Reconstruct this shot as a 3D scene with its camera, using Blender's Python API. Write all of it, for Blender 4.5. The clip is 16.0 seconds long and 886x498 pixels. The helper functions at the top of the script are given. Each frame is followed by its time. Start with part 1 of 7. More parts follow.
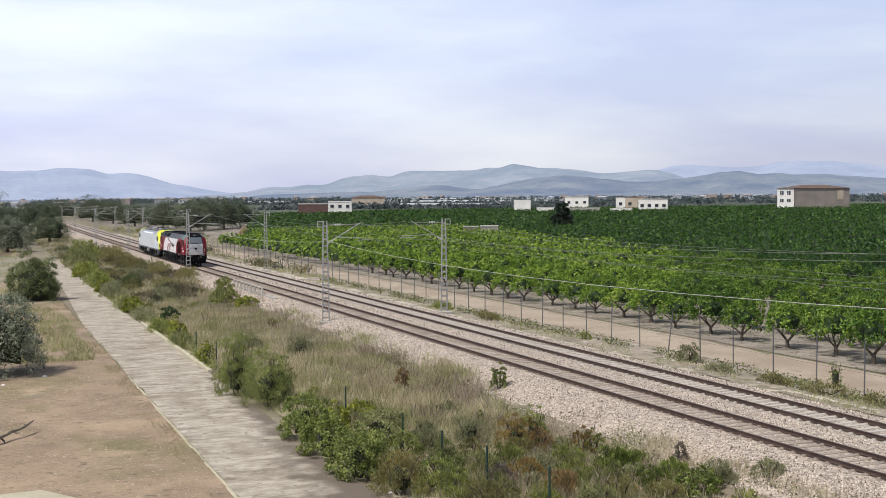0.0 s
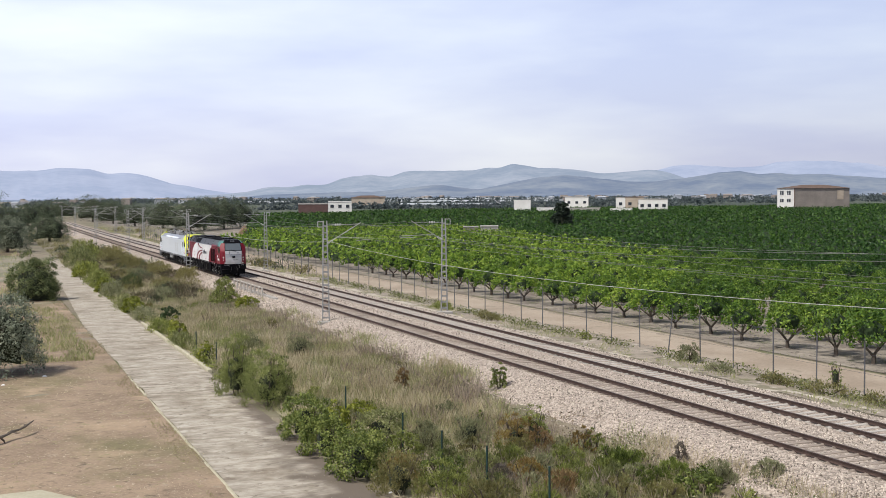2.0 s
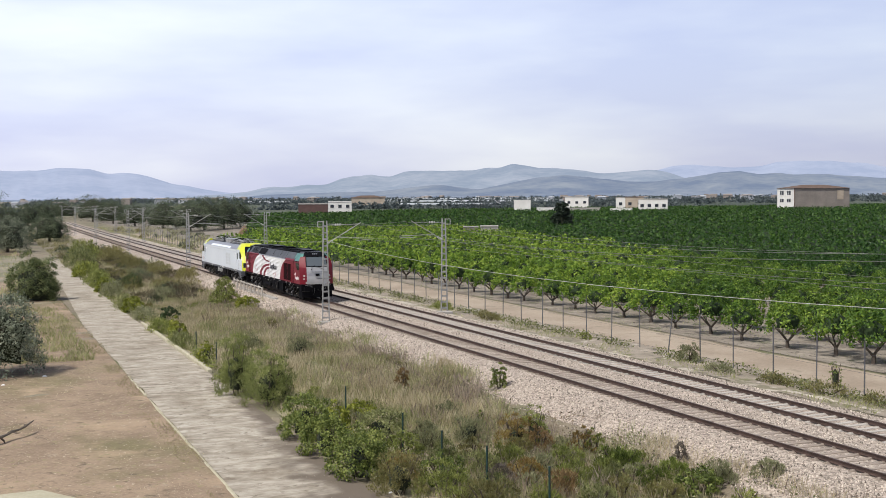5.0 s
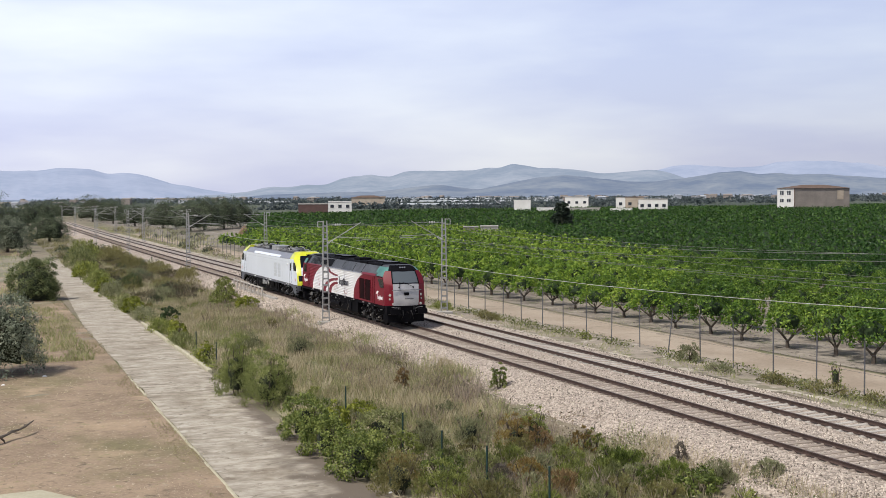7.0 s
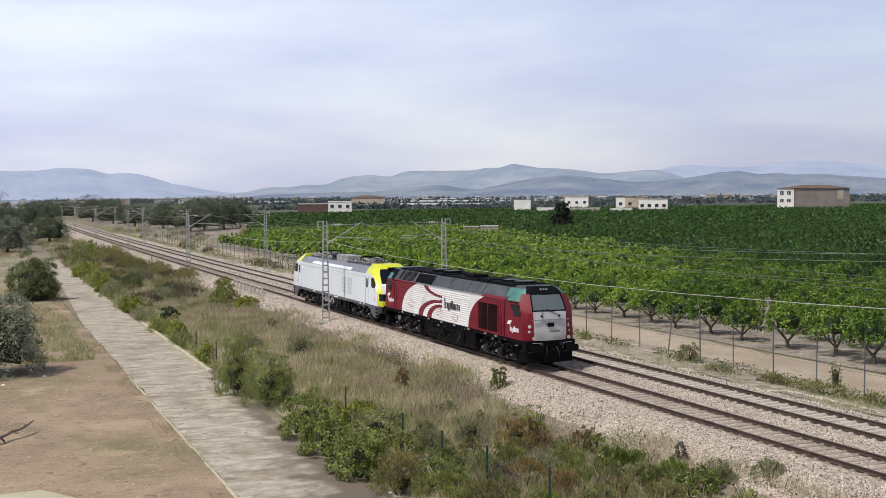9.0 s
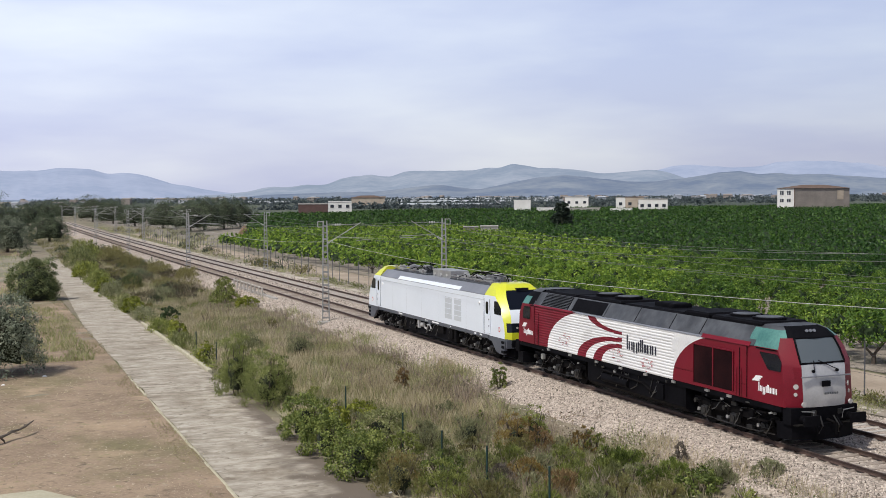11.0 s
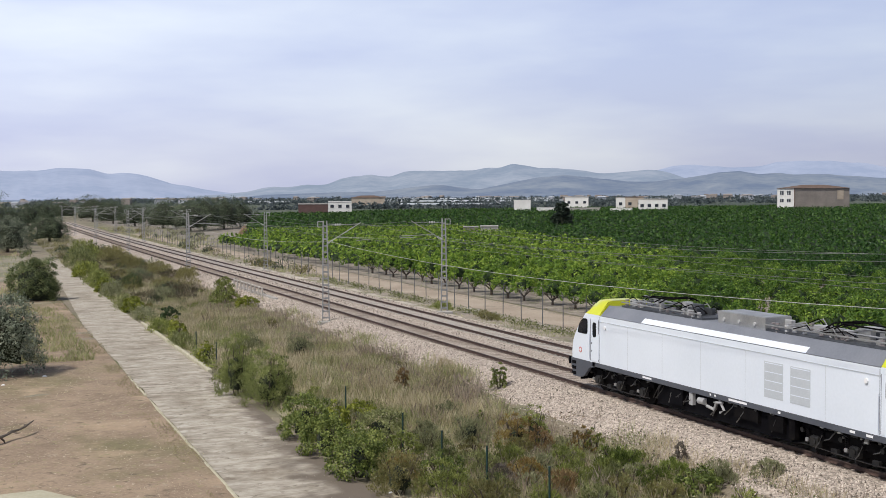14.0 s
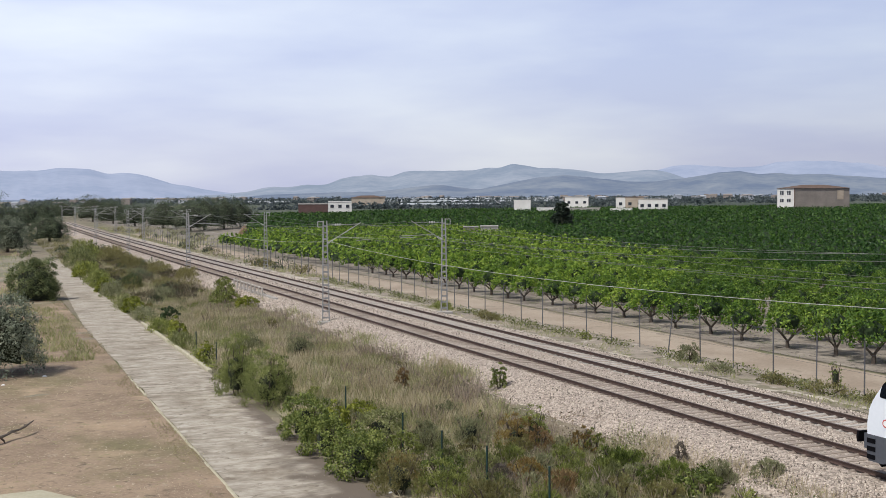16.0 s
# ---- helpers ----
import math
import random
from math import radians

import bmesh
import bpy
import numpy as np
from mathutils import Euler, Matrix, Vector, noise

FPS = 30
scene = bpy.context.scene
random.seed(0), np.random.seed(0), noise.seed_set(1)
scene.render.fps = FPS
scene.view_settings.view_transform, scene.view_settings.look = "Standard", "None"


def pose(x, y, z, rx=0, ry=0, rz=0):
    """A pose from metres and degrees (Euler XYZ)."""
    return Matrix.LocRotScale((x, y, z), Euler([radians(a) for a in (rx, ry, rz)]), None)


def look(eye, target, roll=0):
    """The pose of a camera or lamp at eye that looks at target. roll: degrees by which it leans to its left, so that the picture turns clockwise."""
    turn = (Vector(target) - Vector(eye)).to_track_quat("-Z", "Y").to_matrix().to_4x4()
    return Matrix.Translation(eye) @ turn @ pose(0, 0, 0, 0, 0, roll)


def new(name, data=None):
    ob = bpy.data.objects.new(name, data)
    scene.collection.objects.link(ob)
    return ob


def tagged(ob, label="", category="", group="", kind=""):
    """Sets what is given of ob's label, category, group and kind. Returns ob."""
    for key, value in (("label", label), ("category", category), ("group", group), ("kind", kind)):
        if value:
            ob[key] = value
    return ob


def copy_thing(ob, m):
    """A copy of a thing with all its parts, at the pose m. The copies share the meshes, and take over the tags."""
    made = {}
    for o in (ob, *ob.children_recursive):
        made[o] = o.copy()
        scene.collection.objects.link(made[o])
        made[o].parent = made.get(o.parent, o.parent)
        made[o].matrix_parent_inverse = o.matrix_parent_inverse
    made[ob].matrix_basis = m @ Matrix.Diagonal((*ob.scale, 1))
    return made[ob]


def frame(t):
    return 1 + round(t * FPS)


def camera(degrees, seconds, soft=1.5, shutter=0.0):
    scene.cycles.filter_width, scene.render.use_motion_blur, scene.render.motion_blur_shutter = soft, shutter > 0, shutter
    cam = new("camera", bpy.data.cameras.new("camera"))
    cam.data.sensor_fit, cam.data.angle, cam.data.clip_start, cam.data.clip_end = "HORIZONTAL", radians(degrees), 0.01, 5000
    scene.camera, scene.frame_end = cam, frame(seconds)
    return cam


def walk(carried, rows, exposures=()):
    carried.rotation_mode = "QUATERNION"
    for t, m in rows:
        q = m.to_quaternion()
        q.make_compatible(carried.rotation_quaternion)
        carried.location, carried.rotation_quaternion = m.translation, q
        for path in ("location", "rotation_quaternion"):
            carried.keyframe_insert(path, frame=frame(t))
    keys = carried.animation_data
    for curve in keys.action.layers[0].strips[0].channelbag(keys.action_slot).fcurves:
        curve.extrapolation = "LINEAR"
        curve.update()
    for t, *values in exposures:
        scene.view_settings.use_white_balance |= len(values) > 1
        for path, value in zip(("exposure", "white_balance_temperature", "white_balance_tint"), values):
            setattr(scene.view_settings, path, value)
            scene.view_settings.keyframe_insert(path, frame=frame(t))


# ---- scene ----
# Two coupled locomotives pass a bridge-side view over a citrus plain.
# x: across the line, y: along it (away from the camera), z: up; rail top is z = 0.
cam = camera(41.0, 16.0, soft=0.5)
EYE = Vector((0.0, 0.0, 8.66))
VIEW = look(EYE, EYE + Vector((0.36988, 0.92808, -0.04315)), -0.33)
walk(cam, [(0.0, VIEW), (16.0, VIEW)], exposures=[(0.0, 0.12, 6450, 10), (4.0, 0.12, 6450, 10), (9.0, 0.0, 6500, 10), (11.5, -0.06, 6350, 10), (16.0, -0.07, 6350, 10)])

# ---- world and sun ----
SUN_AZ, SUN_EL = radians(248), radians(56)   # azimuth clockwise from +y
world = bpy.data.worlds.new("hazy_sky")
scene.world = world
world.use_nodes = True
wn, wl = world.node_tree.nodes, world.node_tree.links
wn.clear()
w_out = wn.new("ShaderNodeOutputWorld")
w_sky = wn.new("ShaderNodeTexSky")
w_sky.sky_type, w_sky.sun_disc = "NISHITA", False
w_sky.sun_elevation, w_sky.sun_rotation = SUN_EL, SUN_AZ
w_sky.dust_density, w_sky.air_density = 3.0, 1.0
w_bg = wn.new("ShaderNodeBackground")
w_bg.inputs["Strength"].default_value = 0.06
w_cl = wn.new("ShaderNodeBackground")
w_cl.inputs["Strength"].default_value = 0.86
w_co = wn.new("ShaderNodeTexCoord")
w_mp = wn.new("ShaderNodeMapping")
w_mp.inputs["Scale"].default_value = (2.0, 2.0, 9.0)
w_no = wn.new("ShaderNodeTexNoise")
w_no.inputs["Scale"].default_value, w_no.inputs["Detail"].default_value = 1.3, 5.0
w_no.inputs["Roughness"].default_value = 0.5
w_rp = wn.new("ShaderNodeValToRGB")
w_rp.color_ramp.elements[0].position, w_rp.color_ramp.elements[0].color = 0.36, (0.585, 0.615, 0.86, 1)
w_rp.color_ramp.elements[1].position, w_rp.color_ramp.elements[1].color = 0.66, (0.895, 0.92, 1.0, 1)
# the bright haze thins with height and lets the darker blue through
w_sep = wn.new("ShaderNodeSeparateXYZ")
w_hi = wn.new("ShaderNodeMapRange")
w_hi.interpolation_type = "SMOOTHSTEP"
w_hi.inputs["From Min"].default_value, w_hi.inputs["From Max"].default_value = 0.14, 0.45
w_hi.inputs["To Min"].default_value, w_hi.inputs["To Max"].default_value = 0.84, 0.13
w_ad = wn.new("ShaderNodeAddShader")
wl.new(w_co.outputs["Generated"], w_mp.inputs["Vector"])
wl.new(w_co.outputs["Generated"], w_sep.inputs[0])
wl.new(w_sep.outputs["Z"], w_hi.inputs["Value"])
wl.new(w_hi.outputs["Result"], w_cl.inputs["Strength"])
wl.new(w_mp.outputs["Vector"], w_no.inputs["Vector"])
wl.new(w_no.outputs["Fac"], w_rp.inputs["Fac"])
# brighter on the sun's side
w_side = wn.new("ShaderNodeMapRange")
w_side.inputs["From Min"].default_value, w_side.inputs["From Max"].default_value = 0.0, 0.68
w_side.inputs["To Min"].default_value, w_side.inputs["To Max"].default_value = 1.04, 0.76
w_dim = wn.new("ShaderNodeVectorMath")
w_dim.operation = "SCALE"
wl.new(w_sep.outputs["X"], w_side.inputs["Value"])
wl.new(w_side.outputs["Result"], w_dim.inputs["Scale"])
wl.new(w_rp.outputs["Color"], w_dim.inputs[0])
wl.new(w_dim.outputs["Vector"], w_cl.inputs["Color"])
wl.new(w_sky.outputs["Color"], w_bg.inputs["Color"])
wl.new(w_bg.outputs[0], w_ad.inputs[0])
wl.new(w_cl.outputs[0], w_ad.inputs[1])
wl.new(w_ad.outputs[0], w_out.inputs["Surface"])

sun_data = bpy.data.lights.new("sun", "SUN")
sun_data.energy, sun_data.angle, sun_data.color = 3.85, radians(3.5), (1.0, 0.95, 0.87)
sun = new("sun", sun_data)
sun_dir = Vector((math.sin(SUN_AZ) * math.cos(SUN_EL), math.cos(SUN_AZ) * math.cos(SUN_EL), math.sin(SUN_EL)))
sun.matrix_world = look(sun_dir * 60, (0, 0, 0))


# ---- materials ----
def material(name, dark, light, rough=0.8, scale=3.0, fine=40.0, bump=0.0, metal=0.0, spread=0.0, coat=0.0, low=0.35, high=0.65, stretch=None, patch=None):
    """Two-scale mottled surface between two colours; spread: random change from piece to piece."""
    m = bpy.data.materials.new(name)
    m.use_nodes = True
    n, l = m.node_tree.nodes, m.node_tree.links
    b = n["Principled BSDF"]
    b.inputs["Roughness"].default_value, b.inputs["Metallic"].default_value = rough, metal
    b.inputs["Coat Weight"].default_value = coat
    co = n.new("ShaderNodeTexCoord")
    big, small = n.new("ShaderNodeTexNoise"), n.new("ShaderNodeTexNoise")
    big.inputs["Scale"].default_value, big.inputs["Detail"].default_value = scale, 4.0
    small.inputs["Scale"].default_value, small.inputs["Detail"].default_value = fine, 3.0
    where = co.outputs["Object"]
    if stretch:
        mp = n.new("ShaderNodeMapping")
        mp.inputs["Scale"].default_value = stretch
        l.new(where, mp.inputs["Vector"])
        where = mp.outputs["Vector"]
    l.new(where, big.inputs["Vector"])
    l.new(where, small.inputs["Vector"])
    mix = n.new("ShaderNodeMath")
    mix.operation = "MULTIPLY_ADD"
    mix.inputs[1].default_value = 0.35
    half = n.new("ShaderNodeMath")
    half.operation = "MULTIPLY"
    half.inputs[1].default_value = 0.65
    l.new(big.outputs["Fac"], half.inputs[0])
    l.new(small.outputs["Fac"], mix.inputs[0])
    l.new(half.outputs[0], mix.inputs[2])
    last = mix.outputs[0]
    if spread:
        geo = n.new("ShaderNodeNewGeometry")
        add = n.new("ShaderNodeMath")
        add.operation = "MULTIPLY_ADD"
        add.inputs[1].default_value = spread
        l.new(geo.outputs["Random Per Island"], add.inputs[0])
        sub = n.new("ShaderNodeMath")
        sub.operation = "SUBTRACT"
        sub.inputs[1].default_value = spread / 2
        l.new(last, sub.inputs[0])
        l.new(sub.outputs[0], add.inputs[2])
        last = add.outputs[0]
    ramp = n.new("ShaderNodeValToRGB")
    ramp.color_ramp.elements[0].position, ramp.color_ramp.elements[0].color = low, (*dark, 1)
    ramp.color_ramp.elements[1].position, ramp.color_ramp.elements[1].color = high, (*light, 1)
    l.new(last, ramp.inputs["Fac"])
    colour = ramp.outputs["Color"]
    for tone, size, start, soft_edge in patch or ():
        spot = n.new("ShaderNodeTexNoise")
        spot.inputs["Scale"].default_value, spot.inputs["Detail"].default_value, spot.inputs["Roughness"].default_value = size, 6.0, 0.65
        l.new(co.outputs["Object"], spot.inputs["Vector"])
        mask = n.new("ShaderNodeMapRange")
        mask.inputs["From Min"].default_value, mask.inputs["From Max"].default_value = start, start + soft_edge
        l.new(spot.outputs["Fac"], mask.inputs["Value"])
        over = n.new("ShaderNodeMix")
        over.data_type = "RGBA"
        l.new(mask.outputs["Result"], over.inputs["Factor"])
        l.new(colour, over.inputs["A"])
        over.inputs["B"].default_value = (*tone, 1)
        colour = over.outputs["Result"]
    l.new(colour, b.inputs["Base Color"])
    if bump:
        bp = n.new("ShaderNodeBump")
        bp.inputs["Strength"].default_value, bp.inputs["Distance"].default_value = bump, 0.02
        l.new(small.outputs["Fac"], bp.inputs["Height"])
        l.new(bp.outputs["Normal"], b.inputs["Normal"])
    return m


def leaf_material(name, dark, mid, light, through_light=0.22, clump_scale=1.7):
    """Leaves: colour changes from leaf to leaf, some light passes."""
    m = bpy.data.materials.new(name)
    m.use_nodes = True
    n, l = m.node_tree.nodes, m.node_tree.links
    b = n["Principled BSDF"]
    b.inputs["Roughness"].default_value = 0.55
    b.inputs["Specular IOR Level"].default_value = 0.3
    geo = n.new("ShaderNodeNewGeometry")
    ramp = n.new("ShaderNodeValToRGB")
    ramp.color_ramp.elements[0].color, ramp.color_ramp.elements[1].color = (*dark, 1), (*light, 1)
    e = ramp.color_ramp.elements.new(0.55)
    e.color = (*mid, 1)
    ob_info = n.new("ShaderNodeObjectInfo")
    co = n.new("ShaderNodeTexCoord")
    clump = n.new("ShaderNodeTexNoise")
    clump.inputs["Scale"].default_value, clump.inputs["Detail"].default_value = clump_scale, 2.0
    l.new(co.outputs["Object"], clump.inputs["Vector"])
    wide = n.new("ShaderNodeMath")
    wide.operation = "MULTIPLY_ADD"
    wide.inputs[1].default_value, wide.inputs[2].default_value = 1.5, -0.68
    l.new(clump.outputs["Fac"], wide.inputs[0])
    sub = n.new("ShaderNodeMath")
    sub.operation = "MULTIPLY_ADD"
    sub.inputs[1].default_value = 0.6
    l.new(geo.outputs["Random Per Island"], sub.inputs[0])
    l.new(wide.outputs[0], sub.inputs[2])
    jig = n.new("ShaderNodeMath")
    jig.operation = "MULTIPLY_ADD"
    jig.inputs[1].default_value = 0.3
    l.new(ob_info.outputs["Random"], jig.inputs[0])
    l.new(sub.outputs[0], jig.inputs[2])
    l.new(jig.outputs[0], ramp.inputs["Fac"])
    l.new(ramp.outputs["Color"], b.inputs["Base Color"])
    tr = n.new("ShaderNodeBsdfTranslucent")
    l.new(ramp.outputs["Color"], tr.inputs["Color"])
    mx = n.new("ShaderNodeMixShader")
    mx.inputs["Fac"].default_value = through_light
    l.new(b.outputs[0], mx.inputs[1])
    l.new(tr.outputs[0], mx.inputs[2])
    l.new(mx.outputs[0], n["Material Output"].inputs["Surface"])
    return m


def plain(name, colour, rough=0.5, metal=0.0, glow=0.0, coat=0.0):
    m = bpy.data.materials.new(name)
    m.use_nodes = True
    b = m.node_tree.nodes["Principled BSDF"]
    b.inputs["Base Color"].default_value = (*colour, 1)
    b.inputs["Roughness"].default_value, b.inputs["Metallic"].default_value = rough, metal
    b.inputs["Coat Weight"].default_value = coat
    if glow:
        b.inputs["Emission Color"].default_value, b.inputs["Emission Strength"].default_value = (*colour, 1), glow
    return m


# dark patches paint in the shade of gaps between stones
M_BALLAST = material("ballast_bed", (0.241, 0.194, 0.156), (0.483, 0.402, 0.329), 0.95, 0.8, 14, 0.9, patch=[((0.134, 0.103, 0.0814), 9.0, 0.58, 0.08), ((0.604, 0.522, 0.442), 12.0, 0.60, 0.08)])


def stone_bed(m, size, dark, light, depth=0.03):
    """Crushed stones of that size: each cell a stone of its own tone, with relief between stones."""
    n, l = m.node_tree.nodes, m.node_tree.links
    b = n["Principled BSDF"]
    under = b.inputs["Base Color"].links[0].from_socket
    co, cell, edge = n.new("ShaderNodeTexCoord"), n.new("ShaderNodeTexVoronoi"), n.new("ShaderNodeTexVoronoi")
    edge.feature = "F1"
    for v in (cell, edge):
        v.inputs["Scale"].default_value = 1.0 / size
        l.new(co.outputs["Object"], v.inputs["Vector"])
    sep = n.new("ShaderNodeSeparateColor")
    l.new(cell.outputs["Color"], sep.inputs[0])
    ramp = n.new("ShaderNodeValToRGB")
    ramp.color_ramp.elements[0].position, ramp.color_ramp.elements[0].color = 0.05, (*dark, 1)
    ramp.color_ramp.elements[1].position, ramp.color_ramp.elements[1].color = 0.9, (*light, 1)
    l.new(sep.outputs[0], ramp.inputs["Fac"])
    mix = n.new("ShaderNodeMix")
    mix.data_type = "RGBA"
    mix.inputs["Factor"].default_value = 0.72
    l.new(under, mix.inputs["A"])
    l.new(ramp.outputs["Color"], mix.inputs["B"])
    l.new(mix.outputs["Result"], b.inputs["Base Color"])
    bp = n.new("ShaderNodeBump")
    bp.invert = True
    bp.inputs["Strength"].default_value, bp.inputs["Distance"].default_value = 1.0, depth
    l.new(edge.outputs["Distance"], bp.inputs["Height"])
    l.new(bp.outputs["Normal"], b.inputs["Normal"])


stone_bed(M_BALLAST, 0.075, (0.13, 0.105, 0.088), (0.55, 0.475, 0.405))
M_STONE = material("ballast_stone", (0.10, 0.082, 0.066), (0.62, 0.545, 0.465), 0.9, 2, 9, 0.2, spread=0.9, low=0.1, high=0.9)
M_SOIL = material("dry_field_soil", (0.14, 0.115, 0.08), (0.28, 0.24, 0.175), 0.95, 0.35, 7, 0.6, patch=[((0.13, 0.135, 0.065), 0.08, 0.50, 0.14), ((0.12, 0.12, 0.06), 0.4, 0.56, 0.12)])
M_EARTH = material("bare_reddish_earth", (0.18, 0.13, 0.088), (0.335, 0.25, 0.172), 0.95, 0.5, 8, 0.6, patch=[((0.17, 0.145, 0.075), 0.12, 0.52, 0.14), ((0.38, 0.285, 0.19), 0.22, 0.56, 0.14), ((0.40, 0.34, 0.26), 0.9, 0.62, 0.1), ((0.13, 0.098, 0.066), 1.8, 0.58, 0.1), ((0.25, 0.215, 0.115), 2.6, 0.58, 0.08), ((0.46, 0.385, 0.29), 5.0, 0.61, 0.05)])
M_PATH = material("weathered_concrete_lane", (0.212, 0.18, 0.134), (0.445, 0.403, 0.336), 0.9, 1.3, 5, 0.4, stretch=(0.55, 1.35, 1.0), low=0.36, high=0.62, patch=[((0.201, 0.164, 0.118), 0.25, 0.54, 0.16), ((0.488, 0.458, 0.392), 0.9, 0.58, 0.12), ((0.159, 0.131, 0.0952), 1.9, 0.58, 0.1)])


def darker_side(m, tone):
    """Darker tone over the right side of the lane, wider towards its near end."""
    n, l = m.node_tree.nodes, m.node_tree.links
    b = n["Principled BSDF"]
    lane_tone = b.inputs["Base Color"].links[0].from_socket
    co, sep = n.new("ShaderNodeTexCoord"), n.new("ShaderNodeSeparateXYZ")
    l.new(co.outputs["Object"], sep.inputs[0])
    spot = n.new("ShaderNodeTexNoise")
    spot.inputs["Scale"].default_value, spot.inputs["Detail"].default_value = 0.8, 7.0
    l.new(co.outputs["Object"], spot.inputs["Vector"])
    along = n.new("ShaderNodeMath")
    along.operation = "MULTIPLY_ADD"
    along.inputs[1].default_value = -0.085
    l.new(sep.outputs["Y"], along.inputs[0])
    l.new(sep.outputs["X"], along.inputs[2])
    wave = n.new("ShaderNodeMath")
    wave.operation = "MULTIPLY_ADD"
    wave.inputs[1].default_value = 5.0
    l.new(spot.outputs["Fac"], wave.inputs[0])
    l.new(along.outputs[0], wave.inputs[2])
    mask = n.new("ShaderNodeMapRange")
    mask.inputs["From Min"].default_value, mask.inputs["From Max"].default_value = 8.9, 10.3
    l.new(wave.outputs[0], mask.inputs["Value"])
    over = n.new("ShaderNodeMix")
    over.data_type = "RGBA"
    l.new(mask.outputs["Result"], over.inputs["Factor"])
    l.new(lane_tone, over.inputs["A"])
    over.inputs["B"].default_value = (*tone, 1)
    l.new(over.outputs["Result"], b.inputs["Base Color"])


darker_side(M_PATH, (0.135, 0.11, 0.085))
M_ROAD = material("sandy_track", (0.27, 0.215, 0.16), (0.40, 0.335, 0.26), 0.95, 0.25, 6, 0.4, patch=[((0.20, 0.165, 0.12), 0.5, 0.58, 0.12)])
M_ORCHARD = material("orchard_soil", (0.15, 0.125, 0.10), (0.30, 0.265, 0.22), 0.95, 0.4, 5, 0.5, patch=[((0.34, 0.30, 0.25), 0.7, 0.56, 0.10), ((0.075, 0.085, 0.04), 0.6, 0.56, 0.10), ((0.06, 0.05, 0.036), 2.2, 0.57, 0.08)])
M_FARLAND = material("far_fields", (0.03, 0.0465, 0.028), (0.096, 0.105, 0.077), 0.95, 0.006, 0.05, stretch=(0.5, 1.6, 1), patch=[((0.03, 0.0403, 0.0315), 0.004, 0.50, 0.06), ((0.144, 0.13, 0.112), 0.007, 0.62, 0.05)])
M_RAIL = material("rusty_rail_side", (0.032, 0.018, 0.014), (0.07, 0.042, 0.033), 0.75, 2, 30, 0.2)
M_RAILTOP = material("worn_rail_head", (0.09, 0.065, 0.055), (0.18, 0.14, 0.125), 0.5, 2, 30, metal=0.5)
M_SLEEPER = material("concrete_sleeper", (0.34, 0.31, 0.275), (0.50, 0.47, 0.43), 0.9, 2, 25, 0.3)
M_SLEEPER_DIRTY = material("dusty_sleeper", (0.22, 0.18, 0.145), (0.34, 0.29, 0.245), 0.9, 2, 25, 0.3)
M_CONC = material("grey_concrete", (0.25, 0.24, 0.22), (0.42, 0.40, 0.37), 0.9, 1.5, 25, 0.3)
M_GALV = material("galvanised_steel", (0.24, 0.24, 0.24), (0.40, 0.40, 0.39), 0.5, 3, 30, metal=0.3)
M_WIRE = plain("dull_wire", (0.17, 0.18, 0.16), 0.6, 0.2)
M_FEEDER = plain("pale_feeder_cable", (0.40, 0.40, 0.37), 0.6, 0.1)
M_INSUL = plain("glazed_insulator", (0.45, 0.45, 0.45), 0.3)
M_POST = plain("weathered_fence_steel", (0.13, 0.13, 0.14), 0.6, 0.5)
M_GREENPOST = plain("green_fence_post", (0.01, 0.035, 0.03), 0.5)
M_BARK = material("bark", (0.05, 0.04, 0.03), (0.13, 0.105, 0.085), 0.95, 6, 40, 0.6)
M_LIGHTLEAF = leaf_material("young_citrus_leaf", (0.028, 0.07, 0.0075), (0.125, 0.22, 0.021), (0.33, 0.43, 0.06), 0.22)
M_DARKLEAF = leaf_material("mature_citrus_leaf", (0.008, 0.032, 0.005), (0.022, 0.066, 0.009), (0.07, 0.14, 0.019), 0.18, 0.35)
# near-black tones for crown cores: shade between tufts put into a colour
M_LIGHTCORE = material("citrus_shade_core", (0.006, 0.016, 0.004), (0.022, 0.045, 0.009), 0.9, 3.0, 14, 0.8)
M_DARKCORE = material("dark_citrus_shade_core", (0.005, 0.014, 0.004), (0.014, 0.03, 0.008), 0.9, 3.0, 14, 0.8)
M_MIDLEAF = leaf_material("green_citrus_leaf", (0.018, 0.052, 0.007), (0.078, 0.152, 0.017), (0.235, 0.335, 0.046), 0.22)
M_TREECORE = material("tree_shade_core", (0.009, 0.013, 0.006), (0.034, 0.044, 0.02), 0.9, 1.5, 9, 0.8)
M_OLIVE = leaf_material("olive_leaf", (0.0361, 0.045, 0.0281), (0.183, 0.21, 0.145), (0.346, 0.38, 0.281))
M_PINE = leaf_material("pine_needles", (0.03, 0.043, 0.017), (0.11, 0.14, 0.054), (0.24, 0.27, 0.11))
M_BUSH = leaf_material("bush_leaf", (0.065, 0.082, 0.02), (0.23, 0.265, 0.07), (0.41, 0.435, 0.14), 0.35)
# bush leaf darkened: the near bushes' shade is put into its colour
M_SHADEBUSH = leaf_material("shaded_bush_leaf", (0.03, 0.045, 0.011), (0.12, 0.16, 0.035), (0.30, 0.34, 0.09), 0.25)
M_BUSHGREY = leaf_material("olive_green_bush_leaf", (0.06, 0.074, 0.026), (0.22, 0.24, 0.092), (0.36, 0.37, 0.165), 0.3)
M_RUST = leaf_material("rust_brown_bush_leaf", (0.085, 0.058, 0.022), (0.27, 0.18, 0.06), (0.38, 0.32, 0.11), 0.3)
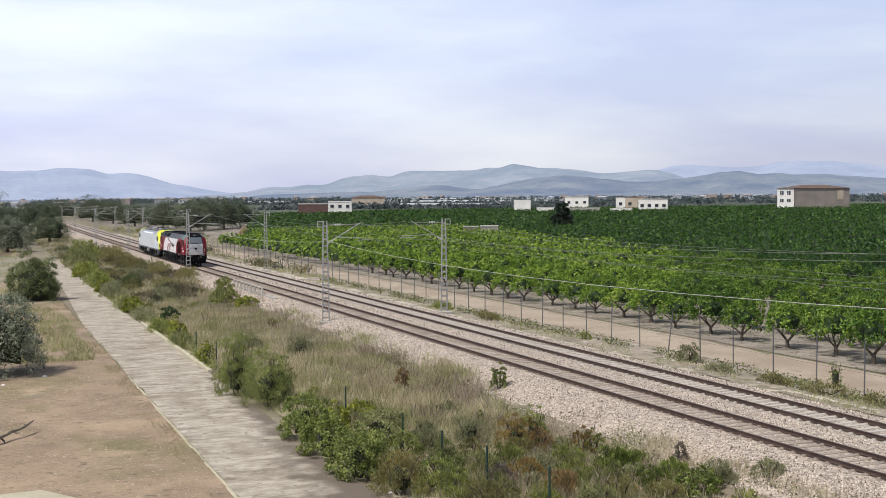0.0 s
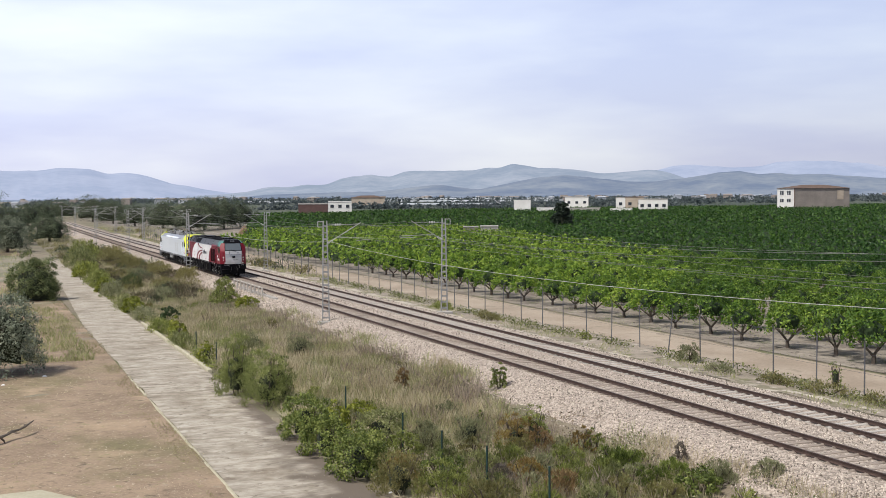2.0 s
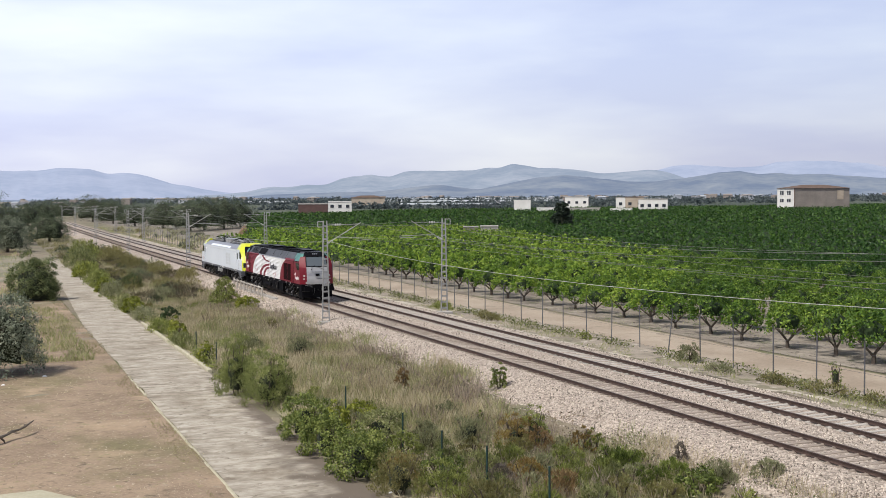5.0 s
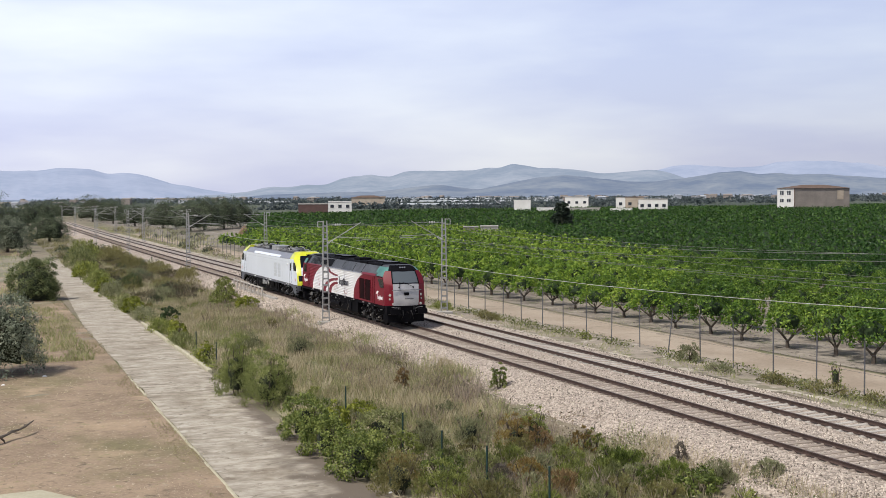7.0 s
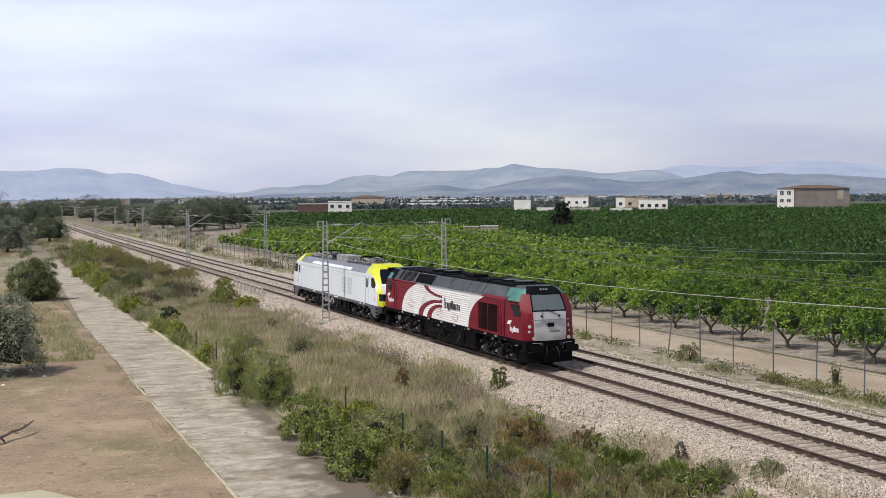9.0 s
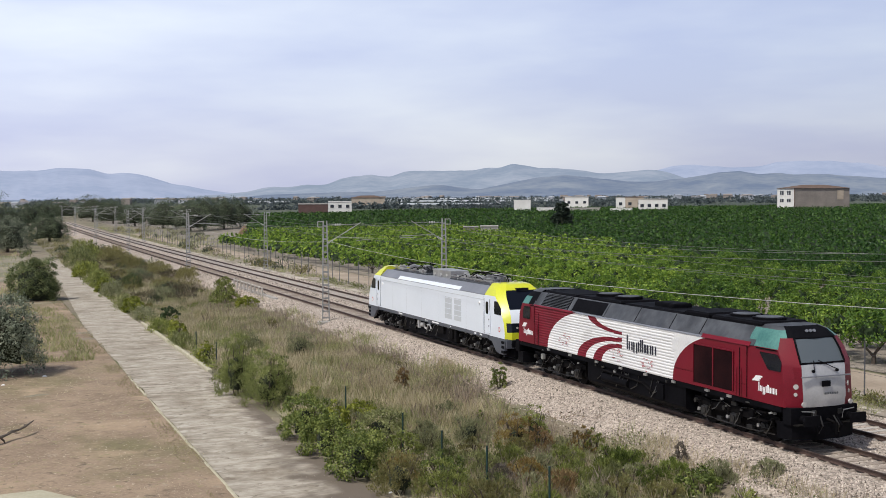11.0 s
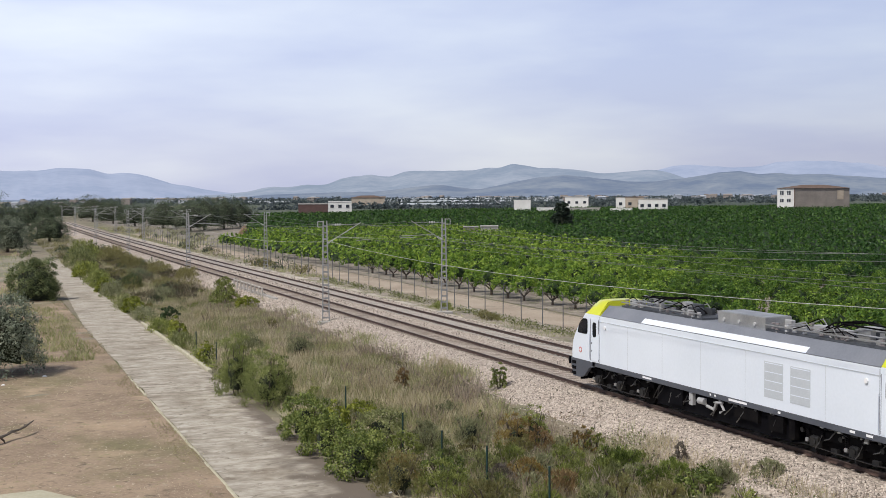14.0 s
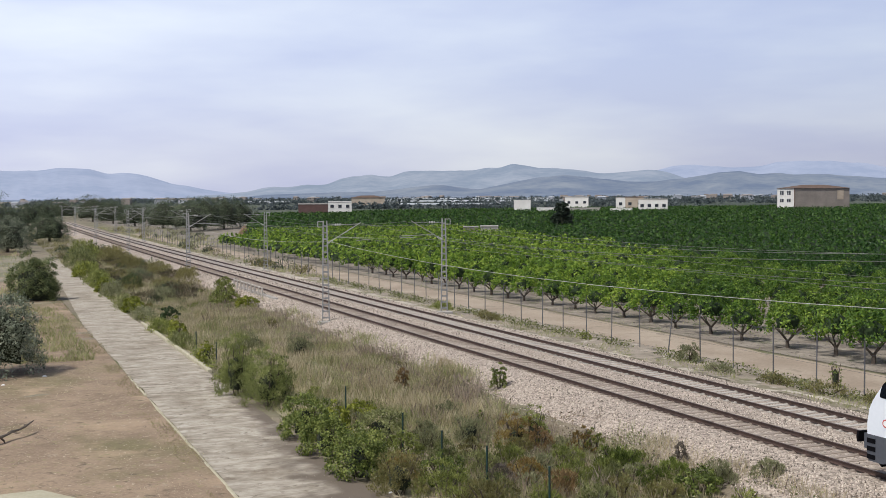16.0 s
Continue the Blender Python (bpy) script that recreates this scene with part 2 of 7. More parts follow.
M_BRIGHT = leaf_material("fresh_green_leaf", (0.0312, 0.05, 0.00935), (0.175, 0.225, 0.05), (0.338, 0.388, 0.106))
M_GREYLEAF = leaf_material("grey_weed_leaf", (0.12, 0.128, 0.066), (0.28, 0.288, 0.155), (0.42, 0.42, 0.26), 0.35)
M_RUSTGREEN = leaf_material("brownish_green_leaf", (0.075, 0.07, 0.026), (0.21, 0.195, 0.073), (0.34, 0.31, 0.13), 0.3)
M_DARKTREE = leaf_material("dark_evergreen_leaf", (0.032, 0.045, 0.026), (0.085, 0.112, 0.064), (0.17, 0.20, 0.115), 0.25, 0.4)
M_CYPRESS = leaf_material("cypress_leaf", (0.006, 0.012, 0.008), (0.016, 0.028, 0.016), (0.034, 0.05, 0.03), 0.1)
M_PLUME = leaf_material("feathery_olive_leaf", (0.12, 0.145, 0.045), (0.29, 0.33, 0.11), (0.48, 0.50, 0.21), 0.4, 1.2)
M_LEAFYELLOW = leaf_material("yellow_green_leaf", (0.06, 0.078, 0.012), (0.23, 0.26, 0.035), (0.43, 0.44, 0.08), 0.3)
M_DARKWEED = leaf_material("dark_weed_leaf", (0.014, 0.026, 0.010), (0.04, 0.066, 0.022), (0.10, 0.14, 0.05), 0.15)
M_ORANGE = leaf_material("orange_brown_leaf", (0.08, 0.05, 0.02), (0.24, 0.155, 0.07), (0.38, 0.28, 0.14), 0.2)
M_SCRUB = leaf_material("brown_scrub_leaf", (0.035, 0.03, 0.018), (0.10, 0.085, 0.05), (0.19, 0.165, 0.10), 0.2, 0.5)
M_DEADBUSH = leaf_material("grey_dead_twigs", (0.07, 0.06, 0.05), (0.16, 0.135, 0.11), (0.28, 0.245, 0.205), 0.1)
M_STRAWHEAP = material("cut_branches", (0.10, 0.065, 0.04), (0.20, 0.14, 0.09), 0.95, 2, 14, 0.8)
M_STRAW = leaf_material("dry_grass", (0.36, 0.305, 0.19), (0.56, 0.49, 0.33), (0.72, 0.65, 0.47), 0.45, 0.35)
M_GREYGRASS = leaf_material("grey_green_grass", (0.22, 0.235, 0.10), (0.38, 0.39, 0.185), (0.54, 0.53, 0.30), 0.45, 0.35)

M_STRAWGREEN = leaf_material("yellowish_short_grass", (0.20, 0.19, 0.09), (0.33, 0.305, 0.155), (0.46, 0.425, 0.24), 0.4, 0.35)
M_BROWNGRASS = leaf_material("brown_seed_grass", (0.22, 0.175, 0.135), (0.37, 0.305, 0.24), (0.52, 0.445, 0.355), 0.45, 0.35)

# ---- mesh helpers ----
class Geo:
    """Collects faces of one mesh."""

    def __init__(self):
        self.v, self.f = [], []

    def face_set(self, verts, faces):
        k = len(self.v)
        self.v += [tuple(q) for q in verts]
        self.f += [tuple(i + k for i in q) for q in faces]
        return self

    def box(self, x0, x1, y0, y1, z0, z1, c=0.0):
        """Box; c: chamfer of its upper edges."""
        if c:
            return self.loft([[(x0, y0, z0), (x1, y0, z0), (x1, y1, z0), (x0, y1, z0)],
                              [(x0, y0, z1 - c), (x1, y0, z1 - c), (x1, y1, z1 - c), (x0, y1, z1 - c)],
                              [(x0 + c, y0 + c, z1), (x1 - c, y0 + c, z1), (x1 - c, y1 - c, z1), (x0 + c, y1 - c, z1)]])
        return self.face_set([(x0, y0, z0), (x1, y0, z0), (x1, y1, z0), (x0, y1, z0), (x0, y0, z1), (x1, y0, z1), (x1, y1, z1), (x0, y1, z1)],
                             [(3, 2, 1, 0), (4, 5, 6, 7), (0, 1, 5, 4), (1, 2, 6, 5), (2, 3, 7, 6), (3, 0, 4, 7)])

    def loft(self, rings, closed=True, caps=True):
        n, k = len(rings[0]), len(self.v)
        for r in rings:
            self.v += [tuple(q) for q in r]
        for j in range(len(rings) - 1):
            a, b = k + j * n, k + (j + 1) * n
            for i in range(n if closed else n - 1):
                i2 = (i + 1) % n
                self.f.append((a + i, a + i2, b + i2, b + i))
        if caps and closed:
            self.f.append(tuple(range(k + n - 1, k - 1, -1)))
            self.f.append(tuple(range(k + (len(rings) - 1) * n, k + len(rings) * n)))
        return self

    def tube(self, pts, radii, n=6):
        pts = [Vector(q) for q in pts]
        if not isinstance(radii, (list, tuple)):
            radii = [radii] * len(pts)
        rings = []
        for i, q in enumerate(pts):
            d = (pts[min(i + 1, len(pts) - 1)] - pts[max(i - 1, 0)]).normalized()
            a = d.orthogonal().normalized() if abs(d.z) > 0.9 else d.cross(Vector((0, 0, 1))).normalized()
            b = d.cross(a)
            rings.append([q + (a * math.cos(t) + b * math.sin(t)) * radii[i] for t in (2 * math.pi * j / n for j in range(n))])
        return self.loft(rings)

    def disc(self, centre, axis, r, depth, n=16, r2=None):
        c, ax = Vector(centre), Vector(axis).normalized()
        return self.tube([c - ax * depth / 2, c + ax * depth / 2], [r, r if r2 is None else r2], n)

    def make(self, name, mat, parent=None, label="", smooth=False):
        me = bpy.data.meshes.new(name)
        me.from_pydata(self.v, [], self.f)
        if smooth:
            me.polygons.foreach_set("use_smooth", [True] * len(me.polygons))
        me.materials.append(mat)
        ob = new(name, me)
        if parent:
            ob.parent = parent
        return tagged(ob, label) if label else ob


def fast_mesh(name, verts, quads, mat):
    """Mesh from arrays of corners and four-cornered faces."""
    me = bpy.data.meshes.new(name)
    nv, nf = len(verts), len(quads)
    me.vertices.add(nv)
    me.vertices.foreach_set("co", np.asarray(verts, np.float32).ravel())
    me.loops.add(nf * 4)
    me.loops.foreach_set("vertex_index", np.asarray(quads, np.int32).ravel())
    me.polygons.add(nf)
    me.polygons.foreach_set("loop_start", np.arange(nf, dtype=np.int32) * 4)
    me.update(calc_edges=True)
    me.materials.append(mat)
    return me


def leaf_quads(centres, size, rng, droop=0.3, out=None, slim=0.26):
    """Diamond leaves round the centres, of random turn; out: the way each one leans."""
    n = len(centres)
    a = rng.normal(size=(n, 3))
    if out is not None:
        a = a * 0.7 + out
    a /= np.linalg.norm(a, axis=1, keepdims=True)
    b = np.cross(a, rng.normal(size=(n, 3)))
    b /= np.linalg.norm(b, axis=1, keepdims=True)
    s = size * rng.uniform(0.6, 1.4, (n, 1))
    nrm = np.cross(a, b)
    v = np.stack([centres - a * s * 0.5, centres + b * s * slim + nrm * s * 0.12, centres + a * s * 0.5 - np.array([0, 0, droop]) * s * 0.5,
                  centres - b * s * slim + nrm * s * 0.12], 1).reshape(-1, 3)
    return v, np.arange(4 * n).reshape(-1, 4)


def crown_points(n, rx, ry, rz, rng, clumps=26, flat=0.35, inner=0.55, tight=0.20):
    """Points in clumps on the shell of an uneven dome (base at z = 0), and the way outward."""
    u = rng.uniform(0, 2 * math.pi, clumps)
    w = rng.uniform(-flat, 1.0, clumps)
    h = np.sqrt(np.maximum(1 - w * w, 0))
    r = rng.uniform(inner, 1.0, clumps)
    c = np.stack([np.cos(u) * h * rx * r, np.sin(u) * h * ry * r, (w * r + flat) / (1 + flat) * rz], 1)
    k = rng.integers(0, clumps, n)
    p = c[k] + np.clip(rng.normal(size=(n, 3)), -1.7, 1.7) * np.array([rx, ry, rz * 0.7]) * tight
    o = p - np.array([0, 0, rz * 0.3])
    o /= np.linalg.norm(o, axis=1, keepdims=True) + 1e-6
    return p, o


def unit(v):
    return v / (np.linalg.norm(v, axis=1, keepdims=True) + 1e-9)


def tufts(rng, rx, ry, rz, clumps, leaves, size, puff=0.28, flat=0.4, stand=0.0, slim=0.3, inner=0.78, loose=0.45):
    """Leaf faces of a crown built of leafy tufts on an uneven dome; stand: 0 leaves lie on the tuft, 1 they point up and out."""
    k = np.arange(clumps)
    w = -flat + (1.0 + flat) * (k + rng.uniform(0, 1, clumps)) / clumps
    w = np.clip(w, -1, 1)
    u = k * 2.39996 + rng.normal(0, 0.35, clumps)
    h = np.sqrt(1 - w * w)
    r = rng.uniform(inner, 1.04, clumps)
    out = np.stack([np.cos(u) * h, np.sin(u) * h, w], 1)
    c = np.stack([out[:, 0] * rx * r, out[:, 1] * ry * r, (out[:, 2] * r + flat) / (1 + flat) * rz], 1)
    cr = puff * (rx + ry) / 2 * rng.uniform(0.7, 1.35, clumps)
    out, c, cr = (np.repeat(q, leaves, 0) for q in (out, c, cr))
    n = len(c)
    d = unit(unit(rng.normal(size=(n, 3))) + out * 0.55 + np.array([0, 0, 0.35]))
    p = c + d * (cr * rng.uniform(0.35, 1.1, n))[:, None] * np.array([1.0, 1.0, 0.85])
    nrm = unit(d + rng.normal(size=(n, 3)) * loose)
    a = unit(np.cross(nrm, rng.normal(size=(n, 3))))
    if stand:
        a = unit(a * (1 - stand) + (d * 0.7 + np.array([0, 0, 0.8]) + rng.normal(size=(n, 3)) * 0.35) * stand)
        nrm = unit(nrm - a * np.sum(nrm * a, 1, keepdims=True))
    b = np.cross(nrm, a)
    s = (size * rng.uniform(0.6, 1.4, n))[:, None]
    v = np.stack([p - a * s * 0.5, p + b * s * slim + nrm * s * 0.06, p + a * s * 0.5, p - b * s * slim + nrm * s * 0.06], 1)
    return v.reshape(-1, 3)


def core_dome(rng, rx, ry, rz, around=8, up=4, flat=0.4):
    """Lumpy closed mass added inside a crown, in dark colour, to stand for its inner shade: corners and four-cornered
    faces.
    """
    v = []
    for j in range(up + 1):
        w = -flat * 0.9 + (1.0 + flat * 0.9) * j / up
        h = math.sqrt(max(1 - w * w, 0.01))
        for i in range(around):
            f = rng.uniform(0.78, 1.1)
            t = 2 * math.pi * (i + 0.5 * (j % 2)) / around
            v.append((math.cos(t) * h * rx * f, math.sin(t) * h * ry * f, (w * f + flat) / (1 + flat) * rz))
    q = [(j * around + i, j * around + (i + 1) % around, (j + 1) * around + (i + 1) % around, (j + 1) * around + i) for j in range(up) for i in range(around)]
    return np.array(v), np.array(q)


def thing(name, label, category, at=(0, 0, 0), turn=0.0, group="", kind=""):
    ob = new(name)
    ob.empty_display_size = 0.2
    ob.matrix_basis = pose(at[0], at[1], at[2], 0, 0, turn)
    return tagged(ob, label, category, group, kind)


# ---- levels across the line ----
TRACK_A, TRACK_B, RAIL_GAP = 27.15, 31.22, 1.74


def bend(y):
    """The line swings gently to the right far away."""
    return 3.4 * (max(y - 150.0, 0.0) / 315.0) ** 2


SECTION = [(-60.0, -1.1), (7.7, -1.05), (12.3, -1.05), (13.5, -1.15), (20.0, -1.05), (22.4, -0.95), (24.2, -0.36), (24.8, -0.23), (33.5, -0.23),
           (34.4, -0.5), (35.4, -0.62), (38.0, -0.62), (43.6, -0.66), (45.0, -0.8), (60.0, -0.85)]


def level(x, y=0.0):
    x = x - bend(y)
    if x <= SECTION[0][0]:
        return SECTION[0][1]
    for (xa, za), (xb, zb) in zip(SECTION, SECTION[1:]):
        if x <= xb:
            return za + (zb - za) * (x - xa) / (xb - xa)
    return SECTION[-1][1]


def rise(x, y):
    """The plain beyond the line climbs gently inland."""
    d = math.hypot(x, y)
    side = min(max((x - 60.0) / 120.0, 0.0), 1.0)
    return side * (0.0047 * min(max(d - 150.0, 0.0), 800.0) + 0.0011 * max(d - 950.0, 0.0))


def ground_at(x, y):
    return level(x, y) + rise(x, y)


# ---- the ground and what lies on it ----
def sheet(name, xs, ys, lift, mat, label="", rough=0.0, follow=True, kind="structure", edge=0.0):
    """Strip of ground between xs and ys; rough: small bumps; edge: ragged sides."""
    g, rng = Geo(), np.random.default_rng(len(name))
    nx = len(xs)
    for y in ys:
        for i, x in enumerate(xs):
            xx = x + (bend(y) if follow else 0.0)
            if name == "pavement":
                xx += 0.032 * max(y - 95.0, 0.0) - (0.5 * (y - 95.0) / 20.0 if i == nx - 1 and 95 < y < 125 else 0.75 if i == nx - 1 and y >= 125 else 0.0)
            if name == "drain_edge":
                xx += 1.15 * min(max((64.0 - y) / 24.0, 0.0), 1.0) + (i * 0.45 * min(max((y - 85.0) / 20.0, 0.0), 1.0))
            if edge and i in (0, nx - 1):
                xx += edge * noise.noise(Vector((x, y * 0.45, 3.0))) + 0.5 * edge * noise.noise(Vector((x, y * 1.7, 9.0)))
            low = 0.06 if i in (0, nx - 1) and name in ("drain_edge", "ballast") else 0.0
            g.v.append((xx, y, ground_at(xx, y) + lift - low + rough * noise.noise(Vector((xx * 0.7, y * 0.7, 0)))))
    for j in range(len(ys) - 1):
        for i in range(nx - 1):
            a = j * nx + i
            g.f.append((a, a + 1, a + nx + 1, a + nx))
    ob = g.make(name, mat, smooth=True)
    return tagged(ob, label, name.replace("_", " "), kind=kind)


M_CESS = material("pale_gritty_strip", (0.34, 0.30, 0.24), (0.58, 0.53, 0.45), 0.95, 1.2, 10, 0.5, patch=[((0.20, 0.18, 0.12), 0.6, 0.50, 0.08)])
near_y = [-80, -40, 0] + list(range(15, 160, 3)) + list(range(160, 480, 10)) + [520, 600, 700, 850, 1000, 1300, 1800, 2600, 3600, 4700]
ground_x = [-2600, -1200, -500, -200, -100, -60] + [float(v) for v in range(-50, 8, 6)] + [s[0] for s in SECTION[1:]] + [75, 95, 120, 150, 180, 220, 280, 360, 460, 600, 800, 1100, 1600, 2400, 3600, 4600]
sheet("ground", ground_x, near_y, 0.0, M_SOIL, "dry stony soil of the open plain", follow=True)
strip_y = [float(v) for v in range(10, 170, 1)] + [float(v) for v in range(170, 500, 6)]
sheet("ballast", [22.5, 23.4, 24.4, 24.9, 27, 29.2, 31, 33.4, 34.1, 35.0], strip_y, 0.03, M_BALLAST, "pinkish grey crushed stone under the tracks", 0.02, edge=0.35)
sheet("pavement", [7.9, 9.2, 10.6, 12.1], [float(v) for v in np.arange(18, 205, 0.5)], 0.05, M_PATH, "worn concrete lane with dirt patches", 0.03, edge=0.14)
sheet("bare_earth", [-45, -30, -18, -8, -2, 3, 7.86], [float(v) for v in np.arange(10, 260, 2.0)], 0.02, M_EARTH, "bare reddish earth with dry patches", 0.05)
M_CROSSING = material("weedy_dirt", (0.17, 0.15, 0.105), (0.31, 0.275, 0.21), 0.95, 0.4, 8, 0.5, patch=[((0.14, 0.145, 0.075), 0.15, 0.48, 0.12), ((0.40, 0.36, 0.30), 0.3, 0.60, 0.1)])
sheet("dirt_crossing", [-30, -12, -4, 2, 6, 8.5], [float(v) for v in np.arange(150, 222, 3.0)], 0.05, M_CROSSING, "pale sandy turning place beside the lane", 0.05, edge=1.5)
sheet("road", [38.9, 40.3, 42, 43.7], [float(v) for v in np.arange(20, 330, 2.0)], 0.03, M_ROAD, "pale sandy track along the fence", 0.03, edge=0.5)
sheet("orchard_floor", [44.6, 50, 60, 80, 110, 150, 220, 320, 460, 600], [float(v) for v in range(20, 700, 10)], 0.03, M_ORCHARD, "grey brown tilled soil under citrus trees")
sheet("far_fields", [70, 200, 400, 700, 1200, 2000, 3200, 4500], [560, 640, 760, 900, 1200, 1700, 2400, 3300, 4650], 0.35, M_FARLAND, "dark green fields and groves far off", follow=False)
M_THATCH = material("straw_litter", (0.21, 0.185, 0.115), (0.44, 0.385, 0.265), 0.95, 0.7, 16, 0.6, patch=[((0.20, 0.205, 0.095), 0.3, 0.50, 0.12), ((0.33, 0.27, 0.20), 0.35, 0.52, 0.12), ((0.12, 0.105, 0.07), 1.6, 0.58, 0.08)])
M_VERGE = material("gritty_verge", (0.20, 0.17, 0.13), (0.37, 0.32, 0.26), 0.95, 0.8, 12, 0.6, patch=[((0.17, 0.165, 0.085), 0.5, 0.54, 0.1), ((0.10, 0.088, 0.07), 1.5, 0.56, 0.08), ((0.50, 0.46, 0.40), 1.1, 0.60, 0.06)])
sheet("grass_bed", [12.7, 14.5, 17, 19.5, 21.2, 22.0], [float(v) for v in range(24, 114, 2)], 0.02, M_THATCH, "matted dry straw under the grass", 0.05, edge=0.4)
sheet("verge", [35.2, 36.4, 37.6, 39.0], [float(v) for v in range(24, 240, 2)], 0.02, M_VERGE, "gritty strip between the far track and the fence", 0.04, edge=0.3)
sheet("drain_edge", [34.6, 34.85, 35.1, 35.35], [float(v) for v in np.arange(24, 330, 0.6)], 0.038, M_CESS, "pale gritty edge strip beside the ballast", 0.03, edge=0.8)


# ---- tracks ----
def rail_mesh(x, head):
    """Rail as one long mesh: foot and web, or the head alone."""
    prof = [(-0.07, -0.16), (0.07, -0.16), (0.07, -0.145), (0.012, -0.12), (0.012, -0.045), (0.034, -0.035), (0.036, -0.004), (-0.036, -0.004), (-0.034, -0.035), (-0.012, -0.045), (-0.012, -0.12), (-0.07, -0.145)]
    if head:
        prof = [(-0.03, -0.005), (0.03, -0.005), (0.028, 0.0), (-0.028, 0.0)]
    ys = [12, 60, 110, 150] + list(range(170, 500, 15))
    return Geo().loft([[(x + px + bend(y), y, pz) for px, pz in prof] for y in ys])


def sleeper_geo():
    g = Geo()
    for s in (-1, 1):
        g.loft([[(s * 0.25, -0.13, -0.30), (s * 1.08, -0.13, -0.30), (s * 1.08, 0.13, -0.30), (s * 0.25, 0.13, -0.30)][::s],
                [(s * 0.25, -0.11, -0.18), (s * 1.08, -0.11, -0.165), (s * 1.08, 0.11, -0.165), (s * 0.25, 0.11, -0.18)][::s]])
    g.box(-0.25, 0.25, -0.10, 0.10, -0.30, -0.185)
    for s in (-1, 1):
        for e in (-0.10, 0.10):
            g.box(s * 0.87 + e - 0.03, s * 0.87 + e + 0.03, -0.06, 0.06, -0.18, -0.14)
    return g


def railway_track(x, label, mat):
    t = thing("railway_track", label, "railway track", kind="structure")
    for s in (-1, 1):
        r = rail_mesh(x + s * RAIL_GAP / 2, False).make("rail", M_RAIL, t, "rust-brown steel rail")
        rail_mesh(x + s * RAIL_GAP / 2, True).make("rail_head", M_RAILTOP, r, "worn running surface")
    base = sleeper_geo()
    me = base.make("sleeper", mat, t)
    me.location = (x, 20.0, 0)
    far = Geo()
    for i in range(1, 780):
        y = 20.0 + 0.6 * i
        if i < 230:
            o = new("sleeper", me.data)
            o.parent = t
            o.location = (x + random.uniform(-0.02, 0.02), y + random.uniform(-0.02, 0.02), random.uniform(-0.012, 0.012))
            o.rotation_euler = (0, 0, random.uniform(-0.012, 0.012))
        else:
            far.box(x + bend(y) - 1.08, x + bend(y) + 1.08, y - 0.12, y + 0.12, -0.3, -0.18)
    tagged(far.make("far_sleepers", mat, t), "sleepers far along the line", kind="stuff")
    return t


# ---- overhead line ----
def lattice_mast(label, side):
    """Lattice mast with its cantilever; side: +1 carries the arm to +x."""
    t = thing("catenary_mast", label, "catenary mast", group="masts of the overhead line")
    H = 7.45
    w0, w1 = 0.26, 0.13
    for sx in (-1, 1):
        g = Geo()
        g.loft([[(sx * w + d, 0.05 * e, z) for d, e in ((-0.04, -1), (0.04, -1), (0.04, 1), (-0.04, 1))] for z, w in ((0.0, w0), (H, w1))])
        g.make("chord", M_GALV, t)
    for i in range(15):
        z = 0.35 + i * 0.48
        w = w0 + (w1 - w0) * z / H
        Geo().box(-w, w, -0.025, 0.025, z - 0.06, z + 0.06).make("batten", M_GALV, t)
    Geo().box(-0.55, 0.55, -0.45, 0.45, -0.7, 0.1, 0.04).make("footing", M_CONC, t, "concrete footing block")
    # outer bracket at the top with its feeder clamp
    g = Geo()
    s = -side
    g.tube([(s * w1, 0, H - 0.05), (s * 0.55, 0, H - 0.05)], 0.035, 5).tube([(s * 0.55, 0, H - 0.05), (s * 0.55, 0, H - 0.45)], 0.035, 5)
    g.tube([(s * 0.55, 0, H - 0.45), (s * w1, 0, H - 0.45)], 0.035, 5)
    g.make("top_bracket", M_GALV, t)
    a = side
    g = Geo().tube([(a * 0.25, 0, 5.85), (a * 2.75, 0, 7.3)], 0.035, 6).tube([(a * 0.2, 0, 7.15), (a * 2.6, 0, 7.18)], 0.022, 5)
    g.tube([(a * 0.9, 0, 6.2), (a * 3.75, 0, 6.12)], 0.025, 5).tube([(a * 2.4, 0, 5.95), (a * 3.0, 0, 6.02), (a * 3.7, 0, 5.98)], 0.02, 5)
    g.make("cantilever_arm", M_GALV, t)
    for x, z, dx, dz in ((a * 0.36, 5.9, a * 0.16, 0.09), (a * 1.0, 7.16, a * 0.2, 0.0)):
        g = Geo()
        for k in range(4):
            f = k / 3 - 0.5
            g.disc((x + dx * 2 * f, 0, z + dz * 2 * f), (dx, 0, dz), 0.085, 0.05, 8)
        g.make("insulator", M_INSUL, t, "pale ribbed insulator")
    return t


NEAR_X, FAR_X = 24.05, 34.75
NEAR_Y = [24.0, 83.6, 142.5, 201.0, 260.0, 319.0, 378.0]
FAR_Y = [26.5, 87.0, 148.0, 207.0, 266.0, 325.0, 384.0]


def masts():
    for x, ys, side, lab in ((NEAR_X, NEAR_Y, 1, "grey lattice steel mast on the ballast shoulder"), (FAR_X, FAR_Y, -1, "grey lattice steel mast beside the far track")):
        first = lattice_mast(lab, side)
        first.matrix_basis = pose(x, ys[1], -0.42)
        for i, y in enumerate(ys):
            if i != 1:
                copy_thing(first, pose(x + bend(y), y, -0.42 if x < 30 else -0.5))


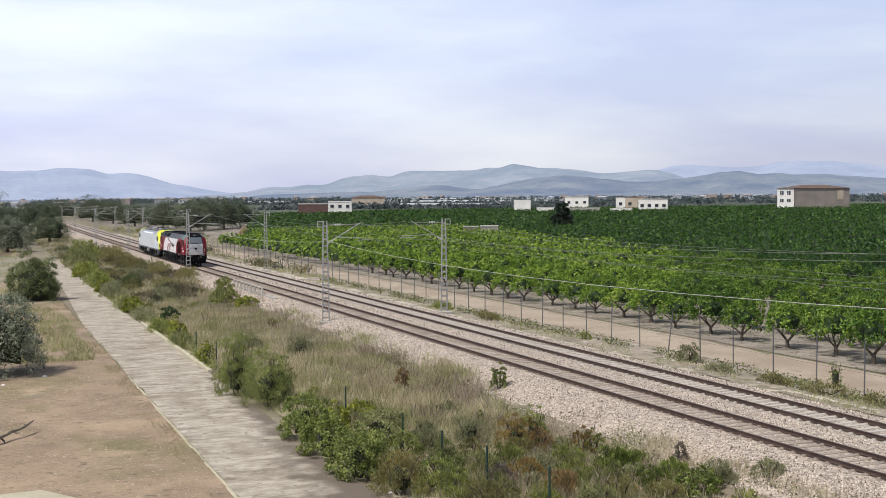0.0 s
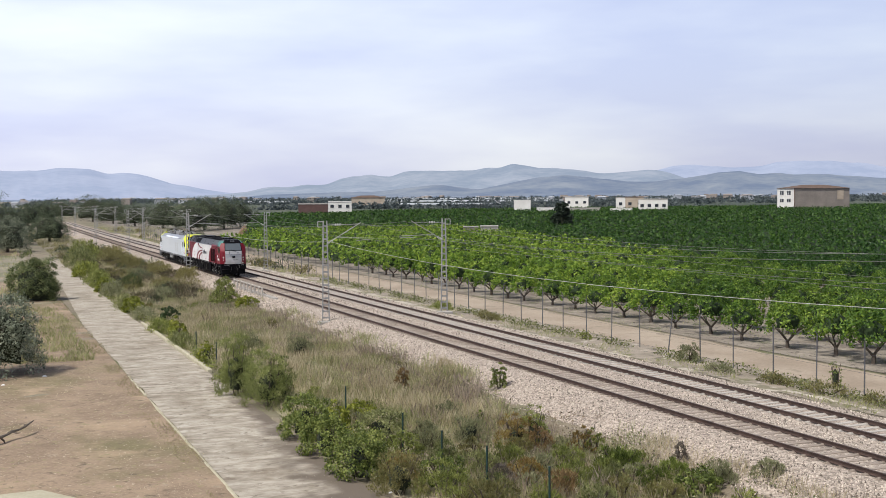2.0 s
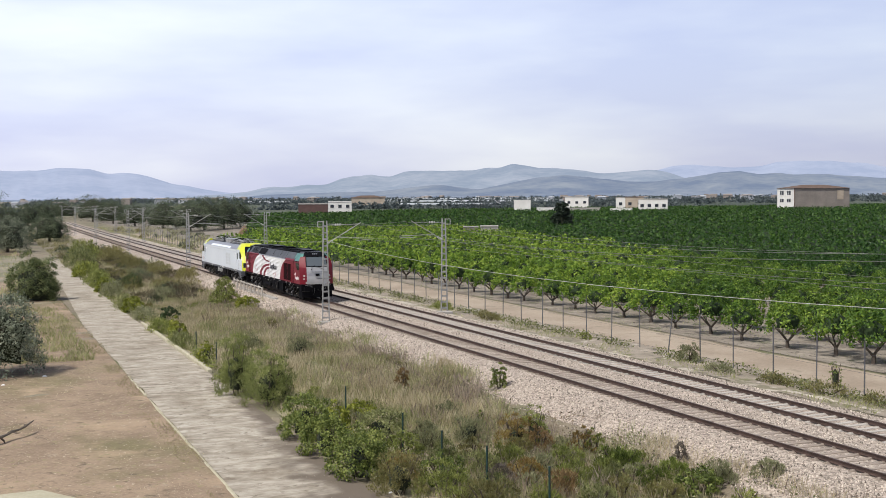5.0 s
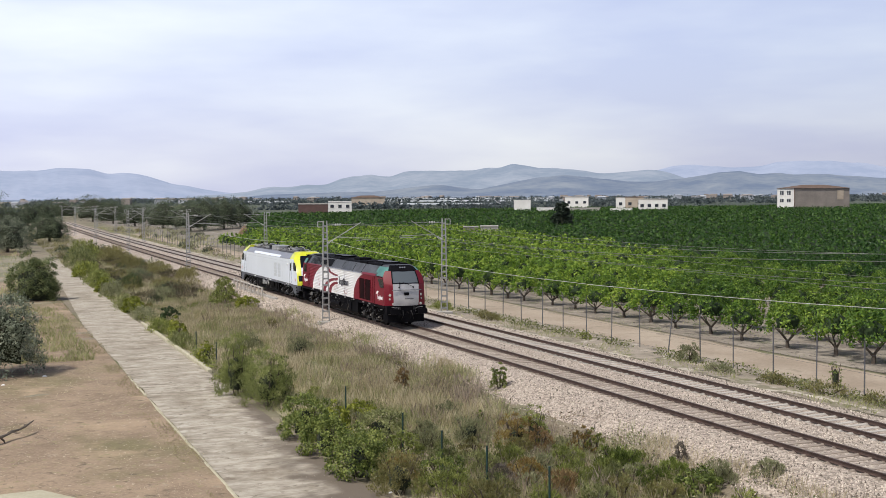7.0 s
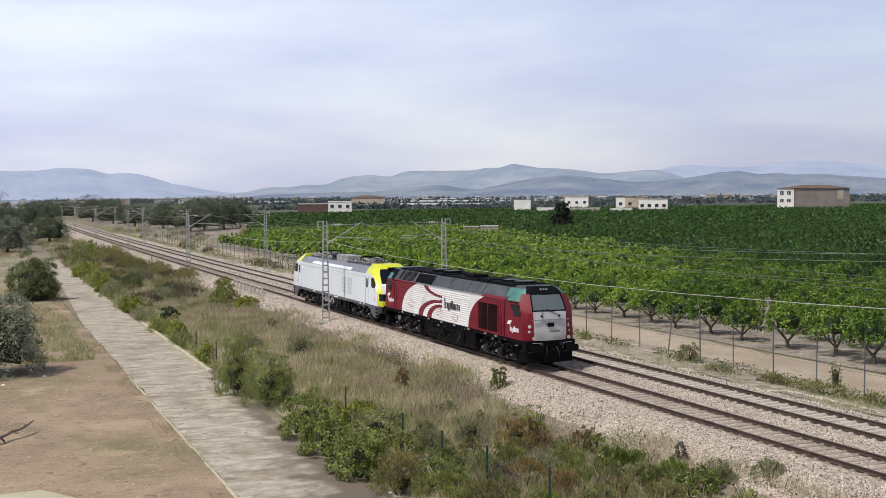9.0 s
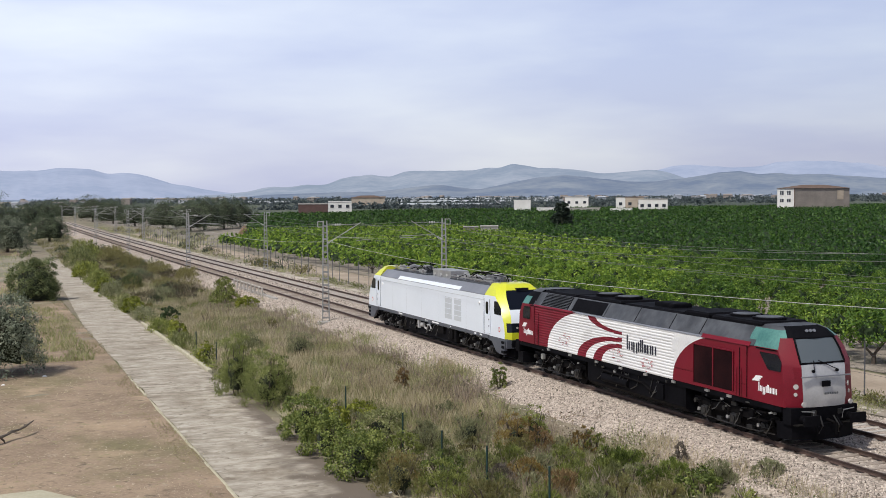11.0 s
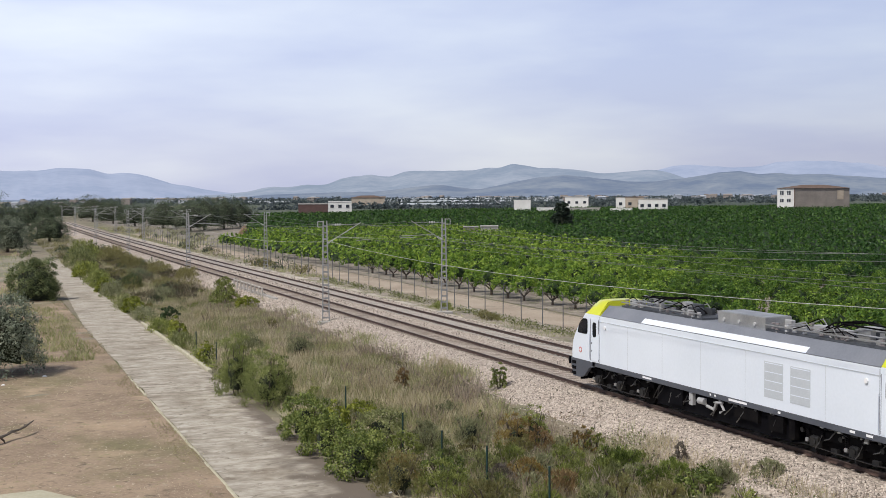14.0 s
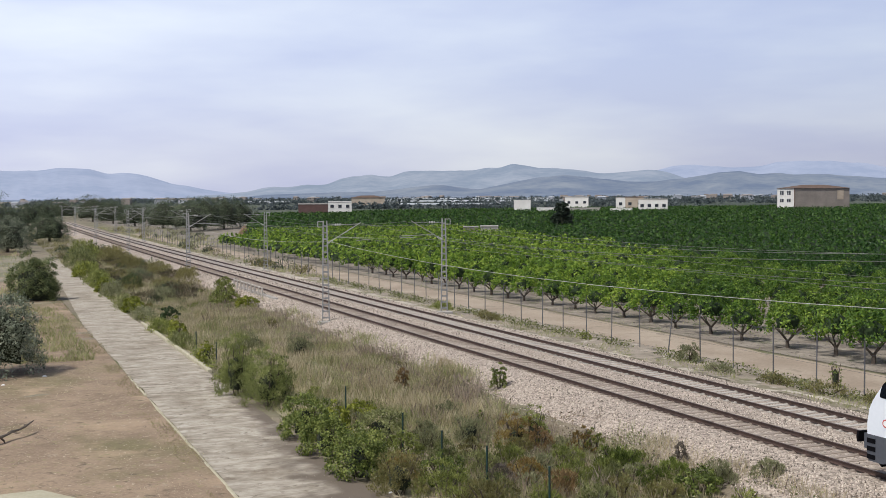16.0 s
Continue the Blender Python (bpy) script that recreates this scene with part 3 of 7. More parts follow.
def hung_wire(name, x, z, ys, sag, r, label, parent=None, wob=0.0):
    g = Geo()
    pts = []
    for a, b in zip(ys, ys[1:]):
        for k in range(9):
            u = k / 9
            y = a + (b - a) * u
            pts.append((x + bend(y), y, z - sag * 4 * u * (1 - u)))
    y = ys[-1]
    pts.append((x + bend(y), y, z))
    g.tube(pts, r, 4)
    ob = g.make(name, M_FEEDER if r > 0.01 else M_WIRE, parent)
    return tagged(ob, label, "overhead wire", "wires over the tracks")


def overhead_wires():
    for x, ys, s in ((TRACK_A, NEAR_Y, 1), (TRACK_B, FAR_Y, -1)):
        hung_wire("contact_wire", x + 0.1, 5.62, ys, 0.03, 0.007, "thin grey contact wire over track")
        m = hung_wire("messenger_wire", x - 0.3 * s, 6.82, ys, 0.75, 0.0095, "sagging grey messenger wire over track")
        drops = Geo()
        for a, b in zip(ys, ys[1:]):
            for k in range(1, 8):
                u = k / 8
                y = a + (b - a) * u
                drops.tube([(x + 0.1 + bend(y), y, 5.6), (x - 0.3 * s + bend(y), y, 6.82 - 0.75 * 4 * u * (1 - u))], 0.003, 3)
        tagged(drops.make("droppers", M_WIRE, m), "thin hanger wires", kind="stuff")
    hung_wire("feeder_wire", NEAR_X + 0.35, 5.5, NEAR_Y, 0.62, 0.012, "pale feeder cable along the masts")
    hung_wire("feeder_wire", FAR_X - 0.3, 5.4, FAR_Y, 0.55, 0.009, "thin grey feeder cable beside the masts")
    hung_wire("feeder_wire", FAR_X + 0.55, 6.6, FAR_Y, 0.6, 0.009, "thin grey feeder cable beside the masts")


# ---- fences ----
def fence():
    t = thing("wire_fence", "wire mesh fence with thin steel posts", "fence", kind="structure")
    g = Geo().tube([(0, 0, 0), (0, 0, 2.55)], 0.035, 6).tube([(0, 0, 2.55), (-0.16, 0, 2.75)], 0.03, 5)
    me = g.make("post", M_POST, t)
    y, k = 30.2, 0
    me.location = (38.1, y, level(38.1) - 0.05)
    while y < 300:
        y += 3.35 + random.uniform(-0.15, 0.15)
        o = new("post", me.data)
        o.parent = t
        o.location = (38.1 + bend(y) + random.uniform(-0.08, 0.08), y, level(38.1) - 0.05)
        o.rotation_euler = (random.uniform(-0.02, 0.02) + (0.1 if k == 8 else 0), random.uniform(-0.02, 0.02), random.uniform(0, 3))
        k += 1
    w = Geo()
    for z in (0.25, 1.1, 2.0, 2.45):
        w.tube([(38.05 + bend(q), q, level(38.1) + z) for q in range(20, 305, 15)], 0.006, 3)
    w.make("mesh_wires", M_POST, t)


railway_track(TRACK_A, "near railway track with dusty concrete sleepers", M_SLEEPER_DIRTY)
railway_track(TRACK_B, "far railway track with pale concrete sleepers", M_SLEEPER)
masts()
overhead_wires()
fence()


# ---- the two locomotives ----
M_RED = material("dark_red_paint", (0.125, 0.003, 0.011), (0.18, 0.005, 0.017), 0.5, 0.6, 20, coat=0.0)
M_LWHITE = material("off_white_paint", (0.63, 0.63, 0.63), (0.78, 0.78, 0.775), 0.42, 0.5, 14, coat=0.2, patch=[((0.52, 0.51, 0.50), 0.45, 0.56, 0.16)])
M_CLEANWHITE = material("pale_grey_white_paint", (0.70, 0.75, 0.82), (0.76, 0.81, 0.88), 0.33, 0.35, 9, coat=0.4)
M_YELLOW = material("lime_yellow_paint", (0.52, 0.545, 0.015), (0.61, 0.635, 0.03), 0.35, 0.5, 10, coat=0.4)
M_LGREY = material("blue_grey_paint", (0.155, 0.165, 0.19), (0.205, 0.215, 0.24), 0.42, 0.7, 12, coat=0.15)
M_SKIRT = material("dark_blue_grey_paint", (0.06, 0.066, 0.082), (0.09, 0.098, 0.117), 0.5, 0.7, 12)
M_ROOFGREY = material("sooty_roof_grey", (0.035, 0.039, 0.047), (0.105, 0.112, 0.124), 0.55, 0.35, 3, patch=[((0.012, 0.013, 0.016), 0.4, 0.47, 0.2)])
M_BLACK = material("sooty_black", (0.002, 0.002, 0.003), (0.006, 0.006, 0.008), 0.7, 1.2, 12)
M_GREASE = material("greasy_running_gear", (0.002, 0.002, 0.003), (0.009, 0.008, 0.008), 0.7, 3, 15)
M_RED.node_tree.nodes["Principled BSDF"].inputs["Specular IOR Level"].default_value = 0.3
M_TEAL = material("faded_teal_paint", (0.035, 0.13, 0.12), (0.085, 0.22, 0.195), 0.5, 1.5, 12)
M_SILVER = material("silver_front_paint", (0.38, 0.38, 0.39), (0.50, 0.50, 0.50), 0.35, 1.5, 14, metal=0.25)
M_GLASS = plain("dark_cab_glass", (0.006, 0.008, 0.014), 0.08, 0.0)
M_GLASS.node_tree.nodes["Principled BSDF"].inputs["Specular IOR Level"].default_value = 0.25
# grey-blue base stands for reflected sky; the coat reflects for real
M_WINDSCREEN = plain("sky_grey_windscreen", (0.095, 0.112, 0.125), 0.12, 0.0, coat=0.8)
M_STEEL = material("brushed_steel", (0.30, 0.30, 0.30), (0.46, 0.46, 0.45), 0.4, 2, 20, metal=0.6)
M_LAMP = plain("white_lamp_glass", (0.40, 0.38, 0.37), 0.2, glow=0.05)
M_TAILPAINT = plain("faded_sign_red", (0.5, 0.10, 0.10), 0.5)
M_WHITEMARK = plain("white_marking", (0.8, 0.8, 0.8), 0.5)
M_DARKMARK = plain("dark_blue_marking", (0.012, 0.012, 0.03), 0.5)
M_PINKMARK = plain("faded_red_marking", (0.42, 0.13, 0.14), 0.6)
M_BAY = material("bay_shade_red", (0.008, 0.003, 0.004), (0.026, 0.008, 0.009), 0.9, 1.0, 30)
M_DULLSTEEL = material("dull_pipe_steel", (0.05, 0.05, 0.05), (0.16, 0.16, 0.155), 0.4, 2, 20, metal=0.6)
M_GEAR = material("worn_gear_steel", (0.004, 0.004, 0.005), (0.03, 0.029, 0.028), 0.45, 2.5, 15, metal=0.2)
M_HOSE = plain("white_hose", (0.36, 0.36, 0.36), 0.5)
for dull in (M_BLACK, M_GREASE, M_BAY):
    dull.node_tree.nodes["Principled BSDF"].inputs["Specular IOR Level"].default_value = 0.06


def wheelset(parent, y):
    g = Geo()
    for s in (-1, 1):
        g.disc((s * 0.80, 0, 0), (1, 0, 0), 0.55, 0.03, 20).disc((s * 0.865, 0, 0), (1, 0, 0), 0.52, 0.12, 20, 0.50)
        g.disc((s * 0.94, 0, 0), (1, 0, 0), 0.16, 0.10, 10)
        for k in range(4):
            a = k * math.pi / 2
            g.disc((s * 0.935, 0.3 * math.cos(a), 0.3 * math.sin(a)), (1, 0, 0), 0.05, 0.03, 6)
    g.disc((0, 0, 0), (1, 0, 0), 0.09, 1.6, 8)
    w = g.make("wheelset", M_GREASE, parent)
    w.location = (0, y, 0.52)
    return w


def bogie(parent, y, gap, pale):
    """Three-axle bogie: frames, axle boxes, springs, pipes; wheelsets under it; black filler boxes added to block
    light.
    """
    g = Geo()
    for s in (-1, 1):
        x = s * 1.12
        g.loft([[(x - 0.07, yy, z0), (x + 0.07, yy, z0), (x + 0.07, yy, z1), (x - 0.07, yy, z1)] for yy, z0, z1 in
                ((-gap - 0.75, 0.78, 0.95), (-gap - 0.3, 0.70, 1.0), (-gap + 0.45, 0.62, 0.90), (0, 0.66, 1.02), (gap - 0.45, 0.62, 0.90), (gap + 0.3, 0.70, 1.0), (gap + 0.75, 0.78, 0.95))])
    g.box(-1.0, 1.0, -gap * 0.55, -gap * 0.4, 0.55, 0.9).box(-1.0, 1.0, gap * 0.4, gap * 0.55, 0.55, 0.9)
    # added filler boxes and plates: keep light from showing through the running gear
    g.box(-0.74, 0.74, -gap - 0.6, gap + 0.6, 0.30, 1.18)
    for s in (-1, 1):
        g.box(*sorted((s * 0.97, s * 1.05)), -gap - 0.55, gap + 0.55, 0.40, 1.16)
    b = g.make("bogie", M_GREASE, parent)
    b.location = (0, y, 0)
    sets = [wheelset(b, k * gap) for k in (-1, 0, 1)]
    for s in (-1, 1):
        for k in (-1, 0, 1):
            Geo().box(s * 1.20 - 0.10, s * 1.20 + 0.10, k * gap - 0.2, k * gap + 0.2, 0.34, 0.70, 0.06).make("axle_box", M_GEAR, b)
            Geo().disc((s * 1.31, k * gap, 0.52), (1, 0, 0), 0.13, 0.05, 10).make("axle_cover", M_GEAR, b)
            for e in (-0.36, 0.36):
                sp = Geo()
                for q in range(5):
                    sp.disc((s * 1.18, k * gap + e, 0.60 + q * 0.065), (0, 0, 1), 0.10, 0.04, 8)
                sp.make("coil_spring", M_GREASE, b)
        for k in (-0.5, 0.5):
            Geo().tube([(s * 1.24, k * gap * 1.2 - 0.25, 1.0), (s * 1.28, k * gap * 1.2, 0.72), (s * 1.24, k * gap * 1.2 + 0.3, 0.62)], 0.02, 6).make("damper", pale, b)
            Geo().box(s * 1.27 - 0.02, s * 1.27 + 0.02, k * gap * 0.5 - 0.05, k * gap * 0.5 + 0.06, 0.86, 0.93).make("maker_plate", pale, b)
            Geo().tube([(s * 1.25, k * gap - 0.7, 0.9), (s * 1.27, k * gap - 0.2, 1.06), (s * 1.25, k * gap + 0.5, 0.98)], 0.014, 4).make("air_pipe", pale, b)
            Geo().box(s * 1.22 - 0.06, s * 1.22 + 0.06, k * gap - 0.18, k * gap + 0.12, 0.26, 0.44, 0.02).make("brake_unit", M_GEAR, b)
    for s in (-1, 1):
        for k in (-1, 0, 1):
            Geo().tube([(s * 1.30, k * gap - 0.42, 0.78), (s * 1.33, k * gap - 0.30, 0.50), (s * 1.30, k * gap - 0.10, 0.30)], 0.022, 5).make("brake_pipe", pale, b)
            Geo().box(s * 1.29 - 0.03, s * 1.29 + 0.03, k * gap + 0.26, k * gap + 0.40, 0.46, 0.58, 0.015).make("link_bracket", M_STEEL, b)
            Geo().disc((s * 1.24, k * gap + 0.62, 0.80), (1, 0, 0), 0.09, 0.10, 10).make("brake_cylinder", M_GEAR, b)
        Geo().tube([(s * 1.29, -gap - 0.6, 0.36), (s * 1.31, -gap * 0.4, 0.30), (s * 1.31, gap * 0.4, 0.32), (s * 1.29, gap + 0.6, 0.36)], 0.018, 4).make("sand_pipe", M_GEAR, b)
        Geo().box(s * 1.22 - 0.05, s * 1.22 + 0.05, -0.16, 0.16, 0.98, 1.14, 0.02).make("pivot_bracket", M_GEAR, b)
    return sets


def end_gear(parent, y, way):
    """Buffers, coupling and pilot at one end; way: -1 looks to -y."""
    for s in (-1, 1):
        g = Geo().disc((s * 0.98, y - way * 0.36, 1.06), (0, 1, 0), 0.13, 0.42, 12)
        g.loft([[(s * 0.98 + px, y - way * (0.14 - d), 1.06 + pz) for px, pz in ((-0.3, -0.16), (0.3, -0.16), (0.33, 0), (0.3, 0.18), (-0.3, 0.18), (-0.33, 0))] for d in (0.0, 0.09)])
        g.make("buffer", M_BLACK, parent, "black oval-headed buffer")
    g = Geo().tube([(0, y - way * 0.5, 1.0), (0, y - way * 0.1, 0.95)], 0.05, 6).tube([(0.08, y - way * 0.1, 0.95), (0.08, y - way * 0.12, 0.55)], 0.035, 5)
    g.make("screw_coupling", M_GREASE, parent)
    for x in (-0.5, 0.5):
        Geo().tube([(x, y - way * 0.6, 1.05), (x * 0.95, y - way * 0.32, 0.8), (x * 0.9, y - way * 0.45, 0.5)], 0.03, 5).make("brake_hose", M_BLACK, parent)


def weld(ob):
    bm = bmesh.new()
    bm.from_mesh(ob.data)
    bmesh.ops.remove_doubles(bm, verts=bm.verts, dist=0.0008)
    bm.to_mesh(ob.data)
    bm.free()


def plan_rings(levels, back, way, turn=0.6, bow=0.6):
    """Rings of a cab, level by level; way -1: nose to -y."""
    rings = []
    for z, w, yc, xf, yf in levels:
        half = [(w, back), (w, (back + yc) / 2), (w, yc), (w * (1 - bow) + xf * bow + 0.024, yc * (1 - turn) + yf * turn), (xf, yf), (xf * 0.5, yf + 0.05)]
        ring = [(px, -py if way < 0 else py, z) for px, py in half] + [(-px, -py if way < 0 else py, z) for px, py in half[::-1]]
        rings.append(ring)
    return rings


def cab(parent, levels, back, way, pick, turn=0.6, bow=0.6):
    """Cab shell split by colour: pick(level, segment) names a material."""
    rings = plan_rings(levels, back, way, turn, bow)
    n = len(rings[0])
    by = {}
    for j in range(len(rings) - 1):
        for i in range(n - 1):
            side_seg = min(i, n - 2 - i)
            name, mat, lab = pick(j, side_seg)
            g = by.setdefault((name, mat, lab, 0 if side_seg >= 4 else (1 if i < n // 2 else 2)), Geo())
            g.face_set([rings[j][i], rings[j][i + 1], rings[j + 1][i + 1], rings[j + 1][i]], [(0, 1, 2, 3)])
    name, mat, lab = pick(len(rings) - 1, 0)
    by.setdefault((name, mat, lab, 0), Geo()).face_set(rings[-1], [tuple(range(n))])
    for (name, mat, lab, _), g in by.items():
        ob = g.make(name, mat, parent, lab, smooth=True)
        weld(ob)
        ob.data.set_sharp_from_angle(angle=radians(38))


def slope_plate(g, a, b, y0, y1, s0, s1, lift, thick=0.02, side=1):
    """Plate on the sloping shoulder between section points a and b."""
    ax, bx = Vector((a[0], 0, a[1])), Vector((b[0], 0, b[1]))
    nrm = Vector((b[1] - a[1], 0, a[0] - b[0])).normalized()
    p, q = ax.lerp(bx, s0), ax.lerp(bx, s1)
    ring = []
    for y in (y0, y1):
        ring.append([(side * v.x, y, v.z) for v in (p + nrm * lift, p + nrm * (lift + thick), q + nrm * (lift + thick), q + nrm * lift)])
    g.loft(ring)


def side_plate(g, y0, y1, z0, z1, x=1.455, thick=0.012, side=1):
    xa, xb = sorted((side * x, side * (x + thick)))
    g.box(xa, xb, y0, y1, z0, z1)


def rounded(pts, r, n=4):
    """Outline with its corners rounded."""
    out = []
    for i, q in enumerate(pts):
        p, a, b = Vector(q), Vector(pts[i - 1]), Vector(pts[(i + 1) % len(pts)])
        u, v = p + (a - p).normalized() * r, p + (b - p).normalized() * r
        out += [tuple(u.lerp(p, f).lerp(p.lerp(v, f), f)) for f in (k / n for k in range(n + 1))]
    return out


def pane(g, pts, r, x, thick, side):
    g.loft([[(side * xx, py, pz) for py, pz in rounded(pts, r)] for xx in (x, x + thick)])


def bars(parent, name, mat, y, z, widths, heights, gap, x, side, label, way=1):
    """Letter-like plain bars in a row."""
    g = Geo()
    for w, h in zip(widths, heights):
        z0 = z - (0.09 if h < 0 else 0.0)
        a, b = sorted((y, y + way * w))
        if w < 0.1:
            side_plate(g, a, b, z0, z0 + abs(h), x, 0.008, side)
        else:
            stroke = min(0.085, w * 0.36)
            side_plate(g, a, a + stroke, z0, z0 + abs(h), x, 0.008, side)
            side_plate(g, b - stroke, b, z0, z0 + abs(h), x, 0.008, side)
        y += way * (w + gap)
    g.make(name, mat, parent, label)


def livery_spans(z):
    """Colour of the ribbed side at height z: list of (from, to, colour) along the body."""
    def arc(a, b, c, dz):
        q = 1 - (dz / b) ** 2
        return c + a * math.sqrt(q) if q > 0 else None
    dz = z - 1.45
    rear, front = 3.6 + 4.15 * math.sqrt(max(1 - (dz / 1.98) ** 2, 0)), -6.6 + 3.4 * math.sqrt(max(1 - (dz / 1.98) ** 2, 0))
    red = [(-8.0, front), (rear, 9.2)]
    for a, b, a2, b2, up in ((3.0, 0.60, 2.3, 0.46, False), (4.0, 1.20, 3.2, 1.02, True), (2.5, 0.93, 1.75, 0.76, True)):
        d = (z - 1.42) if up else (3.36 - z)
        outer, inner = arc(a, b, 0.74, d), arc(a2, b2, 0.74, d)
        if outer is not None:
            red.append((inner if inner is not None else 0.74, outer))
    return front, rear, red


def islands(g, name, mat, parent, label):
    """Make each connected piece of a surface a part of its own."""
    spot = {}
    link = list(range(len(g.f)))

    def root(i):
        while link[i] != i:
            i = link[i]
        return i
    for i, f in enumerate(g.f):
        for v in f:
            key = tuple(round(c, 3) for c in g.v[v])
            if key in spot:
                link[root(i)] = root(spot[key])
            spot[key] = i
    pieces = {}
    for i, f in enumerate(g.f):
        pieces.setdefault(root(i), Geo()).face_set([g.v[v] for v in f], [(0, 1, 2, 3)])
    for piece in pieces.values():
        weld(piece.make(name, mat, parent, label))


def ribbed_side(parent, side):
    """Corrugated body side in two paints, row by row."""
    white, red = Geo(), Geo()
    rows = 48
    for k in range(rows):
        z0, z1 = 1.42 + k * 0.0405, 1.42 + (k + 1) * 0.0405
        spans0, spans1 = livery_spans(z0 + 0.001), livery_spans(z1 - 0.001)
        mid = livery_spans((z0 + z1) / 2)
        x0, x1 = (1.43 + (0.0 if q % 3 == 0 else 0.016) for q in (k, k + 1))
        reds = sorted(mid[2])

        def put(g, a, b, rib):
            xa, xb = (x0, x1) if rib else (1.445, 1.445)
            g.face_set([(side * xa, a[0], z0), (side * xa, b[0], z0), (side * xb, b[1], z1), (side * xb, a[1], z1)], [(0, 1, 2, 3)])
        r0, r1 = sorted(spans0[2]), sorted(spans1[2])
        if not (len(r0) == len(r1) == len(reds)):
            r0 = r1 = reds
        edges = []
        for (a0, b0), (a1, b1) in zip(r0, r1):
            edges.append(((a0, a1), (b0, b1)))
        at = (-8.0, -8.0)
        for a, b in edges:
            pieces = []
            if a[0] > at[0] + 0.001:
                pieces.append((white, at, a))
            pieces.append((red, a, b))
            for g, p, q in pieces:
                if p[0] < -3.3 < q[0] and p[1] < -3.3 < q[1]:
                    put(g, p, (-3.3, -3.3), False)
                    put(g, (-3.3, -3.3), q, True)
                else:
                    put(g, p, q, q[0] > -3.3)
            at = b
    islands(white, "ribbed_side_panel", M_LWHITE, parent, "white ribbed side panel")
    islands(red, "ribbed_band", M_RED, parent, "dark red ribbed band")


def red_locomotive():
    t = thing("diesel_locomotive", "dark red and white diesel locomotive with sooty grey roof", "locomotive")
    Geo().box(-1.40, 1.40, -8.6, 9.4, 1.2, 3.36).box(-1.0, 1.0, -8.2, 9.2, 3.36, 3.98).make("body", M_BLACK, t)
    for s in (-1, 1):
        ribbed_side(t, s)
        # cab side seams and doors at the body ends
        g = Geo()
        side_plate(g, 9.16, 9.20, 1.45, 3.30, 1.452, 0.006, s)
        side_plate(g, 8.66, 8.69, 1.45, 3.00, 1.462, 0.006, s)
        side_plate(g, -8.06, -8.02, 1.45, 3.30, 1.452, 0.006, s)
        side_plate(g, -7.62, -7.58, 1.45, 3.20, 1.452, 0.006, s)
        g.make("door_seam", M_BLACK, t)
        # flat plate; the dark inside the bay is put into its colour
        g = Geo()
        side_plate(g, -7.27, -4.62, 1.55, 3.02, 1.445, 0.01, s)
        opening = g.make("engine_bay_opening", M_BAY, t, "flat dark plate for the shaded service bay")
        g = Geo()
        for y in (-7.24, -5.98, -4.68):
            side_plate(g, y, y + 0.05, 1.56, 3.0, 1.456, 0.02, s)
        side_plate(g, -7.27, -4.62, 3.0, 3.05, 1.456, 0.02, s)
        g.make("bay_frame", M_RED, opening)
        g = Geo()
        side_plate(g, -3.52, -3.16, 2.62, 3.05, 1.448, 0.01, s)
        g.make("hatch", M_LWHITE, t)
        # handrails and small fittings on the sill
        for y in (-7.75, -7.45, 8.75, 9.05):
            Geo().tube([(s * 1.50, y, 1.5), (s * 1.50, y, 2.5)], 0.018, 5).make("handrail", M_RED, t)
        for y in (7.6, 5.4, 2.9, 0.8, -1.2, -3.3, -5.6, -7.0):
            Geo().box(*sorted((s * 1.44, s * 1.50)), y - 0.12, y + 0.12, 1.30, 1.39).make("sill_bracket", M_STEEL, t)
        # plain bars where the operator's lettering stands
        bars(t, "lettering", M_DARKMARK, 0.30, 2.22, [0.09, 0.30, 0.30, 0.09, 0.22, 0.18, 0.30, 0.30], [0.62, 0.36, -0.45, 0.40, 0.52, 0.36, 0.36, 0.36], 0.075, 1.466, s, "dark lettering", -1)
        bars(t, "small_lettering", M_WHITEMARK, -8.72, 1.80, [0.05, 0.13, 0.13, 0.05, 0.09, 0.08, 0.13, 0.13], [0.32, 0.2, -0.26, 0.22, 0.28, 0.2, 0.2, 0.2], 0.035, 1.452, s, "white lettering", -1)
        bars(t, "small_lettering", M_WHITEMARK, 10.36, 1.86, [0.05, 0.13, 0.13, 0.05, 0.09, 0.08, 0.13, 0.13], [0.32, 0.2, -0.26, 0.22, 0.28, 0.2, 0.2, 0.2], 0.035, 1.452, s, "white lettering", -1)
        for y0, z0 in ((-8.35, 2.12), (10.58, 2.18)):
            g = Geo()
            for k in range(3):
                g.loft([[(s * (1.450 + d), y0 - 0.08 * k + py, z0 + 0.07 * k + pz) for py, pz in ((0.0, 0.0), (-0.42, 0.03), (-0.42, 0.09), (-0.05, 0.07))] for d in (0.0, 0.01)])
            g.make("wing_emblem", M_WHITEMARK, t, "small white wing emblem")
        rng = np.random.default_rng(5)
        for yc, zc in ((5.9, 2.0), (1.2, 1.85), (-1.3, 1.75)):
            g = Geo()
            for k in range(26):
                a, r = rng.uniform(0, 6.28), rng.uniform(0.18, 0.5)
                y, z, w = yc + 1.2 * r * math.cos(a), zc + 0.62 * r * math.sin(a), rng.uniform(0.04, 0.14)
                side_plate(g, y, y + w, z, z + 0.028, 1.462, 0.004, s)
            g.make("faded_graffiti", M_PINKMARK, t, "faded thin reddish scrawl")
    # roof shoulders
    a, b = (1.45, 3.36), (1.02, 4.00)
    g = Geo()
    for s in (-1, 1):
        slope_plate(g, a, b, -8.4, 9.3, 0.0, 1.0, -0.03, 0.03, s)
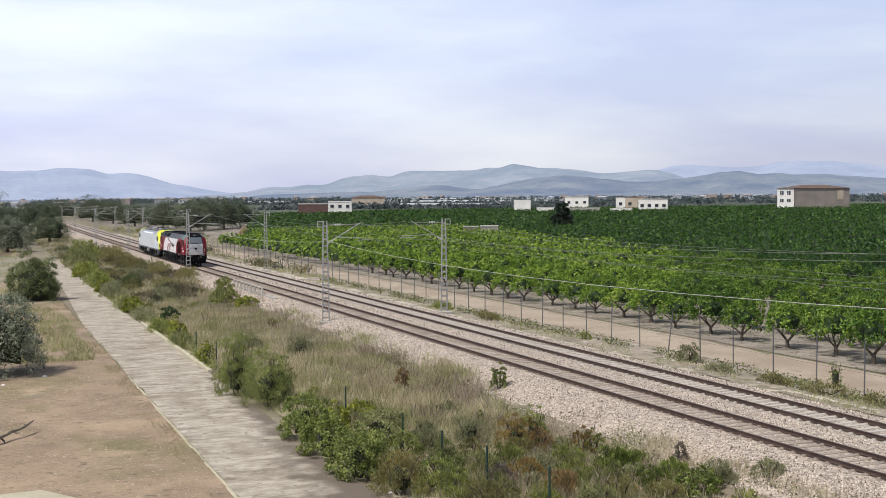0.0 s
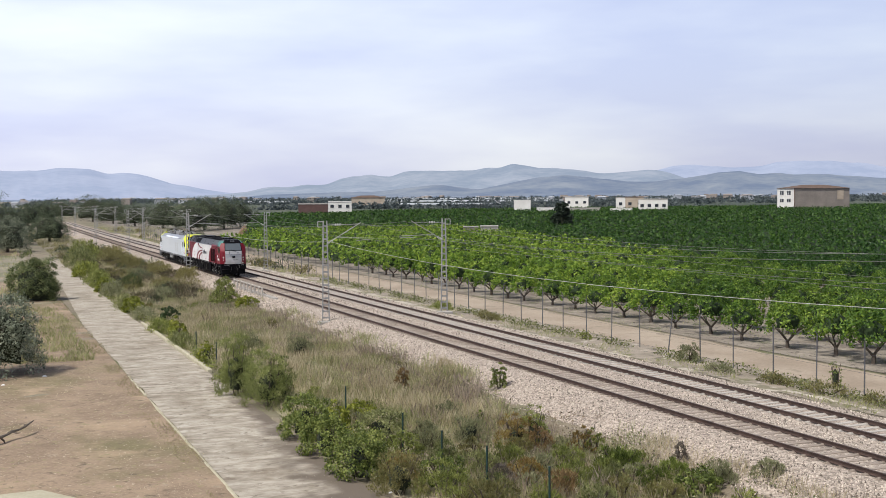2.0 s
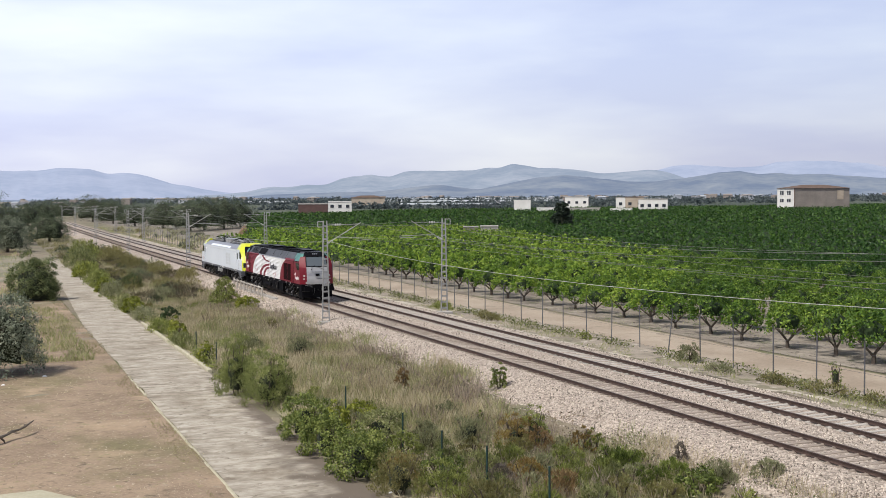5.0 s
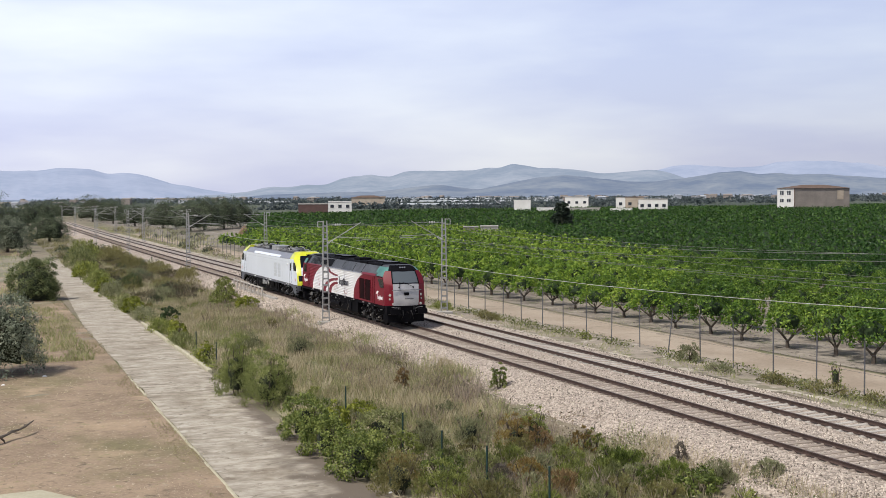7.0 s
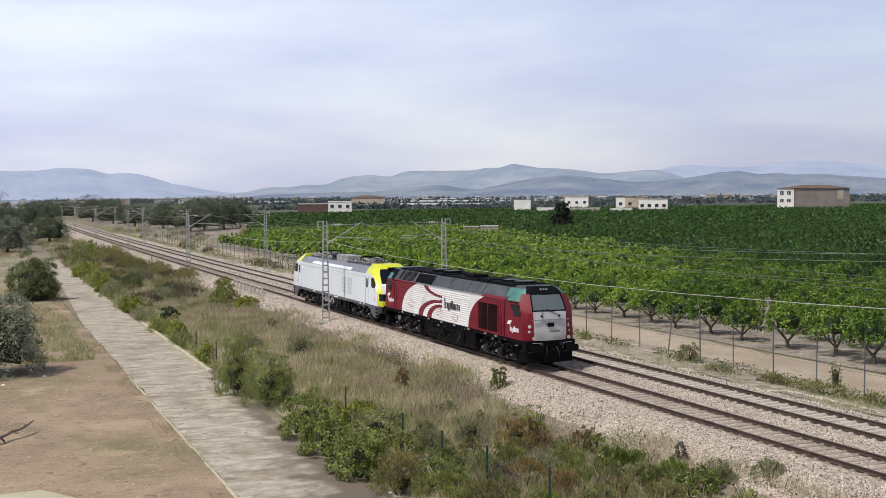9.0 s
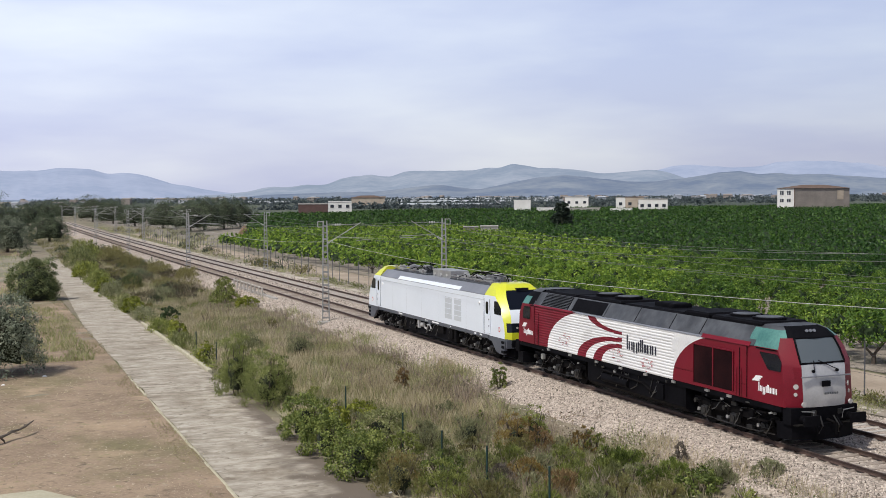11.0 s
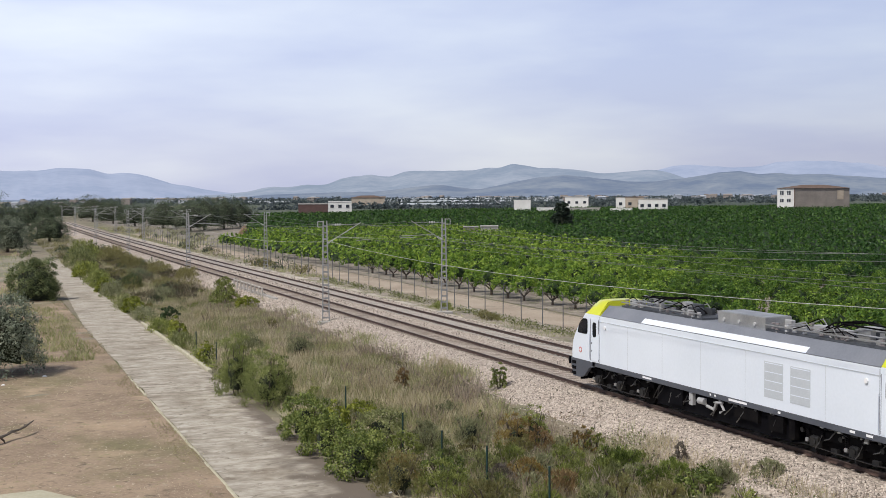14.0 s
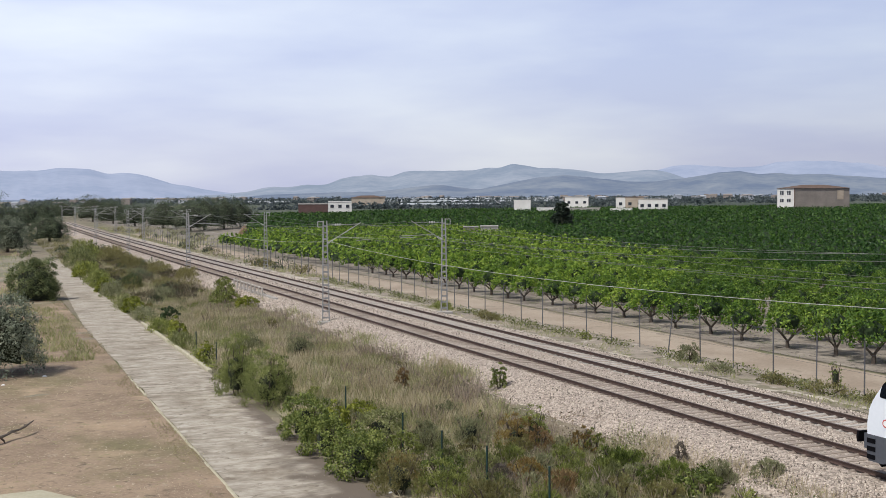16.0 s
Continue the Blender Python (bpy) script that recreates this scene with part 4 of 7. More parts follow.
    roof = g.make("roof_shoulder", M_ROOFGREY, t, "sooty grey sloping roof panels")
    g = Geo()
    for s in (-1, 1):
        slope_plate(g, a, b, -5.2, 4.9, -0.03, 0.05, 0.0, 0.012, s)
    g.make("cant_rail", M_LGREY, roof)
    g = Geo()
    for s in (-1, 1):
        slope_plate(g, a, b, -8.2, -5.2, -0.06, 0.16, 0.0, 0.012, s)
        slope_plate(g, a, b, 5.2, 9.2, -0.06, 0.05, 0.0, 0.012, s)
    g.make("cant_rail", M_RED, roof)
    for s in (-1, 1):
        # flat black plates stand for the dark behind the louvres and in the opening
        g = Geo()
        slope_plate(g, a, b, 5.75, 8.5, 0.10, 0.95, 0.0, 0.01, s)
        gr = g.make("intake_grille", M_BLACK, t, "dark louvred air intake")
        for k in range(8):
            g = Geo()
            slope_plate(g, a, b, 5.78, 8.45, 0.14 + k * 0.102, 0.17 + k * 0.102, 0.01, 0.035, s)
            g.make("louvre", M_ROOFGREY, gr)
        g = Geo()
        slope_plate(g, a, b, 2.4, 5.4, 0.10, 0.92, 0.0, 0.012, s)
        op = g.make("roof_opening", M_BLACK, t, "flat black plate for a roof side opening")
        for y in (2.35, 5.35):
            g = Geo()
            slope_plate(g, a, b, y, y + 0.12, 0.06, 0.96, 0.0, 0.03, s)
            g.make("frame_bar", M_ROOFGREY, op)
        for y in (-0.2, -2.9, -5.0):
            g = Geo()
            slope_plate(g, a, b, y, y + 0.035, 0.08, 0.97, 0.0, 0.012, s)
            g.make("panel_joint", M_BLACK, t)
    for y0, y1, h, lab in ((5.7, 8.9, 4.10, "x"), (1.6, 5.4, 4.12, "x"), (-3.2, 1.3, 4.08, "x"), (-5.0, -3.4, 4.20, "x"), (-8.3, -5.2, 4.16, "x")):
        Geo().box(-1.0, 1.0, y0, y1, 3.95, h, 0.07).make("roof_hatch", M_BLACK, t, "sooty black roof hatch")
    for y in (-6.0, -7.4, 2.6, 4.3):
        Geo().disc((0, y, 4.18), (0, 0, 1), 0.62, 0.10, 18).make("fan_cowl", M_BLACK, t)
        Geo().disc((0, y, 4.245), (0, 0, 1), 0.5, 0.02, 16).make("fan_grating", M_ROOFGREY, t)
    Geo().box(-0.45, 0.45, -1.7, -0.3, 4.06, 4.26, 0.05).make("exhaust_stack", M_BLACK, t)
    # cabs
    levels = [(1.42, 1.445, 10.12, 0.88, 10.96), (1.75, 1.445, 10.12, 0.90, 11.00), (2.80, 1.445, 10.02, 0.92, 10.92), (2.92, 1.445, 9.98, 0.92, 10.86), (3.36, 1.42, 9.75, 0.90, 10.62),
              (3.74, 1.22, 9.6, 0.86, 10.38), (3.98, 1.04, 9.3, 0.74, 10.12), (4.10, 0.86, 9.0, 0.6, 9.8)]

    def pick(j, i, rear_end=False):
        if j >= len(levels) - 1:
            return "cab_roof", M_ROOFGREY, ""
        if rear_end and i <= 2 and j in (4, 5):
            return ("cab_shoulder", M_TEAL, "faded teal cab shoulder") if (i, j) == (1, 4) else ("cab_roof", M_BLACK, "")
        if i >= 4 and j in (0, 1):
            return "nose_panel", M_SILVER, "silver front panel"
        if i >= 4 and j in (3, 4):
            return "windscreen", M_WINDSCREEN, "wide windscreen in a grey standing for reflected sky"
        if i >= 4 and j == 2:
            return "nose_panel", M_SILVER, "silver front panel"
        if i == 3 and j == 1:
            return "corner_panel", M_RED, ""
        if i >= 3 and j >= 5:
            return "cab_brow", M_BLACK, "black lamp brow"
        if (i <= 1 and j in (4, 5)) or (i == 2 and j == 5):
            return "cab_shoulder", M_TEAL, "faded teal cab shoulder"
        if j >= 5:
            return "cab_roof", M_ROOFGREY, ""
        return "cab_side", M_RED, ""
    for way in (-1, 1):
        cab(t, [(z, w, yc, xf, yf - 0.55) for z, w, yc, xf, yf in levels] if way < 0 else [(z, w, yc + 0.85, xf, yf + 0.45) for z, w, yc, xf, yf in levels], 8.0 if way < 0 else 9.19, way, pick if way < 0 else (lambda j, i: pick(j, i, True)))
        y = -11.1 if way < 0 else 11.1
        f = -1 if way < 0 else 1
        rear = 0.45 if way > 0 else -0.55
        for s in (-1, 1):
            g = Geo()
            pts = [(f * 8.75, 3.20), (f * 9.75, 3.20), (f * 9.99, 2.95), (f * 9.95, 2.62), (f * 9.25, 2.62)]
            if way > 0:
                pts = [(9.62, 3.24), (10.30, 3.24), (10.46, 2.95), (10.44, 2.62), (9.66, 2.62)]
            pane(g, pts, 0.07, 1.445, 0.017, s)
            g.make("cab_side_window", M_GLASS, t, "dark cab side window")
            g = Geo()
            pane(g, [(f * 8.52, 3.34), (f * 9.7, 3.34), (f * 9.7, 3.30), (f * 8.56, 3.30)], 0.01, 1.445, 0.012, s)
            g.make("gutter", M_BLACK, t)
            Geo().disc((s * 1.10, f * (10.86 + rear), 2.14), (0.8 * s, f, 0), 0.09, 0.04, 12).make("corner_lamp", M_LAMP, t, "pale round lamp in the nose corner")
            Geo().disc((s * 1.13, f * (10.88 + rear), 1.88), (0.8 * s, f, 0), 0.065, 0.04, 12).make("marker_lamp", M_LAMP, t, "white lamp in the nose corner")
            Geo().disc((s * 0.98, f * (11.14 + rear), 1.56), (0.15 * s, f, 0), 0.085, 0.06, 12).make("headlamp", M_LAMP, t, "round headlamp")
            Geo().disc((s * 0.5, f * (11.02 + rear), 2.66), (0, f, 0), 0.05, 0.08, 8).make("wiper_pivot", M_BLACK, t)
            Geo().tube([(s * 0.48, f * (11.04 + rear), 2.70), (s * 0.1 - 0.35, f * (10.96 + rear), 3.02)], 0.015, 4).make("wiper", M_BLACK, t)
        for x in (-0.93, 0.93):
            Geo().tube([(x, f * (10.89 + rear), 2.93), (x * 0.97, f * (10.66 + rear), 3.36), (x * 0.90, f * (10.42 + rear), 3.73)], 0.035, 5).make("windscreen_pillar", M_BLACK, t)
        for zz, yy, w in ((2.92, 10.92, 0.95), (3.74, 10.44, 0.86)):
            Geo().tube([(-w, f * (yy - 0.05 + rear), zz), (0, f * (yy + 0.02 + rear), zz), (w, f * (yy - 0.05 + rear), zz)], 0.035, 5).make("windscreen_frame", M_BLACK, t)
        for x in (-0.16, 0.0, 0.16):
            Geo().disc((x, f * (10.22 + rear), 3.95), (0, f, 0.6), 0.06, 0.06, 10).make("brow_lamp", M_LGREY, t)
        g = Geo().box(-0.17, 0.17, *sorted((f * (11.06 + rear), f * (11.10 + rear))), 2.12, 2.32)
        g.make("front_vent", M_BLACK, t)
        g = Geo()
        for k in range(8):
            g.box(-0.1 + k * 0.075, -0.045 + k * 0.075, *sorted((f * (11.11 + rear), f * (11.118 + rear))), 1.85, 1.92)
        g.make("front_lettering", M_ROOFGREY, t)
        Geo().box(-1.02, 1.02, *sorted((f * (11.02 + rear), f * (11.10 + rear))), 2.46, 2.50).make("front_crease", M_LGREY, t)
        Geo().box(-1.40, 1.40, *sorted((f * (10.55 + rear), f * (11.0 + rear))), 0.85, 1.43, 0.02).make("buffer_beam", M_BLACK, t)
        g = Geo().loft([[(px, f * (py + rear), z) for px, py in ((-1.38, 10.2), (-1.3, 10.9), (-0.5, 11.15), (0.5, 11.15), (1.3, 10.9), (1.38, 10.2))] for z in (0.32, 0.86)])
        g.make("snow_plough", M_BLACK, t, "black pilot plate")
        end_gear(t, f * (11.56 if way > 0 else 11.08), f)
        for s in (-1, 1):
            Geo().tube([(s * 0.62, f * (11.16 + rear), 1.02), (s * 0.62, f * (11.22 + rear), 1.30), (s * 1.10, f * (11.18 + rear), 1.34)], 0.018, 5).make("grab_rail", M_STEEL, t)
            Geo().tube([(s * 0.28, f * (11.12 + rear), 1.12), (s * 0.34, f * (11.34 + rear), 0.82), (s * 0.42, f * (11.22 + rear), 0.55)], 0.028, 5).make("air_hose", M_GEAR, t)
            Geo().box(s * 0.55 - 0.08, s * 0.55 + 0.08, *sorted((f * (11.10 + rear), f * (11.16 + rear))), 1.16, 1.34, 0.01).make("jumper_socket", M_GEAR, t)
            Geo().box(*sorted((s * 0.7, s * 1.3)), *sorted((f * (10.96 + rear), f * (11.14 + rear))), 0.84, 0.88).make("shunter_step", M_GEAR, t)
            for k in range(3):
                Geo().box(*sorted((s * 1.15, s * 1.46)), *sorted((f * 8.6, f * 9.1)), 0.45 + k * 0.3, 0.49 + k * 0.3).make("cab_step", M_GREASE, t)
            Geo().box(*sorted((s * 1.35, s * 1.47)), *sorted((f * 8.18, f * 8.42)), 0.8, 1.05).make("battery_box", M_STEEL if s < 0 and f > 0 else M_GREASE, t)
    # sill and tank
    rng = np.random.default_rng(17)
    for s in (-1, 1):
        # random small metal bits, made up to stand for glints along the sill
        for k in range(16):
            y, z = rng.uniform(-9.8, 9.8), rng.uniform(1.02, 1.26)
            Geo().box(*sorted((s * 1.40, s * 1.455)), y, y + rng.uniform(0.06, 0.22), z, z + rng.uniform(0.04, 0.1)).make("sill_glint_bit", (M_DULLSTEEL, M_GEAR, M_STEEL)[k % 3], t)
        for k in range(9):
            y = rng.uniform(-3.8, 3.6)
            Geo().tube([(s * 1.38, y, 1.2), (s * 1.43, y + 0.1, rng.uniform(0.7, 0.95)), (s * 1.40, y + rng.uniform(0.2, 0.7), rng.uniform(0.45, 0.7))], 0.022, 5).make("tank_pipe", M_DULLSTEEL if k % 2 else M_GEAR, t)
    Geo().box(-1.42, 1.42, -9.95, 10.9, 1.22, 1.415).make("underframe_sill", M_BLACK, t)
    # tank made deep and wide to shut out light between the bogies
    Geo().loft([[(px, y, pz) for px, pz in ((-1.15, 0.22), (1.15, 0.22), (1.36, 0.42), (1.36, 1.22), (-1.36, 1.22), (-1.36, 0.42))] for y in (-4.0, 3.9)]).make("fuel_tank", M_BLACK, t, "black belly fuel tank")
    for s in (-1, 1):
        Geo().tube([(s * 1.42, 2.6, 1.05), (s * 1.42, 0.4, 1.0), (s * 1.44, -0.9, 0.96), (s * 1.44, -1.7, 0.7)], 0.04, 6).make("sill_pipe", M_GREASE, t)
        Geo().disc((s * 1.30, 1.4, 0.72), (0, 1, 0), 0.2, 2.2, 12).make("air_reservoir", M_BLACK, t)
        Geo().box(*sorted((s * 1.3, s * 1.44)), -2.5, -2.0, 0.5, 1.1).make("filter_box", M_BLACK, t)
    sets = []
    for yb in (-7.0, 7.0):
        sets += bogie(t, yb, 1.85, M_DULLSTEEL)
    return t, sets


def pantograph(parent, y, way):
    """Folded pantograph: base frame, arms, head, on insulators."""
    g = Geo()
    for x in (-0.55, 0.55):
        g.tube([(x, y - 0.9, 4.16), (x, y + 0.9, 4.16)], 0.035, 6)
    for e in (-0.9, 0.9):
        g.tube([(-0.55, y + e, 4.16), (0.55, y + e, 4.16)], 0.035, 6)
    p = g.make("pantograph", M_STEEL, parent, "folded dark pantograph")
    Geo().tube([(0, y + way * 0.9, 4.2), (0, y - way * 1.4, 4.34)], 0.05, 6).make("lower_arm", M_STEEL, p)
    g = Geo()
    for x in (-0.3, 0.3):
        g.tube([(x * 0.4, y - way * 1.4, 4.34), (x * 1.6, y + way * 1.1, 4.42)], 0.03, 6)
    g.make("upper_arm", M_GREASE, p)
    for e in (0.9, 1.3):
        Geo().tube([(-0.95, y + way * e, 4.30), (-0.6, y + way * e, 4.44), (0.6, y + way * e, 4.44), (0.95, y + way * e, 4.30)], 0.03, 5).make("contact_strip", M_GREASE, p)
    for x in (-0.55, 0.55):
        for e in (-0.9, 0.9):
            g = Geo()
            for k in range(3):
                g.disc((x, y + e, 3.94 + 0.07 * k), (0, 0, 1), 0.09, 0.04, 8)
            g.make("roof_insulator", M_RUSTPORC, p)


SEAM_F, SEAM_R = -7.70, 9.75
M_RUSTPORC = plain("grey_porcelain", (0.25, 0.22, 0.22), 0.3)


def white_locomotive():
    t = thing("electric_locomotive", "pale grey-white electric locomotive with lime yellow cab ends", "locomotive")
    Geo().box(-1.41, 1.41, -8.4, 10.4, 1.25, 3.40).box(-0.95, 0.95, -8.2, 10.2, 3.4, 3.78).make("body_core", M_LGREY, t)
    for s in (-1, 1):
        g = Geo()
        side_plate(g, SEAM_F, SEAM_R, 1.30, 3.40, 1.415, 0.03, s)
        panel = g.make("side_panel", M_CLEANWHITE, t, "plain pale grey-white side")
        for y in (-5.2, -0.9, 1.9, 4.6, 7.3):
            g = Geo()
            side_plate(g, y, y + 0.012, 1.32, 3.13, 1.4455, 0.002, s)
            g.make("panel_joint", M_VENT, panel)
        for y in (SEAM_F + 0.02, SEAM_R - 0.04):
            g = Geo()
            side_plate(g, y, y + 0.02, 1.32, 3.36, 1.446, 0.003, s)
            g.make("panel_seam", M_LGREY, panel)
        g = Geo()
        side_plate(g, SEAM_F, SEAM_R, 3.14, 3.165, 1.446, 0.012, s)
        g.make("gutter_line", M_VENT, panel)
        for yy in (-2.0, -3.42):
            fr = Geo()
            side_plate(fr, yy - 1.03, yy, 1.64, 2.90, 1.446, 0.006, s)
            fr = fr.make("vent_panel", M_VENT, t, "pale louvred vent panel")
            for k in range(16):
                g = Geo()
                side_plate(g, yy - 1.0, yy - 0.03, 1.68 + k * 0.077, 1.71 + k * 0.077, 1.452, 0.005, s)
                g.make("vent_slat", M_CLEANWHITE if k % 4 == 3 else M_VENT, fr)
        for y, z in ((-7.1, 2.92), (9.2, 2.92)):
            Geo().disc((s * 1.47, y, z), (1, 0, 0), 0.08, 0.05, 8).make("side_lamp", M_WHITEMARK, t)
        # underframe skirt with markings
        g = Geo()
        side_plate(g, -8.3, 10.35, 1.10, 1.30, 1.40, 0.045, s)
        skirt = g.make("underframe_sill", M_SKIRT, t, "blue-grey underframe sill")
        for y, w in ((0.9, 0.10), (1.2, 0.10), (-1.0, 1.1), (-2.9, 0.14), (-6.6, 0.25), (-7.4, 0.3), (5.4, 0.7)):
            g = Geo()
            side_plate(g, y, y + w, 1.17, 1.25, 1.446, 0.004, s)
            g.make("sill_marking", M_WHITEMARK, skirt)
    a, b = (1.445, 3.42), (1.00, 3.86)
    g = Geo()
    for s in (-1, 1):
        slope_plate(g, a, b, SEAM_F, 9.6, 0.0, 1.0, -0.03, 0.04, s)
    g.box(-1.0, 1.0, SEAM_F, 9.6, 3.72, 3.84)
    g.make("roof_shoulder", M_LGREY, t, "blue-grey sloping roof edge")
    g = Geo()
    for s in (-1, 1):
        slope_plate(g, a, b, -4.2, 6.2, 0.0, 0.42, 0.01, 0.012, s)
    g.make("roof_stripe", M_CLEANWHITE, t, "white stripe along the roof edge")
    # roof gear
    Geo().box(-0.66, 0.5, -1.0, 1.9, 3.84, 4.30, 0.03).make("brake_resistor", M_STEEL, t, "steel roof equipment box")
    for k in range(3):
        Geo().disc((-0.68, -0.4 + k * 0.95, 4.0), (1, 0, 0), 0.07, 0.06, 8).make("box_fitting", M_INSUL, t)
    for y, way in ((6.9, -1), (-5.9, 1)):
        pantograph(t, y, way)
    rng = np.random.default_rng(11)
    for y in (3.1, 3.5, 3.9, 4.5, 5.0, 5.5, 7.6, 8.1, 8.6, -1.3, -1.8, -2.3, -4.9, -5.3, -2.6, -3.2, -3.9, -4.4, -7.4, -7.9, -8.3):
        for x in (-0.62, 0.45):
            xx, h = x + rng.uniform(-0.12, 0.12), rng.uniform(0.22, 0.42)
            g = Geo()
            for k in range(4):
                g.disc((xx, y, 3.86 + h * k / 4), (0, 0, 1), 0.08, h / 7, 8)
            g.make("roof_insulator", M_RUSTPORC if rng.uniform() < 0.6 else M_INSUL, t)
    for k in range(34):
        y = rng.choice([3.4, 4.2, 5.2, 6.6, 7.8, -2.9, -3.8, -4.9, -6.3, -7.6]) + rng.uniform(-0.5, 0.5)
        x = rng.uniform(-0.7, 0.5)
        L = rng.uniform(0.6, 1.6)
        Geo().tube([(x, y, 4.05), (x + rng.uniform(-0.2, 0.2), y + L * 0.4, 4.28 + rng.uniform(-0.1, 0.1)), (x + rng.uniform(-0.3, 0.3), y + L, 4.08)], 0.022, 5).make("roof_cable", M_STEEL if k % 3 == 0 else M_GREASE, t)
    for k in range(30):
        y = rng.choice([3.0, 4.0, 5.0, 6.0, 7.0, 8.0, -1.6, -2.6, -3.6, -4.6, -5.6, -6.6, -7.6]) + rng.uniform(-0.4, 0.4)
        x = rng.uniform(-0.75, 0.3)
        Geo().box(x, x + rng.uniform(0.08, 0.35), y, y + rng.uniform(0.15, 0.7), 3.9, rng.uniform(4.05, 4.36), 0.02).make("roof_fitting", (M_STEEL, M_ROOFGREY, M_SILVER)[k % 3], t)
    for y0, y1 in ((2.8, 8.9), (-8.2, -1.2)):
        Geo().box(-0.8, 0.8, y0, y1, 3.84, 3.92).make("roof_tray", M_ROOFGREY, t)
        Geo().tube([(-0.8, y0, 4.06), (-0.8, y1, 4.06)], 0.03, 5).make("busbar", M_STEEL, t)
    # cabs
    levels = [(1.24, 1.44, 10.82, 1.12, 11.02), (1.62, 1.445, 10.82, 1.12, 11.02), (2.10, 1.445, 10.72, 1.10, 10.92), (2.40, 1.445, 10.55, 1.08, 10.84), (2.78, 1.44, 10.25, 1.05, 10.6), (3.42, 1.42, 9.6, 1.0, 10.1),
              (3.74, 1.20, 9.2, 0.9, 9.82), (4.00, 0.98, 8.85, 0.72, 9.5), (4.06, 0.8, 8.7, 0.55, 9.2)]

    def pick(j, i):
        if j >= 6:
            return "cab_roof", M_YELLOW, "lime yellow cab roof"
        if i >= 4:
            if j == 0:
                return "nose_panel", M_YELLOW, ""
            if j == 1:
                return "light_bar", M_GLASS, "black glazed lamp strip"
            if j in (2, 3):
                return "nose_panel", M_CLEANWHITE, "white nose panel"
            if j in (4, 5):
                return "windscreen", M_GLASS, "tall dark windscreen"
            return "cab_brow", M_YELLOW, "lime yellow cab brow"
        if i == 3:
            return ("light_bar", M_GLASS, "black glazed lamp strip") if j == 1 else ("corner_pillar", M_YELLOW, "lime yellow corner pillar")
        if i == 2:
            return "corner_pillar", M_YELLOW, "lime yellow corner pillar"
        if j == 5:
            return "cab_shoulder", M_YELLOW, "lime yellow cab shoulder"
        return "cab_side", M_CLEANWHITE, ""
    for way in (-1, 1):
        nose, door_at, pane_at = (1.43, 1.75, 1.83) if way > 0 else (-0.50, -0.30, 0.04)
        cab(t, [(z, w, yc + nose, xf, yf + nose) for z, w, yc, xf, yf in levels], 8.0 + door_at, way, pick, 0.30, 0.42)
        f = way
        yb = f * (8.0 + door_at)
        Geo().loft([[(-w, yb - 0.03, z), (w, yb - 0.03, z), (w, yb + 0.03, z), (-w, yb + 0.03, z)] for z, w in ((3.42, 1.38), (3.74, 1.17), (3.99, 0.94), (4.05, 0.76))]).make("cab_bulkhead", M_YELLOW, t)
        for s in (-1, 1):
            fr = Geo()
            side_plate(fr, *sorted((f * (8.05 + door_at), f * (8.72 + door_at))), 1.36, 3.22, 1.446, 0.012, s)
            door = fr.make("cab_door", M_CLEANWHITE, t, "white cab door with a slim window")
            g = Geo()
            pane(g, [(f * (8.24 + door_at), 2.42), (f * (8.56 + door_at), 2.42), (f * (8.56 + door_at), 3.08), (f * (8.24 + door_at), 3.08)], 0.13, 1.458, 0.01, s)
            g.make("door_window", M_GLASS, door, "slim dark door window")
            g = Geo()
            for yy in (8.03, 8.74):
                side_plate(g, *sorted((f * (yy + door_at), f * (yy + 0.025 + door_at))), 1.36, 3.22, 1.446, 0.016, s)
            g.make("door_seam", M_LGREY, door)
            for yy in (7.96, 8.84):
                Geo().tube([(s * 1.50, f * (yy + door_at), 1.45), (s * 1.50, f * (yy + door_at), 2.6)], 0.018, 5).make("handrail", M_CLEANWHITE, t)
            g = Geo()
            pane(g, [(f * (py + pane_at), pz) for py, pz in ((9.02, 3.14), (9.40, 3.14), (9.74, 2.86), (9.86, 2.52), (9.02, 2.52))], 0.10, 1.44, 0.022, s)
            rim = Geo()
            pane(rim, [(f * (py + pane_at), pz) for py, pz in ((8.98, 3.18), (9.42, 3.18), (9.78, 2.88), (9.91, 2.48), (8.98, 2.48))], 0.12, 1.44, 0.012, s)
            rim.make("window_rubber", M_BLACK, t)
            Geo().disc((s * 1.452, f * (9.62 + pane_at), 1.72), (1, 0, 0), 0.13, 0.012, 16).make("warning_disc", M_TAILPAINT, t, "small red and white round sign")
            Geo().disc((s * 1.458, f * (9.62 + pane_at), 1.72), (1, 0, 0), 0.085, 0.012, 14).make("warning_disc_centre", M_WHITEMARK, t)
            for zz in (1.75, 2.1):
                Geo().box(*sorted((s * 1.458, s * 1.478)), *sorted((f * (8.60 + door_at), f * (8.68 + door_at))), zz, zz + 0.07).make("door_latch", M_LGREY, door)
            g.make("cab_side_window", M_GLASS, t, "dark cab side window")
            # stepped grey corner skirt
            g = Geo()
            g.loft([[(s * x, f * (py + nose), pz) for py, pz in ((8.7, 1.28), (8.7, 1.08), (9.2, 1.0), (9.7, 0.55), (10.15, 0.45), (10.75, 0.45), (10.95, 1.28))] for x in (1.30, 1.445)])
            g.make("corner_skirt", M_SKIRT, t, "blue-grey corner skirt")
            for k in range(3):
                g = Geo().box(*sorted((s * 1.10, s * 1.47)), *sorted((f * (10.45 + nose), f * (10.80 + nose))), 0.52 + k * 0.25, 0.66 + k * 0.25)
                g.make("step_recess", M_BLACK, t, "dark foot step")
